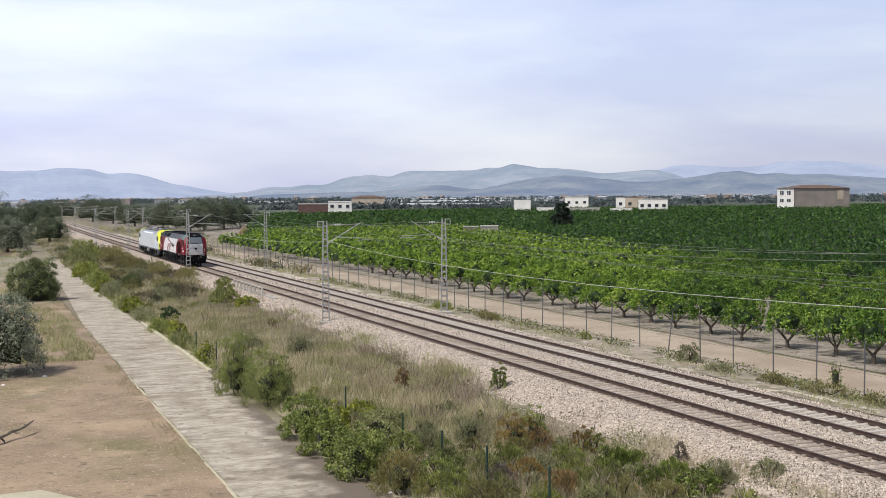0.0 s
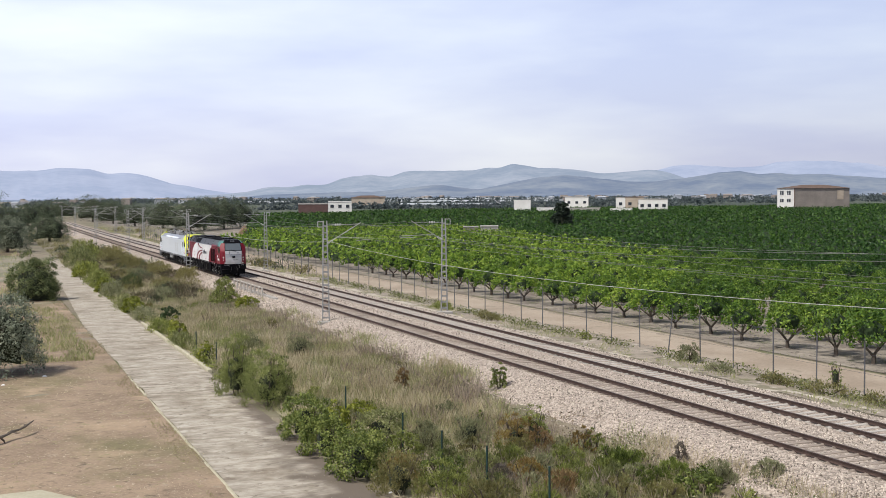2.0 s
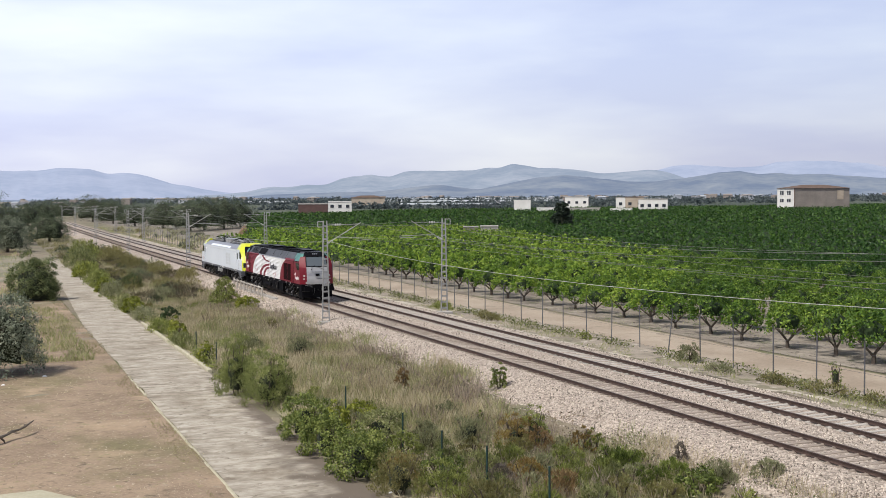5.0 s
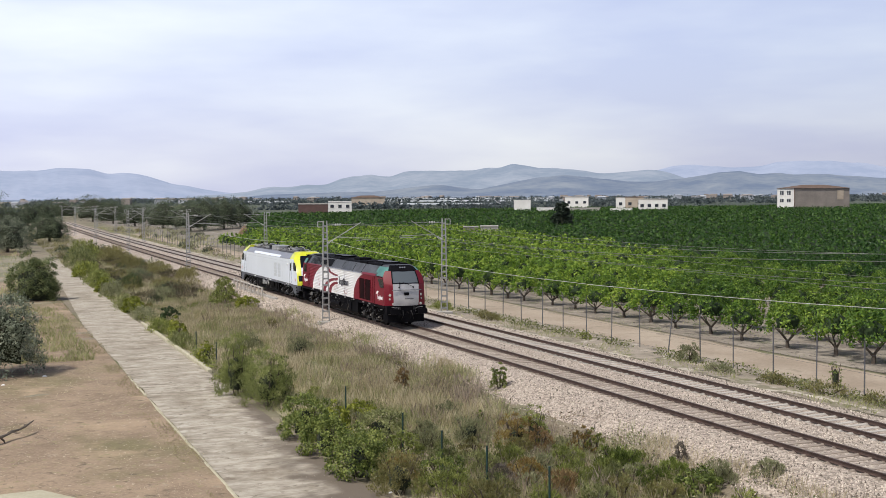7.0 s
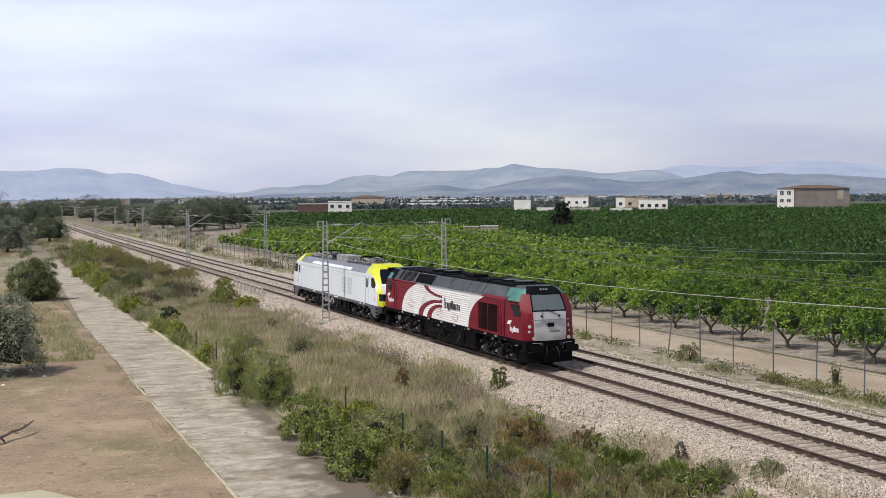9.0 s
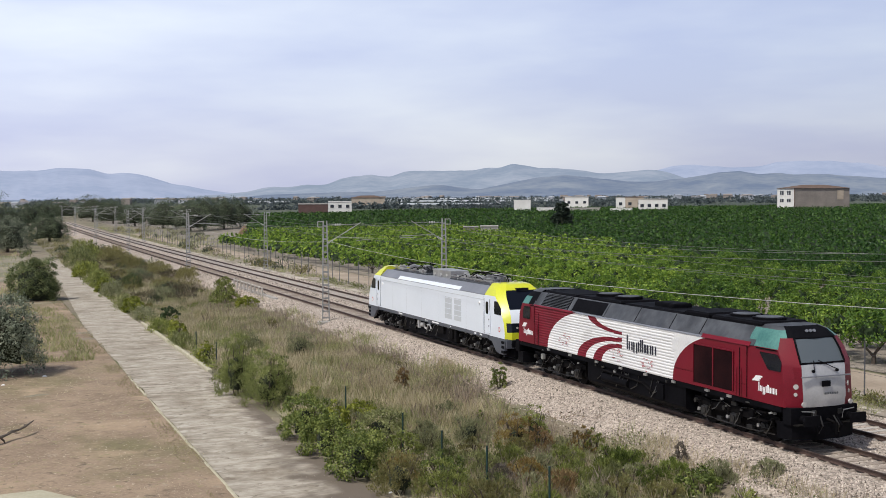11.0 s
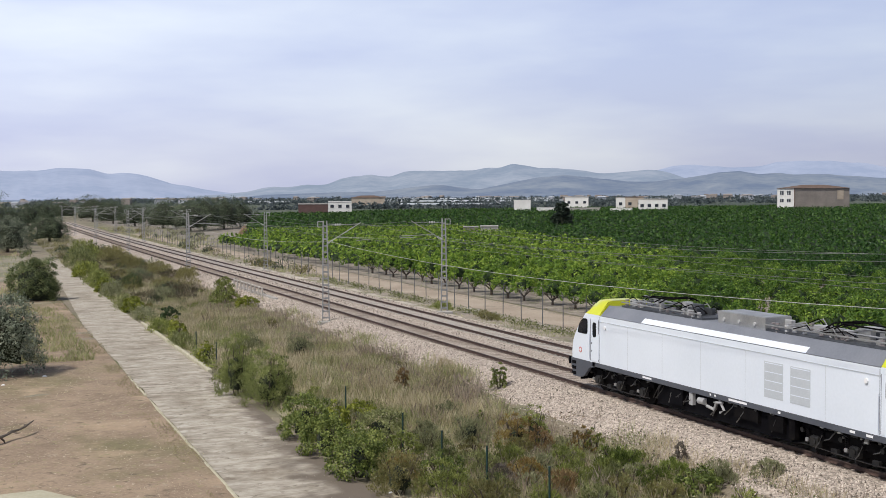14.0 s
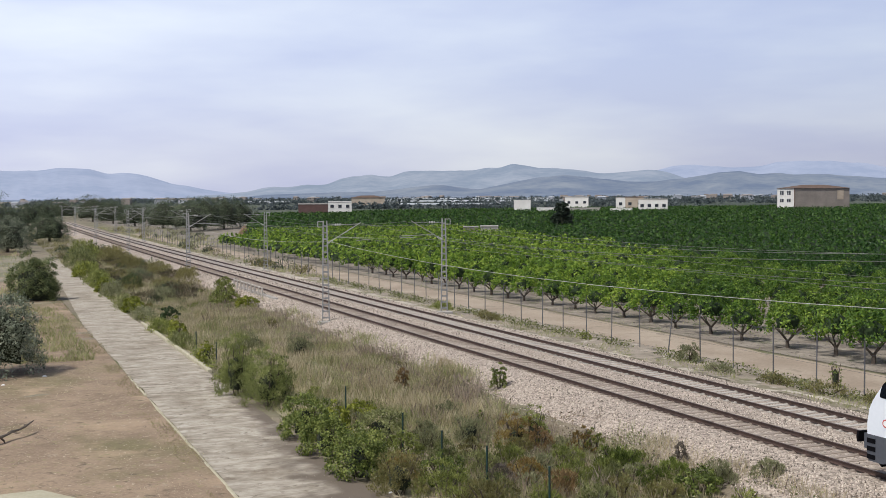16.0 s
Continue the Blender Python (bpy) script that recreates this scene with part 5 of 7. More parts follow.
            Geo().disc((s * 0.8, f * (11.0 + nose), 1.86), (0, f, 0), 0.055, 0.06, 10).make("headlamp", M_LAMP, t)
        Geo().box(-1.40, 1.40, *sorted((f * (10.5 + nose), f * (11.0 + nose))), 0.8, 1.26, 0.03).make("buffer_beam", M_SKIRT, t, "blue-grey buffer beam")
        Geo().loft([[(px, f * (py + nose), z) for px, py in ((-1.25, 10.4), (-0.9, 10.95), (0.9, 10.95), (1.25, 10.4))] for z in (0.30, 0.82)]).make("pilot_plate", M_BLACK, t)
        Geo().box(-0.35, 0.35, *sorted((f * (9.62 + nose), f * (9.98 + nose))), 3.66, 3.86).make("display_box", M_GLASS, t)
        end_gear(t, f * (11.51 + nose), f)
    # underfloor equipment
    rng = np.random.default_rng(19)
    for s in (-1, 1):
        # random bits and pipes, made up to stand for glints under the floor
        for k in range(18):
            y, z = rng.uniform(-8.0, 9.6), rng.uniform(0.92, 1.08)
            Geo().box(*sorted((s * 1.36, s * 1.43)), y, y + rng.uniform(0.05, 0.2), z, z + rng.uniform(0.04, 0.09)).make("sill_glint_bit", (M_DULLSTEEL, M_GEAR, M_STEEL)[k % 3], t)
        for k in range(14):
            y = rng.uniform(-3.4, 5.0)
            Geo().tube([(s * 1.34, y, 1.12), (s * 1.40, y + 0.1, rng.uniform(0.7, 0.95)), (s * 1.36, y + rng.uniform(0.2, 0.7), rng.uniform(0.4, 0.7))], 0.025, 5).make("glint_pipe", M_DULLSTEEL if k % 2 else M_GEAR, t)
    # lowered and widened to shut out light under the floor
    Geo().box(-1.26, 1.26, -3.3, 5.2, 0.26, 1.14, 0.05).make("transformer_tank", M_BLACK, t)
    for s in (-1, 1):
        for y0, y1, z0, mat in ((3.2, 4.1, 0.45, M_BLACK), (2.5, 2.75, 0.6, M_HOSE), (-3.0, -2.2, 0.5, M_GREASE), (-3.6, -3.3, 0.4, M_GREASE), (-1.6, -0.2, 0.62, M_GREASE)):
            Geo().box(*sorted((s * 1.2, s * 1.40)), y0, y1, z0, 1.08, 0.03).make("equipment_box", mat, t)
        Geo().disc((s * 1.33, 1.95, 0.85), (0, 1, 0), 0.13, 0.4, 10).make("pump", M_HOSE, t)
        Geo().tube([(s * 1.36, 1.6, 0.72), (s * 1.38, 1.1, 0.66), (s * 1.38, 0.95, 0.95), (s * 1.36, 0.6, 0.98)], 0.06, 6).make("coolant_hose", M_HOSE, t, "pale coolant hose")
        Geo().tube([(s * 1.34, 0.8, 1.05), (s * 1.36, 0.5, 0.72), (s * 1.36, 0.75, 0.6)], 0.05, 6).make("coolant_hose", M_HOSE, t, "pale coolant hose")
    sets = []
    for yb in (-6.35, 8.25):
        sets += bogie(t, yb, 1.9, M_DULLSTEEL)
    return t, sets


M_VENT = material("pale_louvre_grey", (0.47, 0.50, 0.53), (0.54, 0.57, 0.60), 0.45, 1, 12)
RED_LOCO, RED_WHEELS = red_locomotive()
WHITE_LOCO, WHITE_WHEELS = white_locomotive()


# ---- plants ----
def limbs(g, base, height, spread, n, rng, r0, rise0=0.3):
    """Trunk that forks into n leaning limbs."""
    x, y, z = base
    fork = z + height * rise0
    g.tube([(x, y, z - 0.1), (x + rng.uniform(-0.05, 0.05), y + rng.uniform(-0.05, 0.05), fork)], [r0 * 1.25, r0 * 0.9], 7)
    for k in range(n):
        a = 2 * math.pi * (k + rng.uniform(-0.25, 0.25)) / n
        e = (x + math.cos(a) * spread, y + math.sin(a) * spread, z + height * rng.uniform(0.75, 0.95))
        m = (x + math.cos(a) * spread * 0.45, y + math.sin(a) * spread * 0.45, fork + (e[2] - fork) * 0.4)
        g.tube([(x, y, fork - 0.05), m, e], [r0 * 0.65, r0 * 0.42, r0 * 0.14], 5)
        for j in range(2):
            b = a + rng.uniform(-0.9, 0.9)
            g.tube([m, (m[0] + math.cos(b) * spread * 0.5, m[1] + math.sin(b) * spread * 0.5, m[2] + height * 0.28)], [r0 * 0.3, r0 * 0.1], 4)
    return g


def citrus_tree(seed, mat, inside, label, clumps=58, leaves=23, size=0.175):
    rng = np.random.default_rng(seed)
    t = thing("citrus_tree", label, "citrus tree", group="citrus trees of the orchard")
    limbs(Geo(), (0, 0, 0), 1.75, 1.15, 4, rng, 0.11, 0.28).make("trunk", M_BARK, t)
    rx, ry = 1.34 + rng.uniform(-0.2, 0.2), 1.34 + rng.uniform(-0.2, 0.2)
    v = tufts(rng, rx, ry, 1.7, clumps, leaves, size, 0.27, 0.34)
    crown = new("crown", fast_mesh("crown", v + np.array([0, 0, 0.95]), np.arange(len(v)).reshape(-1, 4), mat))
    crown.parent = t
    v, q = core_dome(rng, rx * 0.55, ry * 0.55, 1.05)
    core = new("shade_core", fast_mesh("shade_core", v + np.array([0, 0, 1.2]), q, inside))
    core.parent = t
    return t


def orchard():
    spots = []
    rng = np.random.default_rng(3)
    y = 40.0
    while y < 520:
        k = 0
        x = 46.9
        while x < 0.95 * y + 22:
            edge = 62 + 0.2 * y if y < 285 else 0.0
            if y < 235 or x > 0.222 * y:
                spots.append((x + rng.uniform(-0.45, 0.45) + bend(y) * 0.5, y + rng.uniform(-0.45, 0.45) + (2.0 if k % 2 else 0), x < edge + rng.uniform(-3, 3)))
            x += 4.5
            k += 1
        y += 4.05
    spots.sort(key=lambda s: math.hypot(s[0], s[1]))
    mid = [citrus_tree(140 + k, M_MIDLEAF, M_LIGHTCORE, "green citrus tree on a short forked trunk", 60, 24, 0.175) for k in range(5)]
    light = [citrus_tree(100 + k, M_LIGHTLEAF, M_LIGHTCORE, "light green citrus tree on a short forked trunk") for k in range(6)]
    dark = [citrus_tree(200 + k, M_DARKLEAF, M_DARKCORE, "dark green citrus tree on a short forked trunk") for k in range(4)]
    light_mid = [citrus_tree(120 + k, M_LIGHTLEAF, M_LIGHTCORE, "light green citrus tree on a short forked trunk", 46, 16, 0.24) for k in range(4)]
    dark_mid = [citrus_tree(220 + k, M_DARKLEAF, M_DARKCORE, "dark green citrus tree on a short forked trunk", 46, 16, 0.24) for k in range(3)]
    used = set()
    rest = {0: [], 1: [], 2: []}
    for i, (x, y, is_light) in enumerate(spots):
        near = i < 110
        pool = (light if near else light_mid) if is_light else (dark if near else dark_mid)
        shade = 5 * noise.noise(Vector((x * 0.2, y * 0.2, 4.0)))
        # mid green goes by distance and bearing, to fit the camera's view
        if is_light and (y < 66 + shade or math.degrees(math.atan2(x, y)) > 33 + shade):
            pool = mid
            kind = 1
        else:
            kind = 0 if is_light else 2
        s = random.uniform(0.85, 1.12)
        m = pose(x, y, ground_at(x, y) + 0.02, 0, 0, random.uniform(0, 360))
        if i < 250:
            src = pool[i % len(pool)]
            if src in used:
                src = copy_thing(src, m)
            else:
                used.add(src)
                src.matrix_basis = m
            src.scale = (s, s, s * random.uniform(0.92, 1.06))
        else:
            rest[kind].append((x, y, ground_at(x, y)))
    for k, src in enumerate(mid + light + dark + light_mid + dark_mid):
        if src not in used:
            src.matrix_basis = pose(60 + 4 * k, 226, ground_at(60, 226))
    for kind, mat, inside, lab in ((0, M_LIGHTLEAF, M_LIGHTCORE, "rows of light green citrus crowns"), (1, M_MIDLEAF, M_LIGHTCORE, "rows of green citrus crowns"), (2, M_DARKLEAF, M_DARKCORE, "dense dark green citrus crowns far across the plain")):
        verts, cores, faces, k, rngs = [], [], [], 0, np.random.default_rng(8)
        for x, y, z in rest[kind]:
            d = math.hypot(x, y)
            clumps, leaves, size = (28, 9, 0.32) if d < 170 else (20, 6, 0.44) if d < 300 else (11, 3, 0.72)
            r = (1.42 if kind < 2 else 1.7) * rngs.uniform(0.86, 1.14)
            h = 1.75 * rngs.uniform(0.85, 1.2)
            at = np.array([x, y, z + 0.75])
            verts.append(tufts(rngs, r, r, h, clumps, leaves, size, 0.27, 0.4) + at)
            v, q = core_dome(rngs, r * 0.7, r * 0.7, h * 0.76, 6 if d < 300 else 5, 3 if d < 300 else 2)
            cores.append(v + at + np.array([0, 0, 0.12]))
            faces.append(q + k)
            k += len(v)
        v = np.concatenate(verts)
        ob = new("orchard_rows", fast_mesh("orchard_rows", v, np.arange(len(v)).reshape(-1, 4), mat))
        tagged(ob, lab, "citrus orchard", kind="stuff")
        core = new("shade_core", fast_mesh("shade_core", np.concatenate(cores), np.concatenate(faces), inside))
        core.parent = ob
        tagged(core, "dark cores standing for shade inside the crowns", kind="stuff")


HABIT = {"plume": (0.7, 0.07, 0.14, 0.34, 0.4, 0.9), "leafy": (0.15, 0.30, 0.088, 0.26, 0.62, 0.55), "twiggy": (0.75, 0.13, 0.09, 0.28, 0.5, 0.8)}


def bush(name, label, category, x, y, rx, ry, h, mat, n, size, seed, z=None, clumps=22, group="", habit="twiggy"):
    """Bush of leafy tufts on woody stems; habit: feathery plumes, broad leaves or fine twigs."""
    z = ground_at(x, y) if z is None else z
    t = thing(name, label, category, (x, y, z), 0, group)
    rng = np.random.default_rng(seed)
    g = Geo()
    for k in range(6):
        a = rng.uniform(0, 6.28)
        g.tube([(0.1 * math.cos(a), 0.1 * math.sin(a), -0.08), (rx * 0.4 * math.cos(a), ry * 0.4 * math.sin(a), h * 0.45), (rx * 0.65 * math.cos(a), ry * 0.65 * math.sin(a), h * 0.8)], [0.035, 0.022, 0.008], 4)
    g.make("woody_base", M_BARK, t)
    stand, slim, leaf, puff, inner, loose = HABIT[habit]
    if size:
        leaf = size
    v = tufts(rng, rx * 0.92, ry * 0.92, h * 0.93, clumps + 16, max(8, int(n / (clumps + 16))), leaf, puff, 0.3, stand, slim, inner, loose)
    v[:, 2] = np.maximum(v[:, 2], 0.0)
    leaves = new("foliage", fast_mesh("foliage", v, np.arange(len(v)).reshape(-1, 4), mat))
    leaves.parent = t
    # near bushes get a dark core that paints shade into their lower part
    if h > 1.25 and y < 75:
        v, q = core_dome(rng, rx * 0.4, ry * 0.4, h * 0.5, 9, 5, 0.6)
        core = new("shade_core", fast_mesh("shade_core", v + np.array([0, 0, h * 0.12]), q, M_TREECORE))
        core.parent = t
    return t


def tall_tree(name, label, x, y, r, h, mat, n, size, seed, trunk=0.2, base=0.25, z=None):
    z = ground_at(x, y) if z is None else z
    t = thing(name, label, name.replace("_", " "), (x, y, z))
    rng = np.random.default_rng(seed)
    limbs(Geo(), (0, 0, 0), h * 0.85, r * 0.6, 5, rng, trunk, 0.28).make("trunk", M_BARK, t)
    v = tufts(rng, r * 0.9, r * 0.86, h * (1 - base), 90, max(10, int(n * 2.4 / 90)), size, 0.27, 0.5, 0.3, 0.24, 0.62, 0.7)
    crown = new("crown", fast_mesh("crown", v + np.array([0, 0, h * base]), np.arange(len(v)).reshape(-1, 4), mat))
    crown.parent = t
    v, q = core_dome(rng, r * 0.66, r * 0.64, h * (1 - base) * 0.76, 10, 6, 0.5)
    core = new("shade_core", fast_mesh("shade_core", v + np.array([0, 0, h * base + h * (1 - base) * 0.08]), q, M_TREECORE))
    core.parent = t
    return t


def blades(name, mat, lab, x, y, h, w, rng, lean=0.24):
    """Upright grass blades, each a narrow bent quad."""
    m = len(x)
    z = np.array([ground_at(a, b) for a, b in zip(x, y)])
    x = x + np.array([bend(b) for b in y])
    a = rng.uniform(0, 2 * math.pi, m)
    tip = rng.normal(0, lean, (m, 2)) * h[:, None]
    dx, dy = np.cos(a) * w, np.sin(a) * w
    v = np.stack([np.stack([x - dx, y - dy, z - 0.03], 1), np.stack([x + dx, y + dy, z - 0.03], 1),
                  np.stack([x + dx * 0.7 + tip[:, 0] * 0.45, y + dy * 0.7 + tip[:, 1] * 0.45, z + h * 0.6], 1), np.stack([x + tip[:, 0], y + tip[:, 1], z + h], 1)], 1).reshape(-1, 3)
    ob = new(name, fast_mesh(name, v, np.arange(4 * m).reshape(-1, 4), mat))
    return tagged(ob, lab, "grass", kind="stuff")


def grass_field():
    """Fine dry grass in tufts beside the line, with a brown fringe towards the ballast."""
    for name, mat, n, lab, seed, hh in (("dry_grass", M_STRAW, 105000, "tall dry straw-coloured grass", 21, 0.48), ("grey_grass", M_GREYGRASS, 115000, "grey-green rough grass and weeds", 22, 0.4),
                                        ("brown_grass", M_BROWNGRASS, 60000, "brownish seed heads of dry grass", 25, 0.54)):
        rng = np.random.default_rng(seed)
        y = 27 + (200 - 27) * rng.uniform(0, 1, n * 2) ** 1.7
        x = 12.8 + (24.0 - 12.8) * rng.uniform(0, 1, n * 2) ** 0.9
        limit = np.where(y > 50, 22.6, 19.7 + 0.13 * (y - 30))
        lift = np.where((x < 15.6) & (y < 50), -0.3, np.where(x < limit, np.where(y > 46, 0.24, 0.06), -0.34))
        if name == "brown_grass":
            lift = np.where(x < limit + 0.5, 0.30 - 0.16 * np.abs(limit - 0.9 - x), -0.5) + np.where(y < 60, -0.05, 0.0)
        patch = np.array([noise.noise(Vector((a * 0.28, b * 0.16, seed * 1.0))) + 0.5 * noise.noise(Vector((a * 0.9, b * 0.55, seed * 2.0))) for a, b in zip(x, y)])
        keep = patch + lift - np.clip((y - 105) / 60, 0, 0.3) + rng.uniform(-0.35, 0.35, n * 2) > 0.0
        x, y = x[keep][:n], y[keep][:n]
        m = len(x)
        far = 1 + np.clip((y - 50) / 55, 0, 2.6)
        tall = np.array([1.0 + 0.8 * noise.noise(Vector((a * 0.5, b * 0.3, 7.0 + seed))) for a, b in zip(x, y)])
        blades(name, mat, lab, x + rng.normal(0, 0.09, m), y + rng.normal(0, 0.09, m), hh * tall * np.where(y < 46, 0.72, 1.0) * rng.uniform(0.35, 1.35, m), 0.003 * far * rng.uniform(0.7, 1.5, m), rng, 0.17)


def rough_grass():
    """Rough grass on the margins: beside the far track, on the earth, along the lane."""
    rng = np.random.default_rng(27)
    for lab, mat, n, x0, x1, y0, y1, h, w, cut in (("dry grass beyond the far track", M_STRAW, 1500, 36.0, 38.8, 130, 400, 0.3, 0.035, -0.05), ("grey-green grass beyond the far track", M_GREYGRASS, 5000, 36.0, 38.8, 130, 420, 0.3, 0.035, -0.1), ("grey-green grass past the orchard", M_GREYGRASS, 3500, 38.8, 56.0, 240, 420, 0.5, 0.055, -0.1),
                                                   ("grey-green grass on the open ground", M_GREYGRASS, 12000, -20.0, 7.5, 130, 300, 0.4, 0.045, 0.0), ("olive grass on the bare earth", M_GREYGRASS, 7000, 2.2, 7.0, 74, 112, 0.28, 0.016, -0.15),
                                                   ("thin grass along the lane", M_STRAWGREEN, 9000, 7.0, 8.0, 31, 120, 0.10, 0.007, -0.15), ("sparse dry grass on the earth", M_STRAW, 5000, -3.0, 7.0, 32, 75, 0.07, 0.009, 0.12),
                                                   ("thin grass beside the far track", M_GREYGRASS, 6000, 35.2, 37.0, 28, 130, 0.2, 0.012, -0.05), ("weeds under the citrus trees", M_GREYGRASS, 7000, 44.2, 54.0, 40, 130, 0.16, 0.016, 0.05),
                                                   ("rough grass left of the line", M_STRAWGREEN, 8000, 13.0, 24.0, 180, 400, 0.45, 0.05, -0.2)):
        x = rng.uniform(x0, x1, n)
        y = y0 + (y1 - y0) * rng.uniform(0, 1, n) ** 1.3
        keep = np.array([noise.noise(Vector((a * 0.45, b * 0.2, 15.0))) > cut for a, b in zip(x, y)])
        x, y = x[keep], y[keep]
        blades("rough_grass", mat, lab, x, y, h * rng.uniform(0.4, 1.4, len(x)), w * rng.uniform(0.6, 1.4, len(x)), rng, 0.35)


def low_weeds():
    """Small leafy weeds and dead stalks between the grass tufts."""
    for name, mat, n, lab, seed in (("low_weeds", M_GREYLEAF, 20000, "low grey-green weeds between grass tufts", 23), ("dead_stalks", M_DEAD, 13000, "tangled dead brown stalks in the grass", 24)):
        rng = np.random.default_rng(seed)
        y = 27 + (190 - 27) * rng.uniform(0, 1, n * 3) ** 1.7
        x = rng.uniform(12.6, 23.6, n * 3)
        keep = np.array([noise.noise(Vector((a * 0.35, b * 0.22, seed * 1.0))) > 0.02 for a, b in zip(x, y)])
        x, y = x[keep][:n], y[keep][:n]
        z = np.array([ground_at(a, b) for a, b in zip(x, y)]) + rng.uniform(0.02, 0.42, len(x)) ** 1.2
        v, q = leaf_quads(np.stack([x, y, z], 1), 0.11, rng, 0.2)
        ob = new(name, fast_mesh(name, v, q, mat))
        tagged(ob, lab, "weeds", kind="stuff")


M_DEAD = leaf_material("dead_stalk", (0.10, 0.075, 0.05), (0.20, 0.155, 0.105), (0.33, 0.27, 0.19), 0.1, 0.5)


def ballast_stones():
    """Loose crushed stones over the ballast bed."""
    rng = np.random.default_rng(31)
    n = 30000
    y = 24 + 120 * rng.uniform(0, 1, n) ** 1.9
    x = rng.uniform(22.6, 34.2, n)
    gap = np.minimum(np.abs(np.abs(x - TRACK_A) - RAIL_GAP / 2), np.abs(np.abs(x - TRACK_B) - RAIL_GAP / 2))
    on_track = (np.abs(x - TRACK_A) < 1.3) | (np.abs(x - TRACK_B) < 1.3)
    keep = (gap > 0.1) & (~on_track | ((np.abs((y - 20.0) / 0.6 % 1 - 0.5) < 0.2) & (rng.uniform(0, 1, n) < 0.5)))
    x, y = x[keep], y[keep]
    n = len(x)
    z = np.array([level(a, b) for a, b in zip(x, y)]) + np.where(on_track[keep], 0.0, 0.035) + rng.uniform(-0.01, 0.02, n)
    s = rng.uniform(0.018, 0.042, n) * (1 + np.clip((y - 60) / 90, 0, 0.8))
    corner = np.array([(1, 0, 0), (0, 1, 0), (-1, 0, 0), (0, -1, 0)], float)
    ring = corner[None] * s[:, None, None] * rng.uniform(0.7, 1.3, (n, 4, 1))
    ang = rng.uniform(0, math.pi, n)
    c, sn = np.cos(ang)[:, None], np.sin(ang)[:, None]
    rx, ry = ring[..., 0] * c - ring[..., 1] * sn, ring[..., 0] * sn + ring[..., 1] * c
    low = np.stack([rx, ry, np.full_like(rx, -0.02)], 2)
    high = np.stack([rx * 0.55, ry * 0.55, s[:, None] * rng.uniform(0.6, 1.2, (n, 4))], 2)
    v = (np.concatenate([low, high], 1) + np.stack([x, y, z], 1)[:, None]).reshape(-1, 3)
    faces = np.array([(0, 1, 5, 4), (1, 2, 6, 5), (2, 3, 7, 6), (3, 0, 4, 7), (4, 5, 6, 7)])
    q = (faces[None] + 8 * np.arange(n)[:, None, None]).reshape(-1, 4)
    ob = new("ballast_stones", fast_mesh("ballast_stones", v, q, M_STONE))
    tagged(ob, "loose pinkish grey crushed stones", "ballast", kind="stuff")


def earth_litter():
    """Pebbles and straw bits on the bare earth and the lane."""
    rng = np.random.default_rng(41)
    n = 6000
    y = 30 + 75 * rng.uniform(0, 1, n) ** 1.6
    x = rng.uniform(-1.5, 12.6, n)
    z = np.array([level(a, b) for a, b in zip(x, y)]) + 0.045
    p = np.stack([x, y, z], 1)
    v, q = leaf_quads(p, 0.05, rng, 0.0)
    ob = new("ground_litter", fast_mesh("ground_litter", v, q, M_LITTER))
    tagged(ob, "small pebbles and dry bits on bare earth", "litter", kind="stuff")


def verge_weeds():
    """Low leafy weeds in ragged strips along the far fence and the lane."""
    rng = np.random.default_rng(43)
    for lab, mat, n, x0, x1, y0, y1, h, size, cut in (("low green weeds along the fence line", M_BUSHGREY, 12000, 36.5, 38.0, 28, 130, 0.42, 0.13, -0.14), ("leafy weeds and stalks at the lane's edge", M_BUSH, 7000, 12.2, 13.3, 60, 150, 0.7, 0.13, -0.05)):
        y = y0 + (y1 - y0) * rng.uniform(0, 1, n) ** 1.3
        x = rng.uniform(x0, x1, n)
        keep = np.array([noise.noise(Vector((a * 0.8, b * 0.3, 5.0))) > cut for a, b in zip(x, y)])
        x, y = x[keep], y[keep]
        z = np.array([ground_at(a, b) for a, b in zip(x, y)]) + h * rng.uniform(0, 1, len(x)) ** 1.6 + 0.04
        v, q = leaf_quads(np.stack([x, y, z], 1), size, rng, 0.2)
        tagged(new("verge_weeds", fast_mesh("verge_weeds", v, q, mat)), lab, "weeds", kind="stuff")


M_LITTER = leaf_material("dry_litter", (0.14, 0.10, 0.06), (0.30, 0.24, 0.16), (0.50, 0.45, 0.36), 0.0)

grass_field()
rough_grass()
low_weeds()
ballast_stones()
earth_litter()
verge_weeds()
orchard()

# bushes along the lane and in the grass: x, y, half widths, height, leaf, leaves, leaf size
GREEN, GREY, RUSTY, FRESH = "green leafy bush at the edge of the lane", "grey-green bush in dry grass", "rust-brown low shrub in dry grass", "fresh green low shrub in dry grass"
def shrub(x, y, rx, ry, h, mat, n, size, lab, habit="twiggy", clumps=22):
    big = 1.2 if y < 45 and x > 14 else 1.0
    bush("shrub", lab, "shrub", x, y, rx * big, ry * big, h * (1.1 if big > 1 else 1.0), mat, int(n * 2.7), size, int(300 + 70 * y + 13 * x), clumps=clumps, habit=habit)


PLUME, LEAFY, YELLOW = "tall feathery olive-green bush beside the lane", "dense green leafy bush at the lane's edge", "yellow-green leafy bush at the lane's edge"
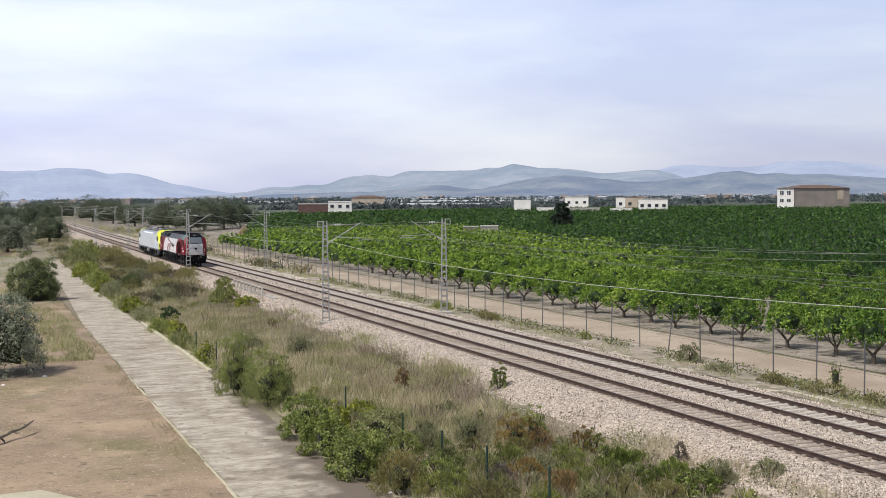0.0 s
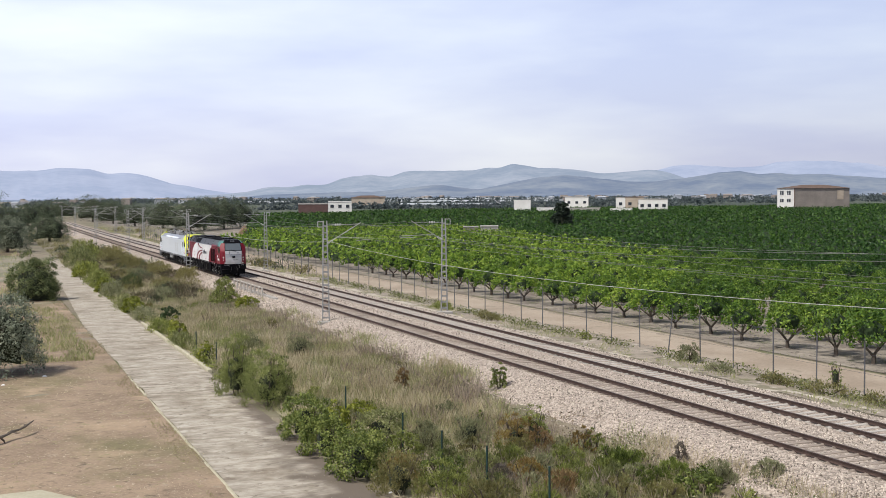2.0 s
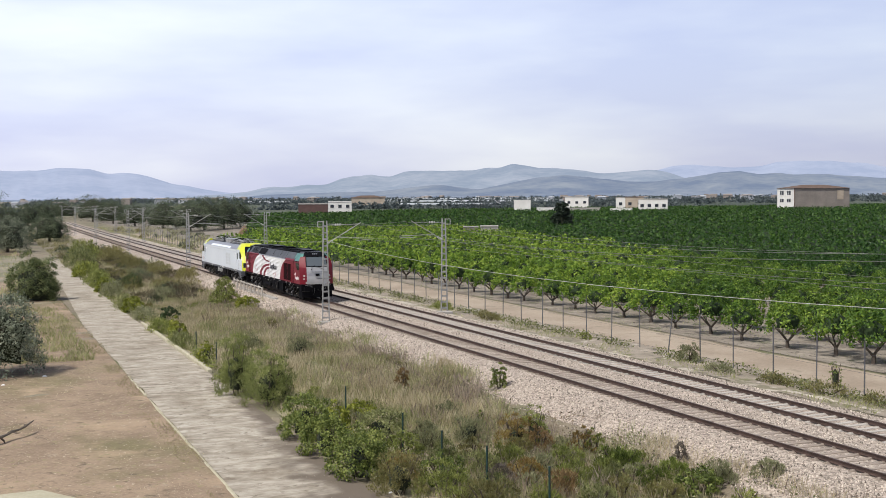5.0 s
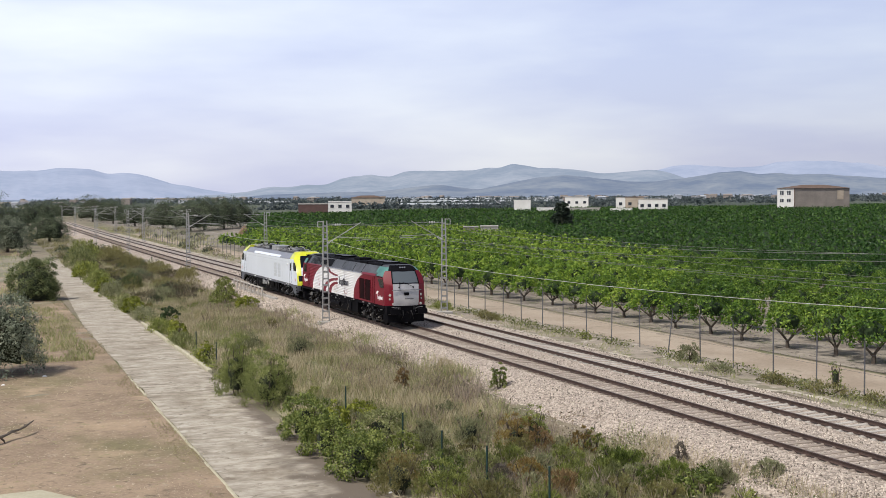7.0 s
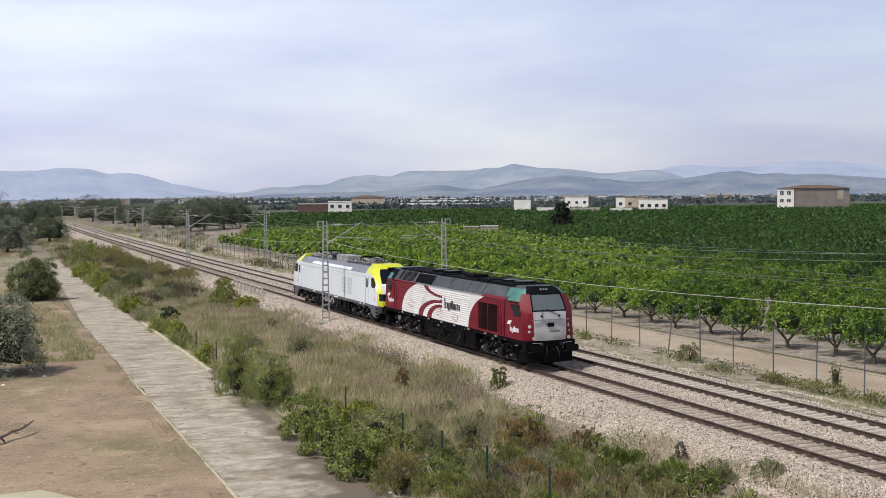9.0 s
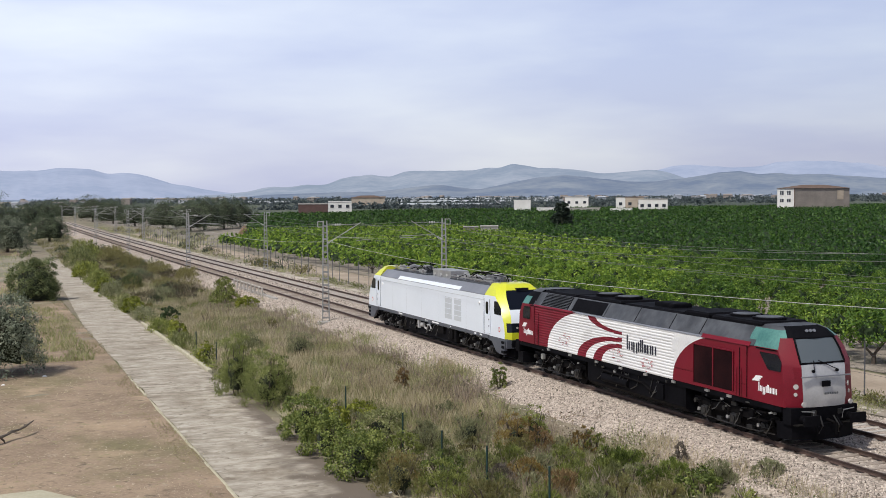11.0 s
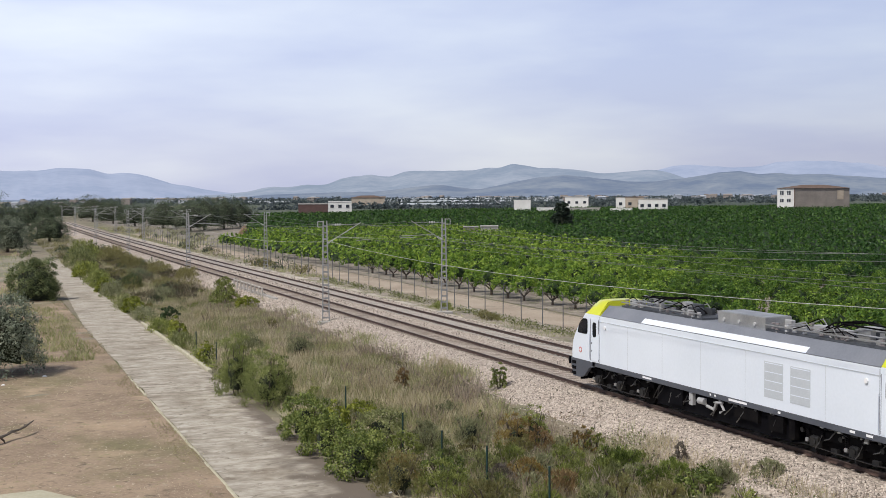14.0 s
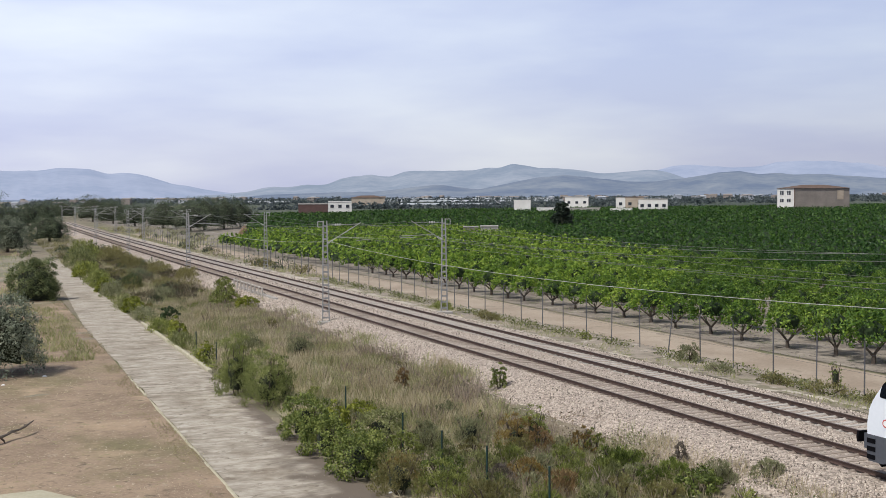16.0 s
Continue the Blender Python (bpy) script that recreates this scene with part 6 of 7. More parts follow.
# the feathery pair, the leafy hedge and the yellow-green tufts along the lane
shrub(11.95, 57.5, 1.0, 1.0, 3.25, M_PLUME, 3000, 0, PLUME, "plume", 46)
shrub(12.5, 58.6, 0.8, 0.8, 2.7, M_BUSH, 1400, 0, PLUME, "plume", 30)
shrub(12.75, 54.4, 1.2, 1.1, 2.8, M_PLUME, 3000, 0, PLUME, "plume", 46)
shrub(13.6, 55.4, 0.8, 0.8, 2.5, M_BUSHGREY, 1300, 0, PLUME, "plume", 30)
shrub(18.7, 70.9, 1.05, 1.0, 1.6, M_GREYLEAF, 1300, 0, "grey-green feathery bush in dry grass", "plume", 26)
shrub(12.4, 46.3, 1.2, 1.2, 1.9, M_SHADEBUSH, 2200, 0, LEAFY, "leafy", 44)
shrub(13.5, 45.9, 0.9, 0.9, 1.6, M_LEAFYELLOW, 1300, 0, YELLOW, "leafy", 30)
shrub(12.3, 42.9, 1.0, 1.2, 1.6, M_SHADEBUSH, 1900, 0, LEAFY, "leafy", 40)
shrub(12.4, 39.3, 1.1, 1.3, 1.75, M_SHADEBUSH, 2300, 0, LEAFY, "leafy", 46)
shrub(13.5, 40.9, 0.9, 0.9, 1.4, M_BUSH, 1200, 0, LEAFY, "leafy", 30)
shrub(12.9, 36.4, 1.0, 1.0, 1.6, M_RUSTGREEN, 1700, 0, RUSTY, "twiggy", 36)
shrub(13.7, 38.2, 0.7, 0.7, 1.2, M_RUST, 900, 0, RUSTY, "twiggy", 24)
shrub(15.1, 44.8, 0.95, 0.9, 1.35, M_BUSHGREY, 1300, 0, GREEN, "leafy", 30)
shrub(14.2, 49.3, 0.8, 0.8, 1.25, M_GREYLEAF, 1000, 0, GREY, "plume", 22)
shrub(15.5, 48.9, 0.8, 0.75, 1.1, M_LEAFYELLOW, 1100, 0, YELLOW, "leafy", 26)
shrub(14.2, 35.6, 0.8, 0.75, 1.1, M_BUSH, 1200, 0, GREEN, "twiggy", 28)
shrub(14.9, 33.6, 0.9, 0.8, 1.0, M_RUSTGREEN, 1200, 0, RUSTY, "twiggy", 28)
shrub(15.6, 34.8, 0.75, 0.7, 0.8, M_BUSHGREY, 900, 0, GREEN, "twiggy", 24)
shrub(12.8, 70.2, 0.6, 0.7, 1.4, M_LEAFYELLOW, 700, 0, YELLOW, "leafy", 18)
shrub(12.8, 63.0, 0.6, 0.9, 1.2, M_BUSH, 700, 0, GREEN, "leafy", 20)
shrub(13.3, 84.0, 0.7, 0.9, 1.6, M_LEAFYELLOW, 700, 0.12, YELLOW, "leafy", 18)
shrub(12.9, 103.8, 1.0, 1.2, 1.7, M_LEAFYELLOW, 800, 0.15, YELLOW, "leafy", 20)
shrub(14.5, 95.6, 0.9, 0.9, 1.3, M_DARKWEED, 420, 0.2, "dark green weed in dry grass", "leafy", 10)
shrub(13.0, 127.6, 1.1, 1.6, 1.7, M_LEAFYELLOW, 700, 0.2, YELLOW, "leafy", 18)
shrub(13.2, 155.0, 1.4, 2.4, 1.8, M_LEAFYELLOW, 700, 0.24, YELLOW, "leafy", 18)
shrub(21.1, 106.2, 1.4, 1.2, 1.6, M_BUSH, 1100, 0.13, FRESH, "leafy", 26)
shrub(22.2, 101.8, 1.05, 1.0, 1.3, M_LEAFYELLOW, 700, 0.14, YELLOW, "leafy", 18)
# single shrubs in the dry grass towards the ballast
shrub(20.1, 56.1, 0.42, 0.42, 1.25, M_ORANGE, 800, 0.1, RUSTY, "twiggy", 10)
shrub(23.6, 51.9, 0.46, 0.46, 1.25, M_SHADEBUSH, 1300, 0.075, FRESH, "twiggy", 22)
shrub(19.5, 41.3, 0.65, 0.65, 1.3, M_RUST, 1300, 0, RUSTY, "twiggy", 26)
shrub(20.2, 41.2, 0.5, 0.5, 1.55, M_BUSH, 900, 0, FRESH, "twiggy", 20)
shrub(20.0, 40.4, 0.5, 0.5, 0.95, M_ORANGE, 700, 0, RUSTY, "twiggy", 18)
shrub(21.2, 39.2, 0.44, 0.44, 0.97, M_RUST, 600, 0, RUSTY, "twiggy", 16)
shrub(21.6, 39.0, 0.34, 0.34, 0.9, M_BUSH, 420, 0, FRESH, "twiggy", 12)
shrub(19.6, 37.5, 0.6, 0.6, 0.84, M_BUSH, 900, 0, FRESH, "twiggy", 22)
shrub(21.0, 36.0, 0.75, 0.7, 0.92, M_BRIGHT, 1300, 0.16, FRESH, "plume", 28)
shrub(20.2, 35.6, 0.5, 0.5, 0.7, M_BUSH, 600, 0, FRESH, "plume", 16)
shrub(20.8, 33.6, 0.55, 0.5, 0.78, M_SHADEBUSH, 800, 0, GREEN, "twiggy", 20)
shrub(23.1, 35.4, 0.24, 0.24, 0.68, M_DEADBUSH, 240, 0.16, "grey-brown dead weed on the ballast edge", "plume", 6)
shrub(21.7, 32.2, 0.7, 0.6, 0.82, M_SHADEBUSH, 1000, 0, GREEN, "leafy", 24)
shrub(23.9, 31.5, 0.52, 0.45, 0.65, M_GREYLEAF, 600, 0, GREY, "twiggy", 16)
shrub(17.7, 34.2, 0.57, 0.5, 0.84, M_ORANGE, 800, 0, RUSTY, "plume", 20)
shrub(18.1, 42.7, 0.66, 0.6, 1.2, M_GREYLEAF, 800, 0, GREY, "plume", 20)
shrub(20.2, 46.4, 0.24, 0.24, 0.6, M_BRIGHT, 220, 0, FRESH, "twiggy", 6)
shrub(16.2, 42.4, 0.55, 0.5, 0.85, M_GREYLEAF, 600, 0, GREY, "plume", 16)
shrub(19.5, 48.4, 0.75, 0.6, 0.72, M_GREYLEAF, 700, 0, GREY, "plume", 18)
shrub(16.6, 37.9, 0.6, 0.6, 0.9, M_BUSHGREY, 700, 0, GREEN, "plume", 18)
shrub(17.0, 40.0, 0.5, 0.5, 0.8, M_RUSTGREEN, 600, 0, RUSTY, "twiggy", 16)
shrub(18.3, 36.9, 0.55, 0.5, 0.75, M_GREYLEAF, 600, 0, GREY, "plume", 16)
shrub(16.3, 36.0, 0.5, 0.5, 0.8, M_DEADBUSH, 500, 0, "grey-brown dead weed in dry grass", "plume", 14)
shrub(16.6, 33.0, 0.6, 0.5, 0.7, M_BUSH, 700, 0, GREEN, "plume", 18)
shrub(19.2, 33.0, 0.5, 0.5, 0.7, M_RUSTGREEN, 600, 0, RUSTY, "twiggy", 16)
for x, y, r, h, mat, lab, habit in ((14.9, 41.6, 0.7, 1.0, M_BUSH, GREEN, "leafy"), (15.8, 39.4, 0.6, 0.9, M_BUSHGREY, GREEN, "plume"), (14.7, 37.0, 0.7, 1.1, M_SHADEBUSH, LEAFY, "leafy"), (17.9, 38.6, 0.6, 0.8, M_BUSH, FRESH, "plume"),
                                    (18.9, 39.8, 0.5, 0.8, M_RUSTGREEN, RUSTY, "twiggy"), (17.4, 36.2, 0.6, 0.85, M_RUST, RUSTY, "twiggy"), (18.6, 35.0, 0.6, 0.8, M_BUSH, FRESH, "plume"), (19.8, 34.4, 0.5, 0.75, M_BUSHGREY, GREY, "plume"),
                                    (22.0, 34.2, 0.5, 0.7, M_BRIGHT, FRESH, "plume"), (18.0, 32.2, 0.6, 0.8, M_BUSHGREY, GREEN, "twiggy"), (20.2, 31.8, 0.6, 0.7, M_RUSTGREEN, RUSTY, "twiggy"), (16.9, 44.2, 0.5, 0.75, M_GREYLEAF, GREY, "plume"), (22.8, 32.6, 0.5, 0.65, M_GREYLEAF, GREY, "plume")):
    shrub(x, y, r, r, h, mat, 850, 0, lab, habit, 18)
# further along the lane and in the grass
shrub(16.4, 75.0, 1.0, 1.3, 1.0, M_GREYLEAF, 700, 0.15, GREY)
shrub(12.9, 79.0, 0.7, 2.2, 0.85, M_BUSHGREY, 900, 0.15, GREY)
shrub(12.8, 88.0, 0.8, 2.4, 0.95, M_BUSH, 900, 0.16, FRESH)
shrub(12.8, 98.0, 0.8, 2.6, 1.0, M_GREYLEAF, 900, 0.17, GREY)
shrub(12.7, 108.0, 0.9, 3.0, 1.2, M_BUSHGREY, 900, 0.19, GREY)
shrub(12.9, 122.0, 1.0, 4.0, 1.5, M_GREYLEAF, 1000, 0.22, GREY)
shrub(13.2, 138.0, 1.1, 4.5, 1.7, M_BUSH, 1000, 0.24, FRESH)
shrub(13.6, 156.0, 1.6, 5.0, 2.1, M_BUSH, 1000, 0.28, FRESH)
shrub(14.5, 178.0, 2.0, 6.0, 3.0, M_BUSHGREY, 1100, 0.32, GREY)
shrub(17.0, 200.0, 2.6, 6.0, 3.2, M_BUSH, 1000, 0.34, FRESH)
shrub(16.2, 133.0, 1.4, 2.0, 1.6, M_PINE, 700, 0.22, "dark green weed in dry grass")
shrub(17.4, 116.0, 1.2, 2.0, 1.2, M_GREYLEAF, 700, 0.2, GREY)
shrub(20.5, 168.0, 1.6, 5.0, 1.6, M_RUSTGREEN, 900, 0.26, RUSTY)
shrub(22.0, 152.0, 1.5, 4.0, 1.6, M_RUSTGREEN, 900, 0.24, RUSTY)
shrub(23.4, 140.0, 1.3, 3.0, 1.3, M_RUSTGREEN, 800, 0.22, RUSTY)
shrub(20.0, 185.0, 2.0, 6.0, 1.9, M_RUSTGREEN, 900, 0.28, RUSTY)
shrub(21.6, 200.0, 1.8, 7.0, 1.7, M_RUSTGREEN, 800, 0.3, RUSTY)
shrub(19.0, 148.0, 1.3, 3.0, 1.3, M_GREYLEAF, 700, 0.22, GREY)
shrub(23.0, 116.0, 0.9, 1.6, 1.8, M_BUSH, 900, 0.18, FRESH)
rng = np.random.default_rng(61)
for k in range(60):
    y = float(112 + 130 * rng.uniform() ** 1.1)
    x = float(rng.uniform(14.0, 22.6))
    mat, lab = ((M_SCRUB, "dark brownish scrub beside the line"), (M_DARKTREE, "dark green scrub beside the line"), (M_RUSTGREEN, RUSTY), (M_SCRUB, "dark brownish scrub beside the line"))[k % 4]
    r = float(rng.uniform(0.9, 1.9))
    bush("shrub", lab, "shrub", x, y, r, r * 1.3, r * float(rng.uniform(0.6, 0.85)), mat, 700, 0.2, 2200 + 3 * k, clumps=14)
# along the far fence
shrub(37.4, 56.6, 0.7, 0.9, 1.1, M_GREYLEAF, 600, 0.13, GREY)
shrub(36.8, 48.0, 0.5, 1.4, 0.45, M_RUSTGREEN, 400, 0.12, FRESH)
shrub(37.0, 44.5, 0.5, 1.6, 0.5, M_RUSTGREEN, 450, 0.12, FRESH)
shrub(37.2, 40.8, 0.5, 1.4, 0.45, M_RUSTGREEN, 400, 0.12, FRESH)
shrub(36.6, 52.4, 0.5, 1.3, 0.4, M_GREYLEAF, 400, 0.12, FRESH)
shrub(37.0, 68.0, 0.4, 0.8, 0.5, M_BUSH, 250, 0.12, FRESH)
shrub(36.4, 82.0, 0.5, 2.2, 0.5, M_RUSTGREEN, 500, 0.14, GREY)
shrub(36.6, 92.0, 0.5, 2.0, 0.5, M_BUSH, 450, 0.15, GREY)
shrub(38.6, 45.8, 0.35, 0.4, 1.5, M_BRIGHT, 70, 0.12, "thin fresh green sapling by the fence")
rng = np.random.default_rng(77)
for k in range(46):
    y = float(30 + 110 * rng.uniform() ** 1.5)
    x = float(rng.uniform(14.0, 22.5))
    mat, lab = ((M_GREYLEAF, GREY), (M_BUSH, FRESH), (M_RUSTGREEN, RUSTY), (M_GREYLEAF, GREY))[k % 4]
    s = float(rng.uniform(0.3, 0.62))
    bush("shrub", lab, "shrub", x, y, s, s, s * 1.1, mat, 420, 0.10 + y * 0.0007, 900 + 3 * k, clumps=12)

for k in range(60):
    y = float(rng.uniform(140, 360))
    x = float(rng.uniform(36.5, 39.5 if y < 235 else 56)) + bend(y)
    s = float(rng.uniform(0.6, 1.7))
    bush("shrub", "dull grey-brown scrub beside the far fence", "shrub", x, y, s, s, s * 0.95, (M_GREYLEAF, M_RUSTGREEN, M_DARKTREE)[k % 3], 170, 0.26, 1500 + 3 * k, clumps=8)
# trees left of the lane
tall_tree("olive_tree", "grey-green olive tree beside the bare earth", 0.9, 70.2, 3.0, 4.5, M_OLIVE, 5200, 0.15, 501, 0.2, 0.06)
tall_tree("pine_bush", "rounded dark green young pine beside the lane", 5.6, 121.0, 2.6, 4.4, M_PINE, 5200, 0.17, 502, 0.16, -0.13)
def grove_tree(x, y, r, h, mat, lab):
    tall_tree("tree", lab, x, y, r, h, mat, 3600 if 150 < y < 300 else 1900 if y > 150 else 900, 0.23 if 200 < y < 300 else 0.34 if y > 200 else 0.2, int(500 + y + 3 * x), 0.3, 0.03)


grove_tree(0.8, 224, 4.6, 6.6, M_OLIVE, "broad grey olive tree beside bare earth")
grove_tree(6.3, 236, 4.4, 6.2, M_OLIVE, "broad grey olive tree beside bare earth")
grove_tree(3.0, 262, 7.5, 10.5, M_DARKTREE, "dark evergreen tree beyond the tracks")
grove_tree(8.0, 275, 5.2, 8.6, M_DARKTREE, "dark evergreen tree beyond the tracks")
grove_tree(17.0, 290, 5.0, 6.5, M_DARKTREE, "dark evergreen tree beyond the tracks")
grove_tree(-2.0, 245, 6.0, 8.5, M_DARKTREE, "dark evergreen tree beyond the tracks")
grove_tree(0.5, 96.0, 1.2, 1.5, M_OLIVE, "small grey-green olive shoot on earth")
grove_tree(60, 352, 7.0, 9.0, M_DARKTREE, "dark evergreen tree beyond the tracks")
grove_tree(66, 362, 7.5, 10.5, M_DARKTREE, "dark evergreen tree beyond the tracks")
grove_tree(74, 372, 7.0, 10.0, M_DARKTREE, "dark evergreen tree beyond the tracks")
grove_tree(58, 390, 7.5, 9.5, M_DARKTREE, "dark evergreen tree beyond the tracks")
grove_tree(82, 385, 6.0, 8.5, M_DARKTREE, "dark evergreen tree beyond the tracks")
grove_tree(54, 430, 7.0, 8.0, M_DARKTREE, "dark evergreen tree beyond the tracks")
grove_tree(52, 480, 8.0, 9.0, M_DARKTREE, "dark evergreen tree beyond the tracks")
grove_tree(48, 520, 9.0, 11.0, M_DARKTREE, "dark evergreen tree beyond the tracks")
grove_tree(60, 560, 9.0, 9.0, M_DARKTREE, "dark evergreen tree beyond the tracks")
grove_tree(30, 560, 9.0, 8.0, M_DARKTREE, "dark evergreen tree beyond the tracks")
grove_tree(20, 470, 7.0, 8.0, M_DARKTREE, "dark evergreen tree beyond the tracks")
grove_tree(42, 620, 10.0, 9.0, M_DARKTREE, "dark evergreen tree beyond the tracks")
tall_tree("cypress", "dark pointed cypress in the orchard", 138.4, 266.1, 2.6, 7.8, M_CYPRESS, 2600, 0.55, 640, 0.3, 0.05)


# ---- distance ----
def block_house(name, label, x, y, z, w, d, h, turn, wall, roof, rows, cols, parapet=0.35, hip=0.0, end_wall=None):
    """House on its near corner; long side faces the viewer; windows row by row."""
    t = thing(name, label, "house", (x, y, z), turn, "houses across the plain")
    Geo().box(0, w, 0, d, -3.0, h).make("wall", wall, t)
    if end_wall:
        Geo().box(-0.06, 0.0, -0.02, d, -3.0, h).make("end_wall", end_wall, t, "white rendered end wall")
    if hip:
        Geo().loft([[(-0.5, -0.5, h), (w + 0.5, -0.5, h), (w + 0.5, d + 0.5, h), (-0.5, d + 0.5, h)], [(w * 0.3, d * 0.45, h + hip), (w * 0.7, d * 0.45, h + hip), (w * 0.7, d * 0.55, h + hip), (w * 0.3, d * 0.55, h + hip)]]).make("roof", roof, t, "low hipped tile roof")
    else:
        Geo().box(-0.12, w + 0.12, -0.12, d + 0.12, h, h + parapet, 0.05).make("roof", roof, t)
    for r in range(rows):
        for c in range(cols):
            zz, xx = 1.0 + r * 3.1, w * (c + 0.5) / cols
            win = Geo().box(xx - 0.75, xx + 0.75, -0.05, 0.0, zz, zz + 1.3).make("window", M_PANE, t, "dark window")
            Geo().box(xx - 0.9, xx + 0.9, -0.14, 0.0, zz - 0.12, zz - 0.01).make("sill", M_CONC, win)
    return t


M_WALLW = material("white_render", (0.62, 0.61, 0.58), (0.74, 0.73, 0.70), 0.9, 0.3, 3)
M_WALLT = material("tan_render", (0.34, 0.28, 0.22), (0.48, 0.41, 0.33), 0.9, 0.25, 3)
M_GREYBROWN = material("grey_brown_wall", (0.19, 0.168, 0.15), (0.27, 0.24, 0.215), 0.95, 0.25, 2)
M_TILE = material("brown_roof_tile", (0.09, 0.06, 0.045), (0.15, 0.10, 0.075), 0.9, 0.6, 5)
M_BARNRED = material("dark_red_barn", (0.085, 0.05, 0.045), (0.12, 0.07, 0.062), 0.8, 0.5, 4)
# distant walls carry haze in their base colours, the white one bluish
M_FARWHITE = plain("hazed_white_wall", (0.36, 0.38, 0.42), 0.9)
M_FARTAN = plain("hazed_tan_wall", (0.25, 0.22, 0.20), 0.9)
M_PANE = plain("dark_far_pane", (0.03, 0.035, 0.045), 0.2)
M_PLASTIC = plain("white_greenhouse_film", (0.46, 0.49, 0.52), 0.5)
# lightened towards blue-grey: the air's haze is put into the leaf colour
M_FARWOOD = leaf_material("hazed_tree_leaf", (0.055, 0.072, 0.08), (0.085, 0.107, 0.11), (0.13, 0.152, 0.148), 0.3, 0.02)

big = block_house("big_house", "two-storey house with white end wall and grey-brown long side", 346.7, 439.8, 2.4, 27, 17, 9.7, -11.5, M_GREYBROWN, M_TILE, 0, 0, hip=1.6, end_wall=M_WALLW)
for r in range(2):
    for c in range(2):
        yy, zz = 3.5 + c * 7.0, 3.4 + r * 3.3
        win = Geo().box(-0.16, -0.065, yy, yy + 3.4, zz, zz + 1.5 + 0.4 * r).make("window", M_PANE, big, "dark window")
        Geo().box(-0.2, -0.164, yy + 1.6, yy + 1.8, zz, zz + 1.5 + 0.4 * r).make("mullion", M_WALLW, win)
Geo().box(21, 24, -0.08, 0.0, 4.5, 8.8).make("rendered_patch", M_WALLT, big)
Geo().box(-0.1, 0.15, -0.12, 0.1, -3, 9.7).make("corner_strip", M_TILE, big)
block_house("cube_house", "small white flat-roofed house", 221.2, 470.6, 3.6, 7.2, 6, 3.6, -24, M_WALLW, M_WALLW, 0, 0)
block_house("flat_house", "long white flat-roofed house", 296.7, 567.1, 4.2, 12.5, 8, 4.4, -28, M_WALLW, M_CONC, 1, 3)
block_house("tan_house", "tan two-part house with flat roof", 284.0, 482.5, 3.8, 8.6, 7, 4.6, -30, M_WALLT, M_TILE, 1, 2)
block_house("white_annex", "white side house with shaded windows", 280.3, 484.8, 3.8, 4.4, 6, 4.4, -30, M_WALLW, M_CONC, 1, 1)
block_house("low_white_house", "white one-storey house with dark windows", 268.6, 445.2, 3.2, 12.4, 8, 4.2, -31, M_WALLW, M_CONC, 1, 4)
block_house("garden_wall", "low white boundary wall in the orchard", 223.0, 452.0, 2.2, 14, 0.5, 2.2, -22, M_WALLW, M_WALLW, 0, 0, 0.1)
block_house("garden_wall", "low grey boundary wall in the orchard", 236.0, 447.0, 1.9, 13, 0.5, 2.2, -25, M_CONC, M_CONC, 0, 0, 0.1)
block_house("garden_wall", "low white boundary wall in the orchard", 246.0, 430.0, 1.9, 9, 0.5, 1.9, -28, M_WALLW, M_WALLW, 0, 0, 0.1)
block_house("pump_shed", "low grey shed with pale flat roof among citrus", 104.0, 238.5, -0.4, 3.8, 3.2, 2.7, -22, M_CONC, M_CONC, 0, 0, 0.2)
block_house("lean_to", "open lean-to roof beside the shed", 100.6, 240.2, -0.4, 3.2, 2.6, 2.6, -22, M_GREYBROWN, M_CONC, 0, 0, 0.15)
block_house("barn", "dark red barn with pale roof edge", 132.7, 502.8, 3.4, 12.8, 9, 2.7, -15, M_BARNRED, M_CONC, 0, 0, 0.5)
block_house("white_farmhouse", "white farmhouse joined to the barn", 145.2, 499.4, 3.6, 10.2, 8, 3.4, -16, M_WALLW, M_WALLW, 1, 3)
block_house("packing_shed", "long dull red shed with chimney", 268.1, 859.1, 4.2, 25, 12, 5.0, -18, M_WALLT, M_TILE, 0, 0, hip=1.6)
hay = thing("straw_hut", "brown conical heap of cut branches", "heap", (65.0, 300.0, -0.85))
rng = np.random.default_rng(9)
Geo().loft([[(r * math.cos(a) * rng.uniform(0.85, 1.15), r * math.sin(a) * rng.uniform(0.85, 1.15), z) for a in [2 * math.pi * k / 14 for k in range(14)]] for r, z in ((1.7, -0.1), (1.45, 0.9), (0.9, 1.9), (0.25, 2.7))]).make("heap", M_STRAWHEAP, hay)


def greenhouses():
    first = None
    for x, y, w, h in ((300, 850, 80, 1.4), (430, 1290, 95, 1.9), (516, 1256, 88, 2.0), (596, 1222, 60, 1.9), (640, 1080, 50, 2.2), (262, 1250, 58, 2.6), (560, 1720, 150, 3.4), (705, 1660, 120, 3.6), (900, 1500, 60, 2.6)):
        t = thing("greenhouse", "long white plastic greenhouse far off", "greenhouse", (x, y, ground_at(x, y) + 0.6), -22, "greenhouses on the plain")
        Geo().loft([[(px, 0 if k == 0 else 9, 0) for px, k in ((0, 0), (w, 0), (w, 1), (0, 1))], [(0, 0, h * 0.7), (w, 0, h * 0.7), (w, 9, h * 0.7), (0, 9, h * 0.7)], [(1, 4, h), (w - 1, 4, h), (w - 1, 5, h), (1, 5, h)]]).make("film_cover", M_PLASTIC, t)


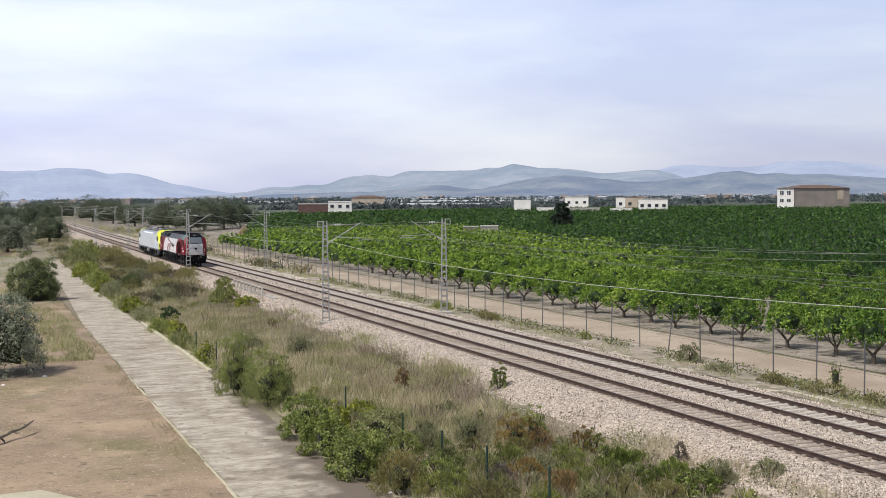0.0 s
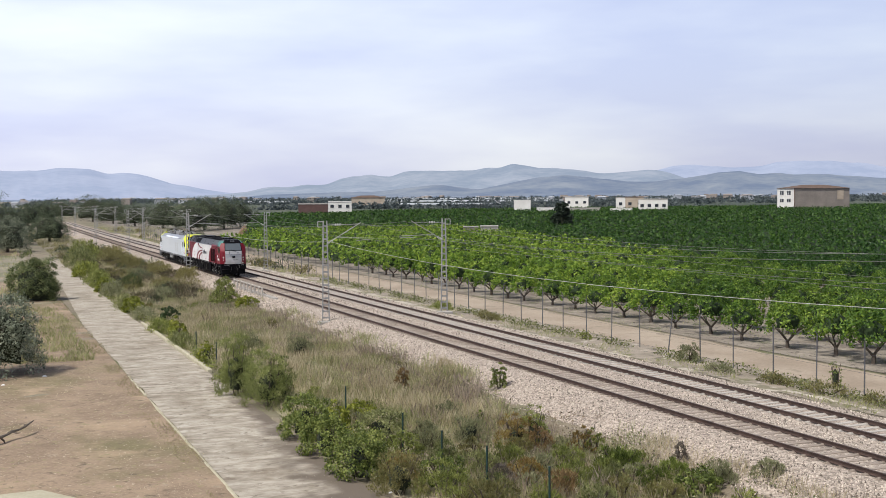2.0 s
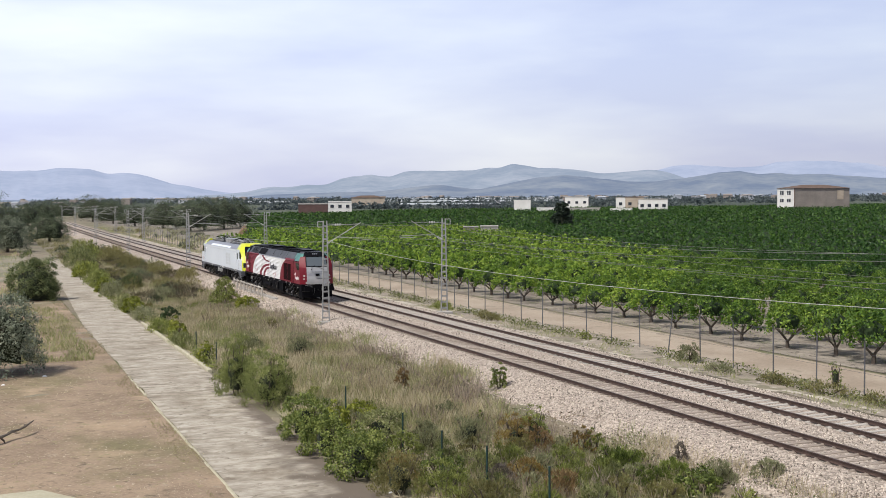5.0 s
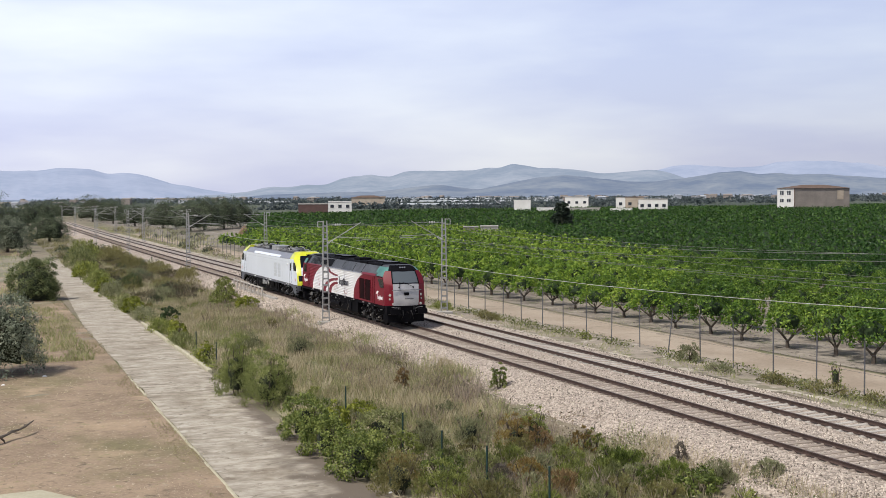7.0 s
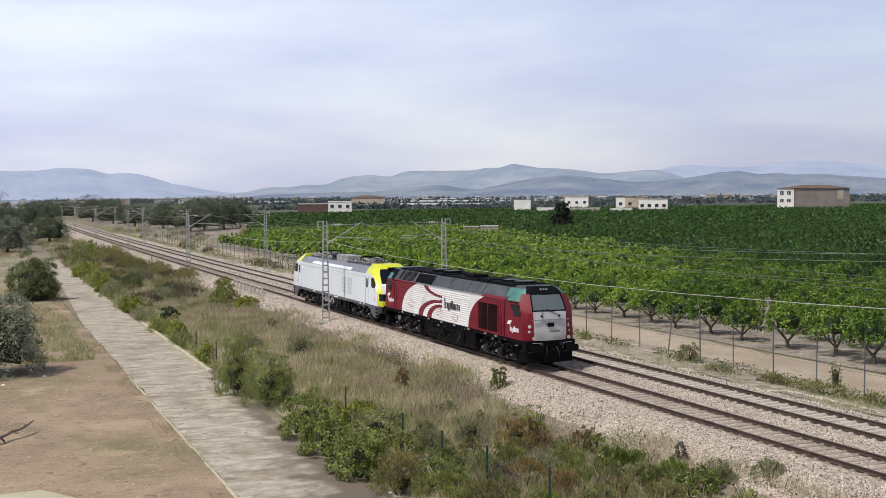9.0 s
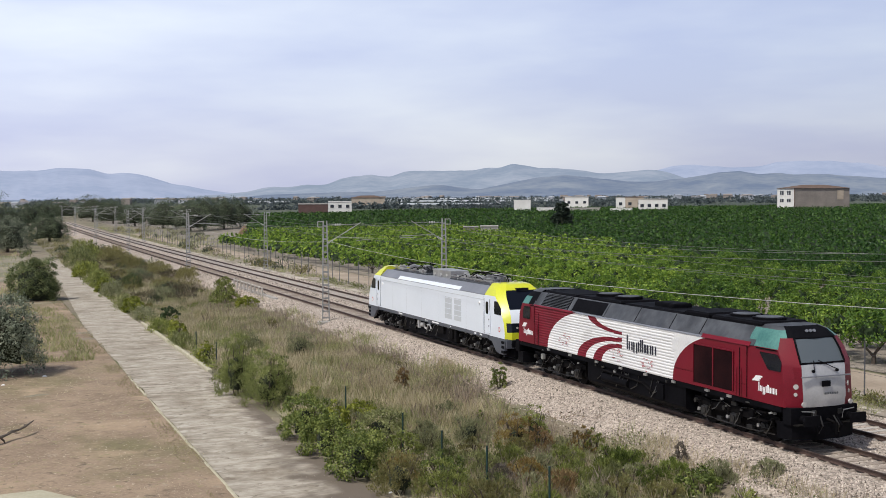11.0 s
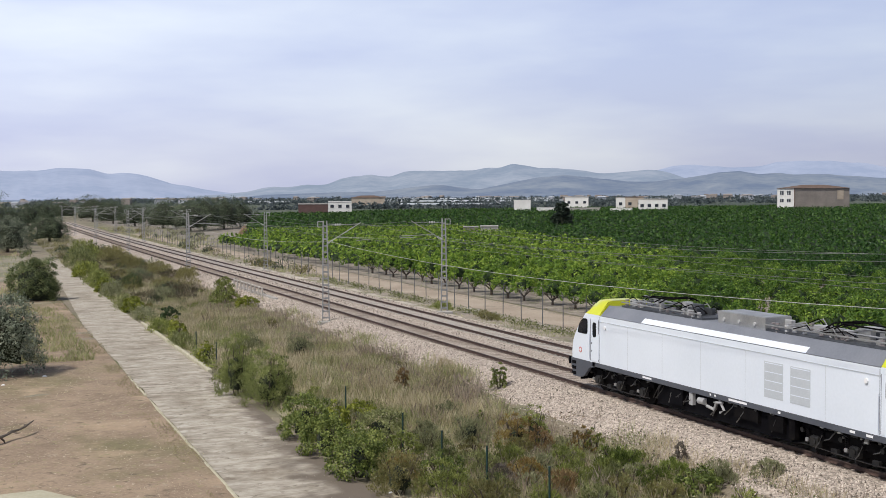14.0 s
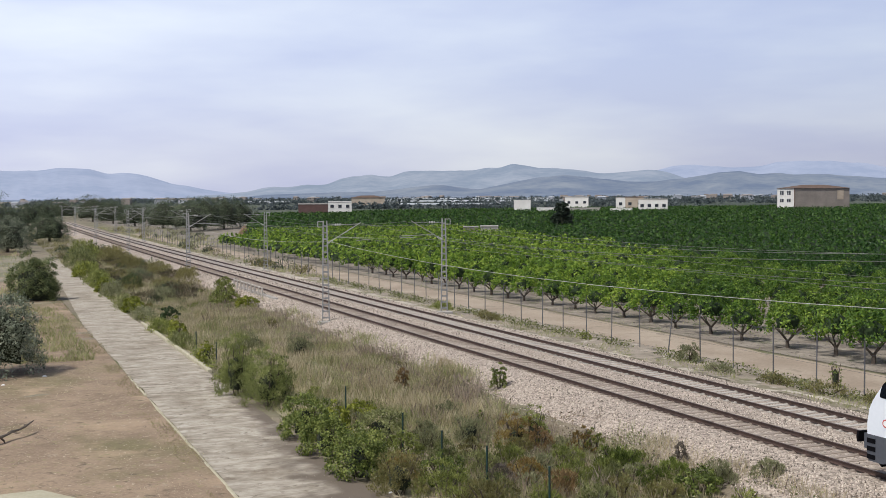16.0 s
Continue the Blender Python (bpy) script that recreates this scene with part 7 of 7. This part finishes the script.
def far_town():
    rng = np.random.default_rng(14)
    kinds = []
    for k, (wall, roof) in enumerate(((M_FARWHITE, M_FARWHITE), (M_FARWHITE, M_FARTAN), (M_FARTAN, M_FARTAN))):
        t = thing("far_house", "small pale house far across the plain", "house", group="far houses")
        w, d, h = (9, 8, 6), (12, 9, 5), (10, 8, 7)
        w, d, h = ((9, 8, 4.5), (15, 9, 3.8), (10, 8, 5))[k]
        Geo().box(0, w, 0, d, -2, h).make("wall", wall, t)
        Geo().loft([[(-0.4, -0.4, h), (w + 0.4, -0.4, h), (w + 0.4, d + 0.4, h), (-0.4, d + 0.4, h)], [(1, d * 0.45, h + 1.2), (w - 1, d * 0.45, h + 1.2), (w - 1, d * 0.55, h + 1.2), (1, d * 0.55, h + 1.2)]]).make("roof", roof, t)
        kinds.append(t)
    for i in range(95):
        a = math.radians(rng.uniform(1.5, 43))
        d = rng.uniform(1300, 3300)
        x, y = d * math.sin(a), d * math.cos(a)
        m = pose(x, y, ground_at(x, y) + 0.3 + 2.5 * rng.uniform() * d / 2000, 0, 0, rng.uniform(-60, 0))
        if i < 3:
            kinds[i].matrix_basis = m
        else:
            copy_thing(kinds[i % 3], m)


def far_woods():
    rng = np.random.default_rng(15)
    n = 7500
    a = np.radians(rng.uniform(-1.5, 44.5, n))
    d = 720 + 2500 * rng.uniform(0, 1, n) ** 1.5
    verts = []
    for ai, di in zip(a, d):
        x, y = di * math.sin(ai), di * math.cos(ai)
        if noise.noise(Vector((x * 0.004, y * 0.004, 2.0))) < (0.06 if di < 1700 else -0.12) - (0.1 if ai > 0.5 else 0.0):
            continue
        k = 24 if di < 1200 else 14
        h = rng.uniform(1.6, 3.6) * (1 + di / 1800)
        p, o = crown_points(k, h * 0.9, h * 0.9, h * 0.9, rng, 7, 0.3, 0.4, 0.2)
        v, q = leaf_quads(p, h * 0.34, rng, out=o * 0.4, slim=0.45)
        verts.append(v + np.array([x, y, ground_at(x, y) + 0.2]))
    v = np.concatenate(verts)
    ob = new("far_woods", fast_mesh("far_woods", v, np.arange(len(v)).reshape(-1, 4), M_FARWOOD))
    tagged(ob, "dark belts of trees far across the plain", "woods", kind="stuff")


def ridge(name, label, dist, bumps, base_h, mat, seed, rough=0.05):
    """Hill range: bumps (bearing, spread, height in degrees) fitted to the skyline in the camera's view, with smaller
    folds; slopes towards the viewer.
    """
    g, n, rows = Geo(), 420, 7
    for r in range(rows):
        f = r / (rows - 1)
        for i in range(n):
            az = -2.5 + 49.0 * i / (n - 1)
            e = base_h + sum((h * math.exp(-abs((az - c) / s) ** 1.7)) ** 4 for c, s, h in bumps) ** 0.25
            e += rough * (2.2 * noise.noise(Vector((az * 0.8, seed, 0))) + 1.1 * noise.noise(Vector((az * 1.9, seed + 5, 0))) + 0.6 * noise.noise(Vector((az * 4.5, seed + 9, 0)))) * min(e * 1.5, 1.0)
            e = max(e, -0.2)
            d = dist * (0.86 + 0.14 * f)
            z = EYE.z - 16 + (math.tan(math.radians(e)) * dist + 16) * f ** 0.8 * (1 + 0.10 * (1 - f) * noise.noise(Vector((az * 3.0, f * 4, seed))))
            g.v.append((d * math.sin(math.radians(az)), d * math.cos(math.radians(az)), z))
    for r in range(rows - 1):
        for i in range(n - 1):
            k = r * n + i
            g.f.append((k, k + 1, k + n + 1, k + n))
    tagged(g.make(name, mat, smooth=True), label, "hills", kind="structure")


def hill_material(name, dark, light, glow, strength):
    """Far slopes of dull scrub: haze painted in as bluish base tones and added emission."""
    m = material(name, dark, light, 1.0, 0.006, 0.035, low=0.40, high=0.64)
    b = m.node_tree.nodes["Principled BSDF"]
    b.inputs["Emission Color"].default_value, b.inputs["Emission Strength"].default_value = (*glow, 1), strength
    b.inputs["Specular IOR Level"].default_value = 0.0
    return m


FAR_HILLS = [(-1.5, 2.6, 1.3), (0.9, 2.18, 1.31), (2.5, 2.72, 1.25), (3.9, 2.24, 1.36), (5.1, 2.09, 1.34), (6.6, 1.36, 1.08), (7.3, 2.09, 1.12), (8.2, 1.79, 0.7), (9.5, 1.53, 0.59), (10.5, 1.7, 0.39), (11.7, 2.21, 0.24),
             (27.5, 2.7, 0.73), (30.0, 1.9, 0.85), (31.0, 1.69, 0.96), (32.7, 2.28, 1.38), (33.7, 1.73, 1.25), (34.7, 2.48, 1.3), (36.1, 2.3, 1.25), (37.5, 1.93, 1.46), (38.6, 1.99, 1.45), (39.8, 2.5, 1.47), (41.2, 2.66, 1.39), (43.4, 2.6, 1.25)]
MID_HILLS = [(11.0, 1.74, 0.2), (12.0, 1.23, 0.27), (13.6, 1.79, 0.56), (15.4, 2.04, 0.68), (16.9, 1.34, 0.75), (17.4, 1.55, 0.87), (18.3, 2.04, 1.08), (20.0, 1.79, 1.14), (21.1, 2.62, 1.23), (22.6, 2.44, 1.22), (23.9, 1.77, 1.33), (25.1, 1.54, 1.38), (25.7, 2.37, 1.37),
             (27.1, 2.27, 1.2), (28.2, 3.28, 1.19), (30.2, 2.95, 1.02), (31.5, 2.23, 1.07), (32.1, 2.46, 1.08), (34.8, 1.9, 0.41), (36.0, 1.48, 0.23)]
NEAR_HILLS = [(13.7, 1.78, 0.19), (15.2, 2.48, 0.24), (16.6, 2.04, 0.27), (17.8, 2.01, 0.3), (19.2, 2.61, 0.32), (20.2, 1.76, 0.44), (21.5, 1.77, 0.58), (22.0, 3.44, 0.47), (25.2, 2.41, 0.64), (26.4, 2.05, 0.88), (27.6, 2.03, 1.0), (28.7, 2.02, 0.79), (29.8, 3.04, 0.77),
              (31.3, 2.16, 0.59), (32.6, 2.03, 0.71), (33.7, 2.13, 0.81), (34.9, 2.15, 1.03), (35.8, 1.79, 1.08), (37.4, 2.13, 1.05), (38.8, 1.62, 0.84), (39.7, 2.38, 0.93), (41.1, 2.23, 0.79), (43.0, 2.8, 0.79)]
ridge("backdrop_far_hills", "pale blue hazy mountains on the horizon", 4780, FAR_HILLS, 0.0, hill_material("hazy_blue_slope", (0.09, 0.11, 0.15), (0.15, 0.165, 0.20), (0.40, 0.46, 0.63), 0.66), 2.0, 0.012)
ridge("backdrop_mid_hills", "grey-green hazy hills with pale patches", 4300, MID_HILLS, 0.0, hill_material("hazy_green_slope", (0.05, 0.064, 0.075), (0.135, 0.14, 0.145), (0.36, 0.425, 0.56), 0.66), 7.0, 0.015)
ridge("backdrop_near_hills", "darker wooded hills behind the plain", 3900, NEAR_HILLS, 0.0, hill_material("hazy_wooded_slope", (0.035, 0.045, 0.06), (0.13, 0.135, 0.125), (0.25, 0.315, 0.455), 0.60), 11.0, 0.012)
greenhouses()
far_town()
far_woods()


# ---- small things near the camera ----
def old_railing():
    t = thing("old_railing", "short row of grey concrete posts with a rail", "railing")
    for k in range(9):
        y = 118.5 - k * 1.55
        Geo().box(24.55 - 0.07, 24.55 + 0.07, y - 0.07, y + 0.07, -0.9, 0.75 - 0.02 * k, 0.02).make("post", M_SLEEPER, t)
    Geo().box(24.50, 24.60, 106.0, 118.5, 0.52, 0.60).make("rail", M_SLEEPER, t)
    Geo().box(24.7, 25.0, 102.0, 117.0, -0.8, -0.05, 0.03).make("kerb", M_CONC, t, "pale concrete kerb")




def green_posts():
    for x, y, h in ((14.7, 48.2, 1.75), (15.2, 42.4, 1.55), (15.1, 38.1, 1.65), (15.4, 34.9, 1.7), (16.3, 32.2, 1.5), (13.3, 62.0, 1.5), (13.0, 68.0, 1.5), (12.9, 74.0, 1.5)):
        t = thing("fence_post", "dark green metal fence post in the bushes", "fence post", (x, y, ground_at(x, y)), 0, "green posts beside the lane")
        Geo().tube([(0, 0, -0.2), (0, 0, h)], 0.035, 8).make("pole", M_GREENPOST, t)
        Geo().disc((0, 0, h + 0.015), (0, 0, 1), 0.042, 0.03, 8).make("cap", M_GREENPOST, t)


def dead_branch():
    t = thing("dead_branch", "dark dead branch lying on bare earth", "branch", (1.0, 49.6, -1.02))
    g = Geo().tube([(-1.4, -0.9, 0.12), (-1.0, -0.5, 0.20), (-0.75, -0.2, 0.33), (-0.4, 0.1, 0.36), (-0.1, 0.45, 0.48), (0.2, 0.95, 0.48), (0.45, 1.3, 0.60), (0.8, 1.65, 0.60), (1.05, 2.0, 0.70), (1.5, 2.9, 0.86)], [0.13, 0.10, 0.12, 0.085, 0.11, 0.075, 0.10, 0.06, 0.085, 0.03], 6)
    g.tube([(-0.1, 0.45, 0.44), (0.05, 0.5, 0.2), (0.1, 0.55, 0.0)], [0.07, 0.05, 0.03], 5).tube([(0.45, 1.3, 0.58), (0.65, 1.15, 0.5), (0.8, 1.05, 0.52)], [0.07, 0.05, 0.03], 5)
    g.tube([(-0.75, -0.2, 0.30), (-0.85, -0.05, 0.45)], [0.07, 0.04], 5).tube([(1.05, 2.0, 0.66), (1.05, 2.2, 0.84)], [0.06, 0.03], 5)
    g.tube([(-1.0, -0.5, 0.2), (-0.95, -0.75, 0.1), (-0.7, -1.0, 0.0)], [0.06, 0.05, 0.03], 5)
    g.v = [(x * 0.85, y * 0.85, z * 0.55) for x, y, z in g.v]
    g.make("branch", M_BARK, t)
    tagged(Geo().tube([(-0.5, 43.0, -0.98), (0.2, 43.6, -0.75), (0.6, 44.0, -0.95)], [0.1, 0.08, 0.04], 6).make("log_piece", M_BARK), "short weathered piece of wood on the earth", "wood")


def bridge_corner():
    """Top of a concrete block just below the viewpoint."""
    plan = [(-1.6, 15.35), (-1.2, 12.6), (2.2, 13.3), (0.74, 15.65)]
    t = thing("concrete_pillar", "pale concrete pillar top below the viewpoint", "pillar")
    Geo().loft([[(x, y, z) for x, y in plan] for z in (-1.1, 4.9)]).make("shaft", M_CONC, t)
    Geo().loft([[(x * 1.02, y * 1.002, z) for x, y in plan] for z in (4.9, 5.0)]).make("cap", M_CAPSTONE, t, "yellowish pale cap slab")


M_CAPSTONE = material("yellowish_capstone", (0.34, 0.31, 0.22), (0.46, 0.43, 0.32), 0.9, 2, 20, 0.3)


def lane_edge():
    t = thing("lane_kerb", "weathered low concrete edge of the lane", "kerb", kind="structure")
    rng = np.random.default_rng(18)
    y = 66.0
    while y < 92:
        L = rng.uniform(1.2, 2.2)
        e = rng.uniform(-0.02, 0.02)
        Geo().box(12.12 + e, 12.36 + e, y, y + L - 0.02, -1.1, -0.80 + rng.uniform(-0.02, 0.02), 0.05).make("kerb_stone", M_CAPSTONE, t)
        y += L
    y = 30.0
    while y < 66:
        L = rng.uniform(0.9, 1.8)
        if rng.uniform() < 0.06:
            y += L
            continue
        Geo().box(7.80 + rng.uniform(-0.04, 0.03), 7.90, y, y + L - 0.03, -1.1, -0.985 + rng.uniform(-0.02, 0.02), 0.02).make("edge_stone", M_CAPSTONE, t)
        y += L


def bits():
    for x, y, z, s in ((12.9, 38.6, -1.0, 0.10), (13.1, 37.2, -1.0, 0.12), (3.6, 68.3, -1.03, 0.13), (12.6, 36.4, -1.0, 0.07), (1.4, 66.0, -1.04, 0.1)):
        t = Geo()
        t.loft([[(x - s, y - s * 0.6, z), (x + s, y - s * 0.4, z), (x + s * 0.8, y + s * 0.6, z), (x - s * 0.7, y + s * 0.5, z)], [(x - s * 0.6, y - s * 0.3, z + s * 0.5), (x + s * 0.5, y - s * 0.2, z + s * 0.7), (x + s * 0.4, y + s * 0.3, z + s * 0.6), (x - s * 0.4, y + s * 0.2, z + s * 0.5)]])
        tagged(t.make("litter_scrap", M_WHITEMARK), "crumpled white scrap on the ground", "litter", "scraps of litter")


def bird():
    t = thing("bird", "small dark bird in flight", "bird")
    Geo().tube([(0, -0.32, 0), (0, -0.18, 0.02), (0, 0.08, 0.01), (0, 0.3, 0)], [0.02, 0.09, 0.08, 0.02], 8).make("body", M_DARKMARK, t)
    for s in (-1, 1):
        Geo().loft([[(s * 0.05, -0.12, 0.02), (s * 0.05, 0.08, 0.02), (s * 0.05, 0.08, 0.035), (s * 0.05, -0.12, 0.035)], [(s * 0.35, -0.16, 0.10), (s * 0.35, 0.02, 0.10), (s * 0.35, 0.02, 0.11), (s * 0.35, -0.16, 0.11)], [(s * 0.65, -0.02, 0.06), (s * 0.65, 0.06, 0.06), (s * 0.65, 0.06, 0.065), (s * 0.65, -0.02, 0.065)]]).make("wing", M_DARKMARK, t)
    for ob in t.children:
        ob.data.transform(Matrix.Scale(0.5, 4))
    return t


old_railing()
green_posts()
dead_branch()
bridge_corner()
lane_edge()
bits()
BIRD = bird()


# ---- how things move ----
def train_y(t):
    """Where the rear buffers of the train stand at t seconds."""
    s = (t - 9.0) / 7.0
    return 98.48 - 73.65 * s + 3.735 * s * s - 0.271 * s ** 3


def loco_pose(t, back):
    y = train_y(t) - back
    return pose(TRACK_A + bend(y), y, 0.0, 0, 0, -math.degrees(math.atan(6.8 * max(y - 150.0, 0.0) / 315.0 ** 2)))


def motions():
    walk(RED_LOCO, [(k * 0.5, loco_pose(k * 0.5, 34.53)) for k in range(33)])
    walk(WHITE_LOCO, [(k * 0.5, loco_pose(k * 0.5, 11.51)) for k in range(33)])
    # the bird crosses the sky late in the clip
    walk(BIRD, [(0, pose(-6.9, 30.8, 23.8, 0, 0, 150)), (9.5, pose(-7.2, 31.6, 21.8, 0, 0, 150)), (11.3, pose(10.3, 43.3, 15.4, 0, 0, 150)), (11.6, pose(21.7, 55.4, 16.1, 0, 0, 150)), (12.0, pose(37.7, 67.9, 16.2, 0, 0, 150)), (12.5, pose(55.5, 82.8, 16.3, 0, 0, 150)), (12.8, pose(64.6, 91.1, 16.5, 0, 0, 150)), (13.0, pose(71.2, 96.3, 16.5, 0, 0, 150)), (13.4, pose(79.4, 95.9, 20.3, 0, 0, 150)), (14.0, pose(95.0, 87.1, 25.4, 0, 0, 150)), (16, pose(130.4, 68.4, 37.1, 0, 0, 150))])
    # wheels roll as the train moves
    for w in RED_WHEELS + WHITE_WHEELS:
        y = w.location.y
        rows = []
        for k in range(481):
            t = k / 30.0
            rows.append((t, Matrix.Translation((0, y, 0.52)) @ Matrix.Rotation((train_y(0) - train_y(t)) / 0.52, 4, "X")))
        walk(w, rows)


motions()
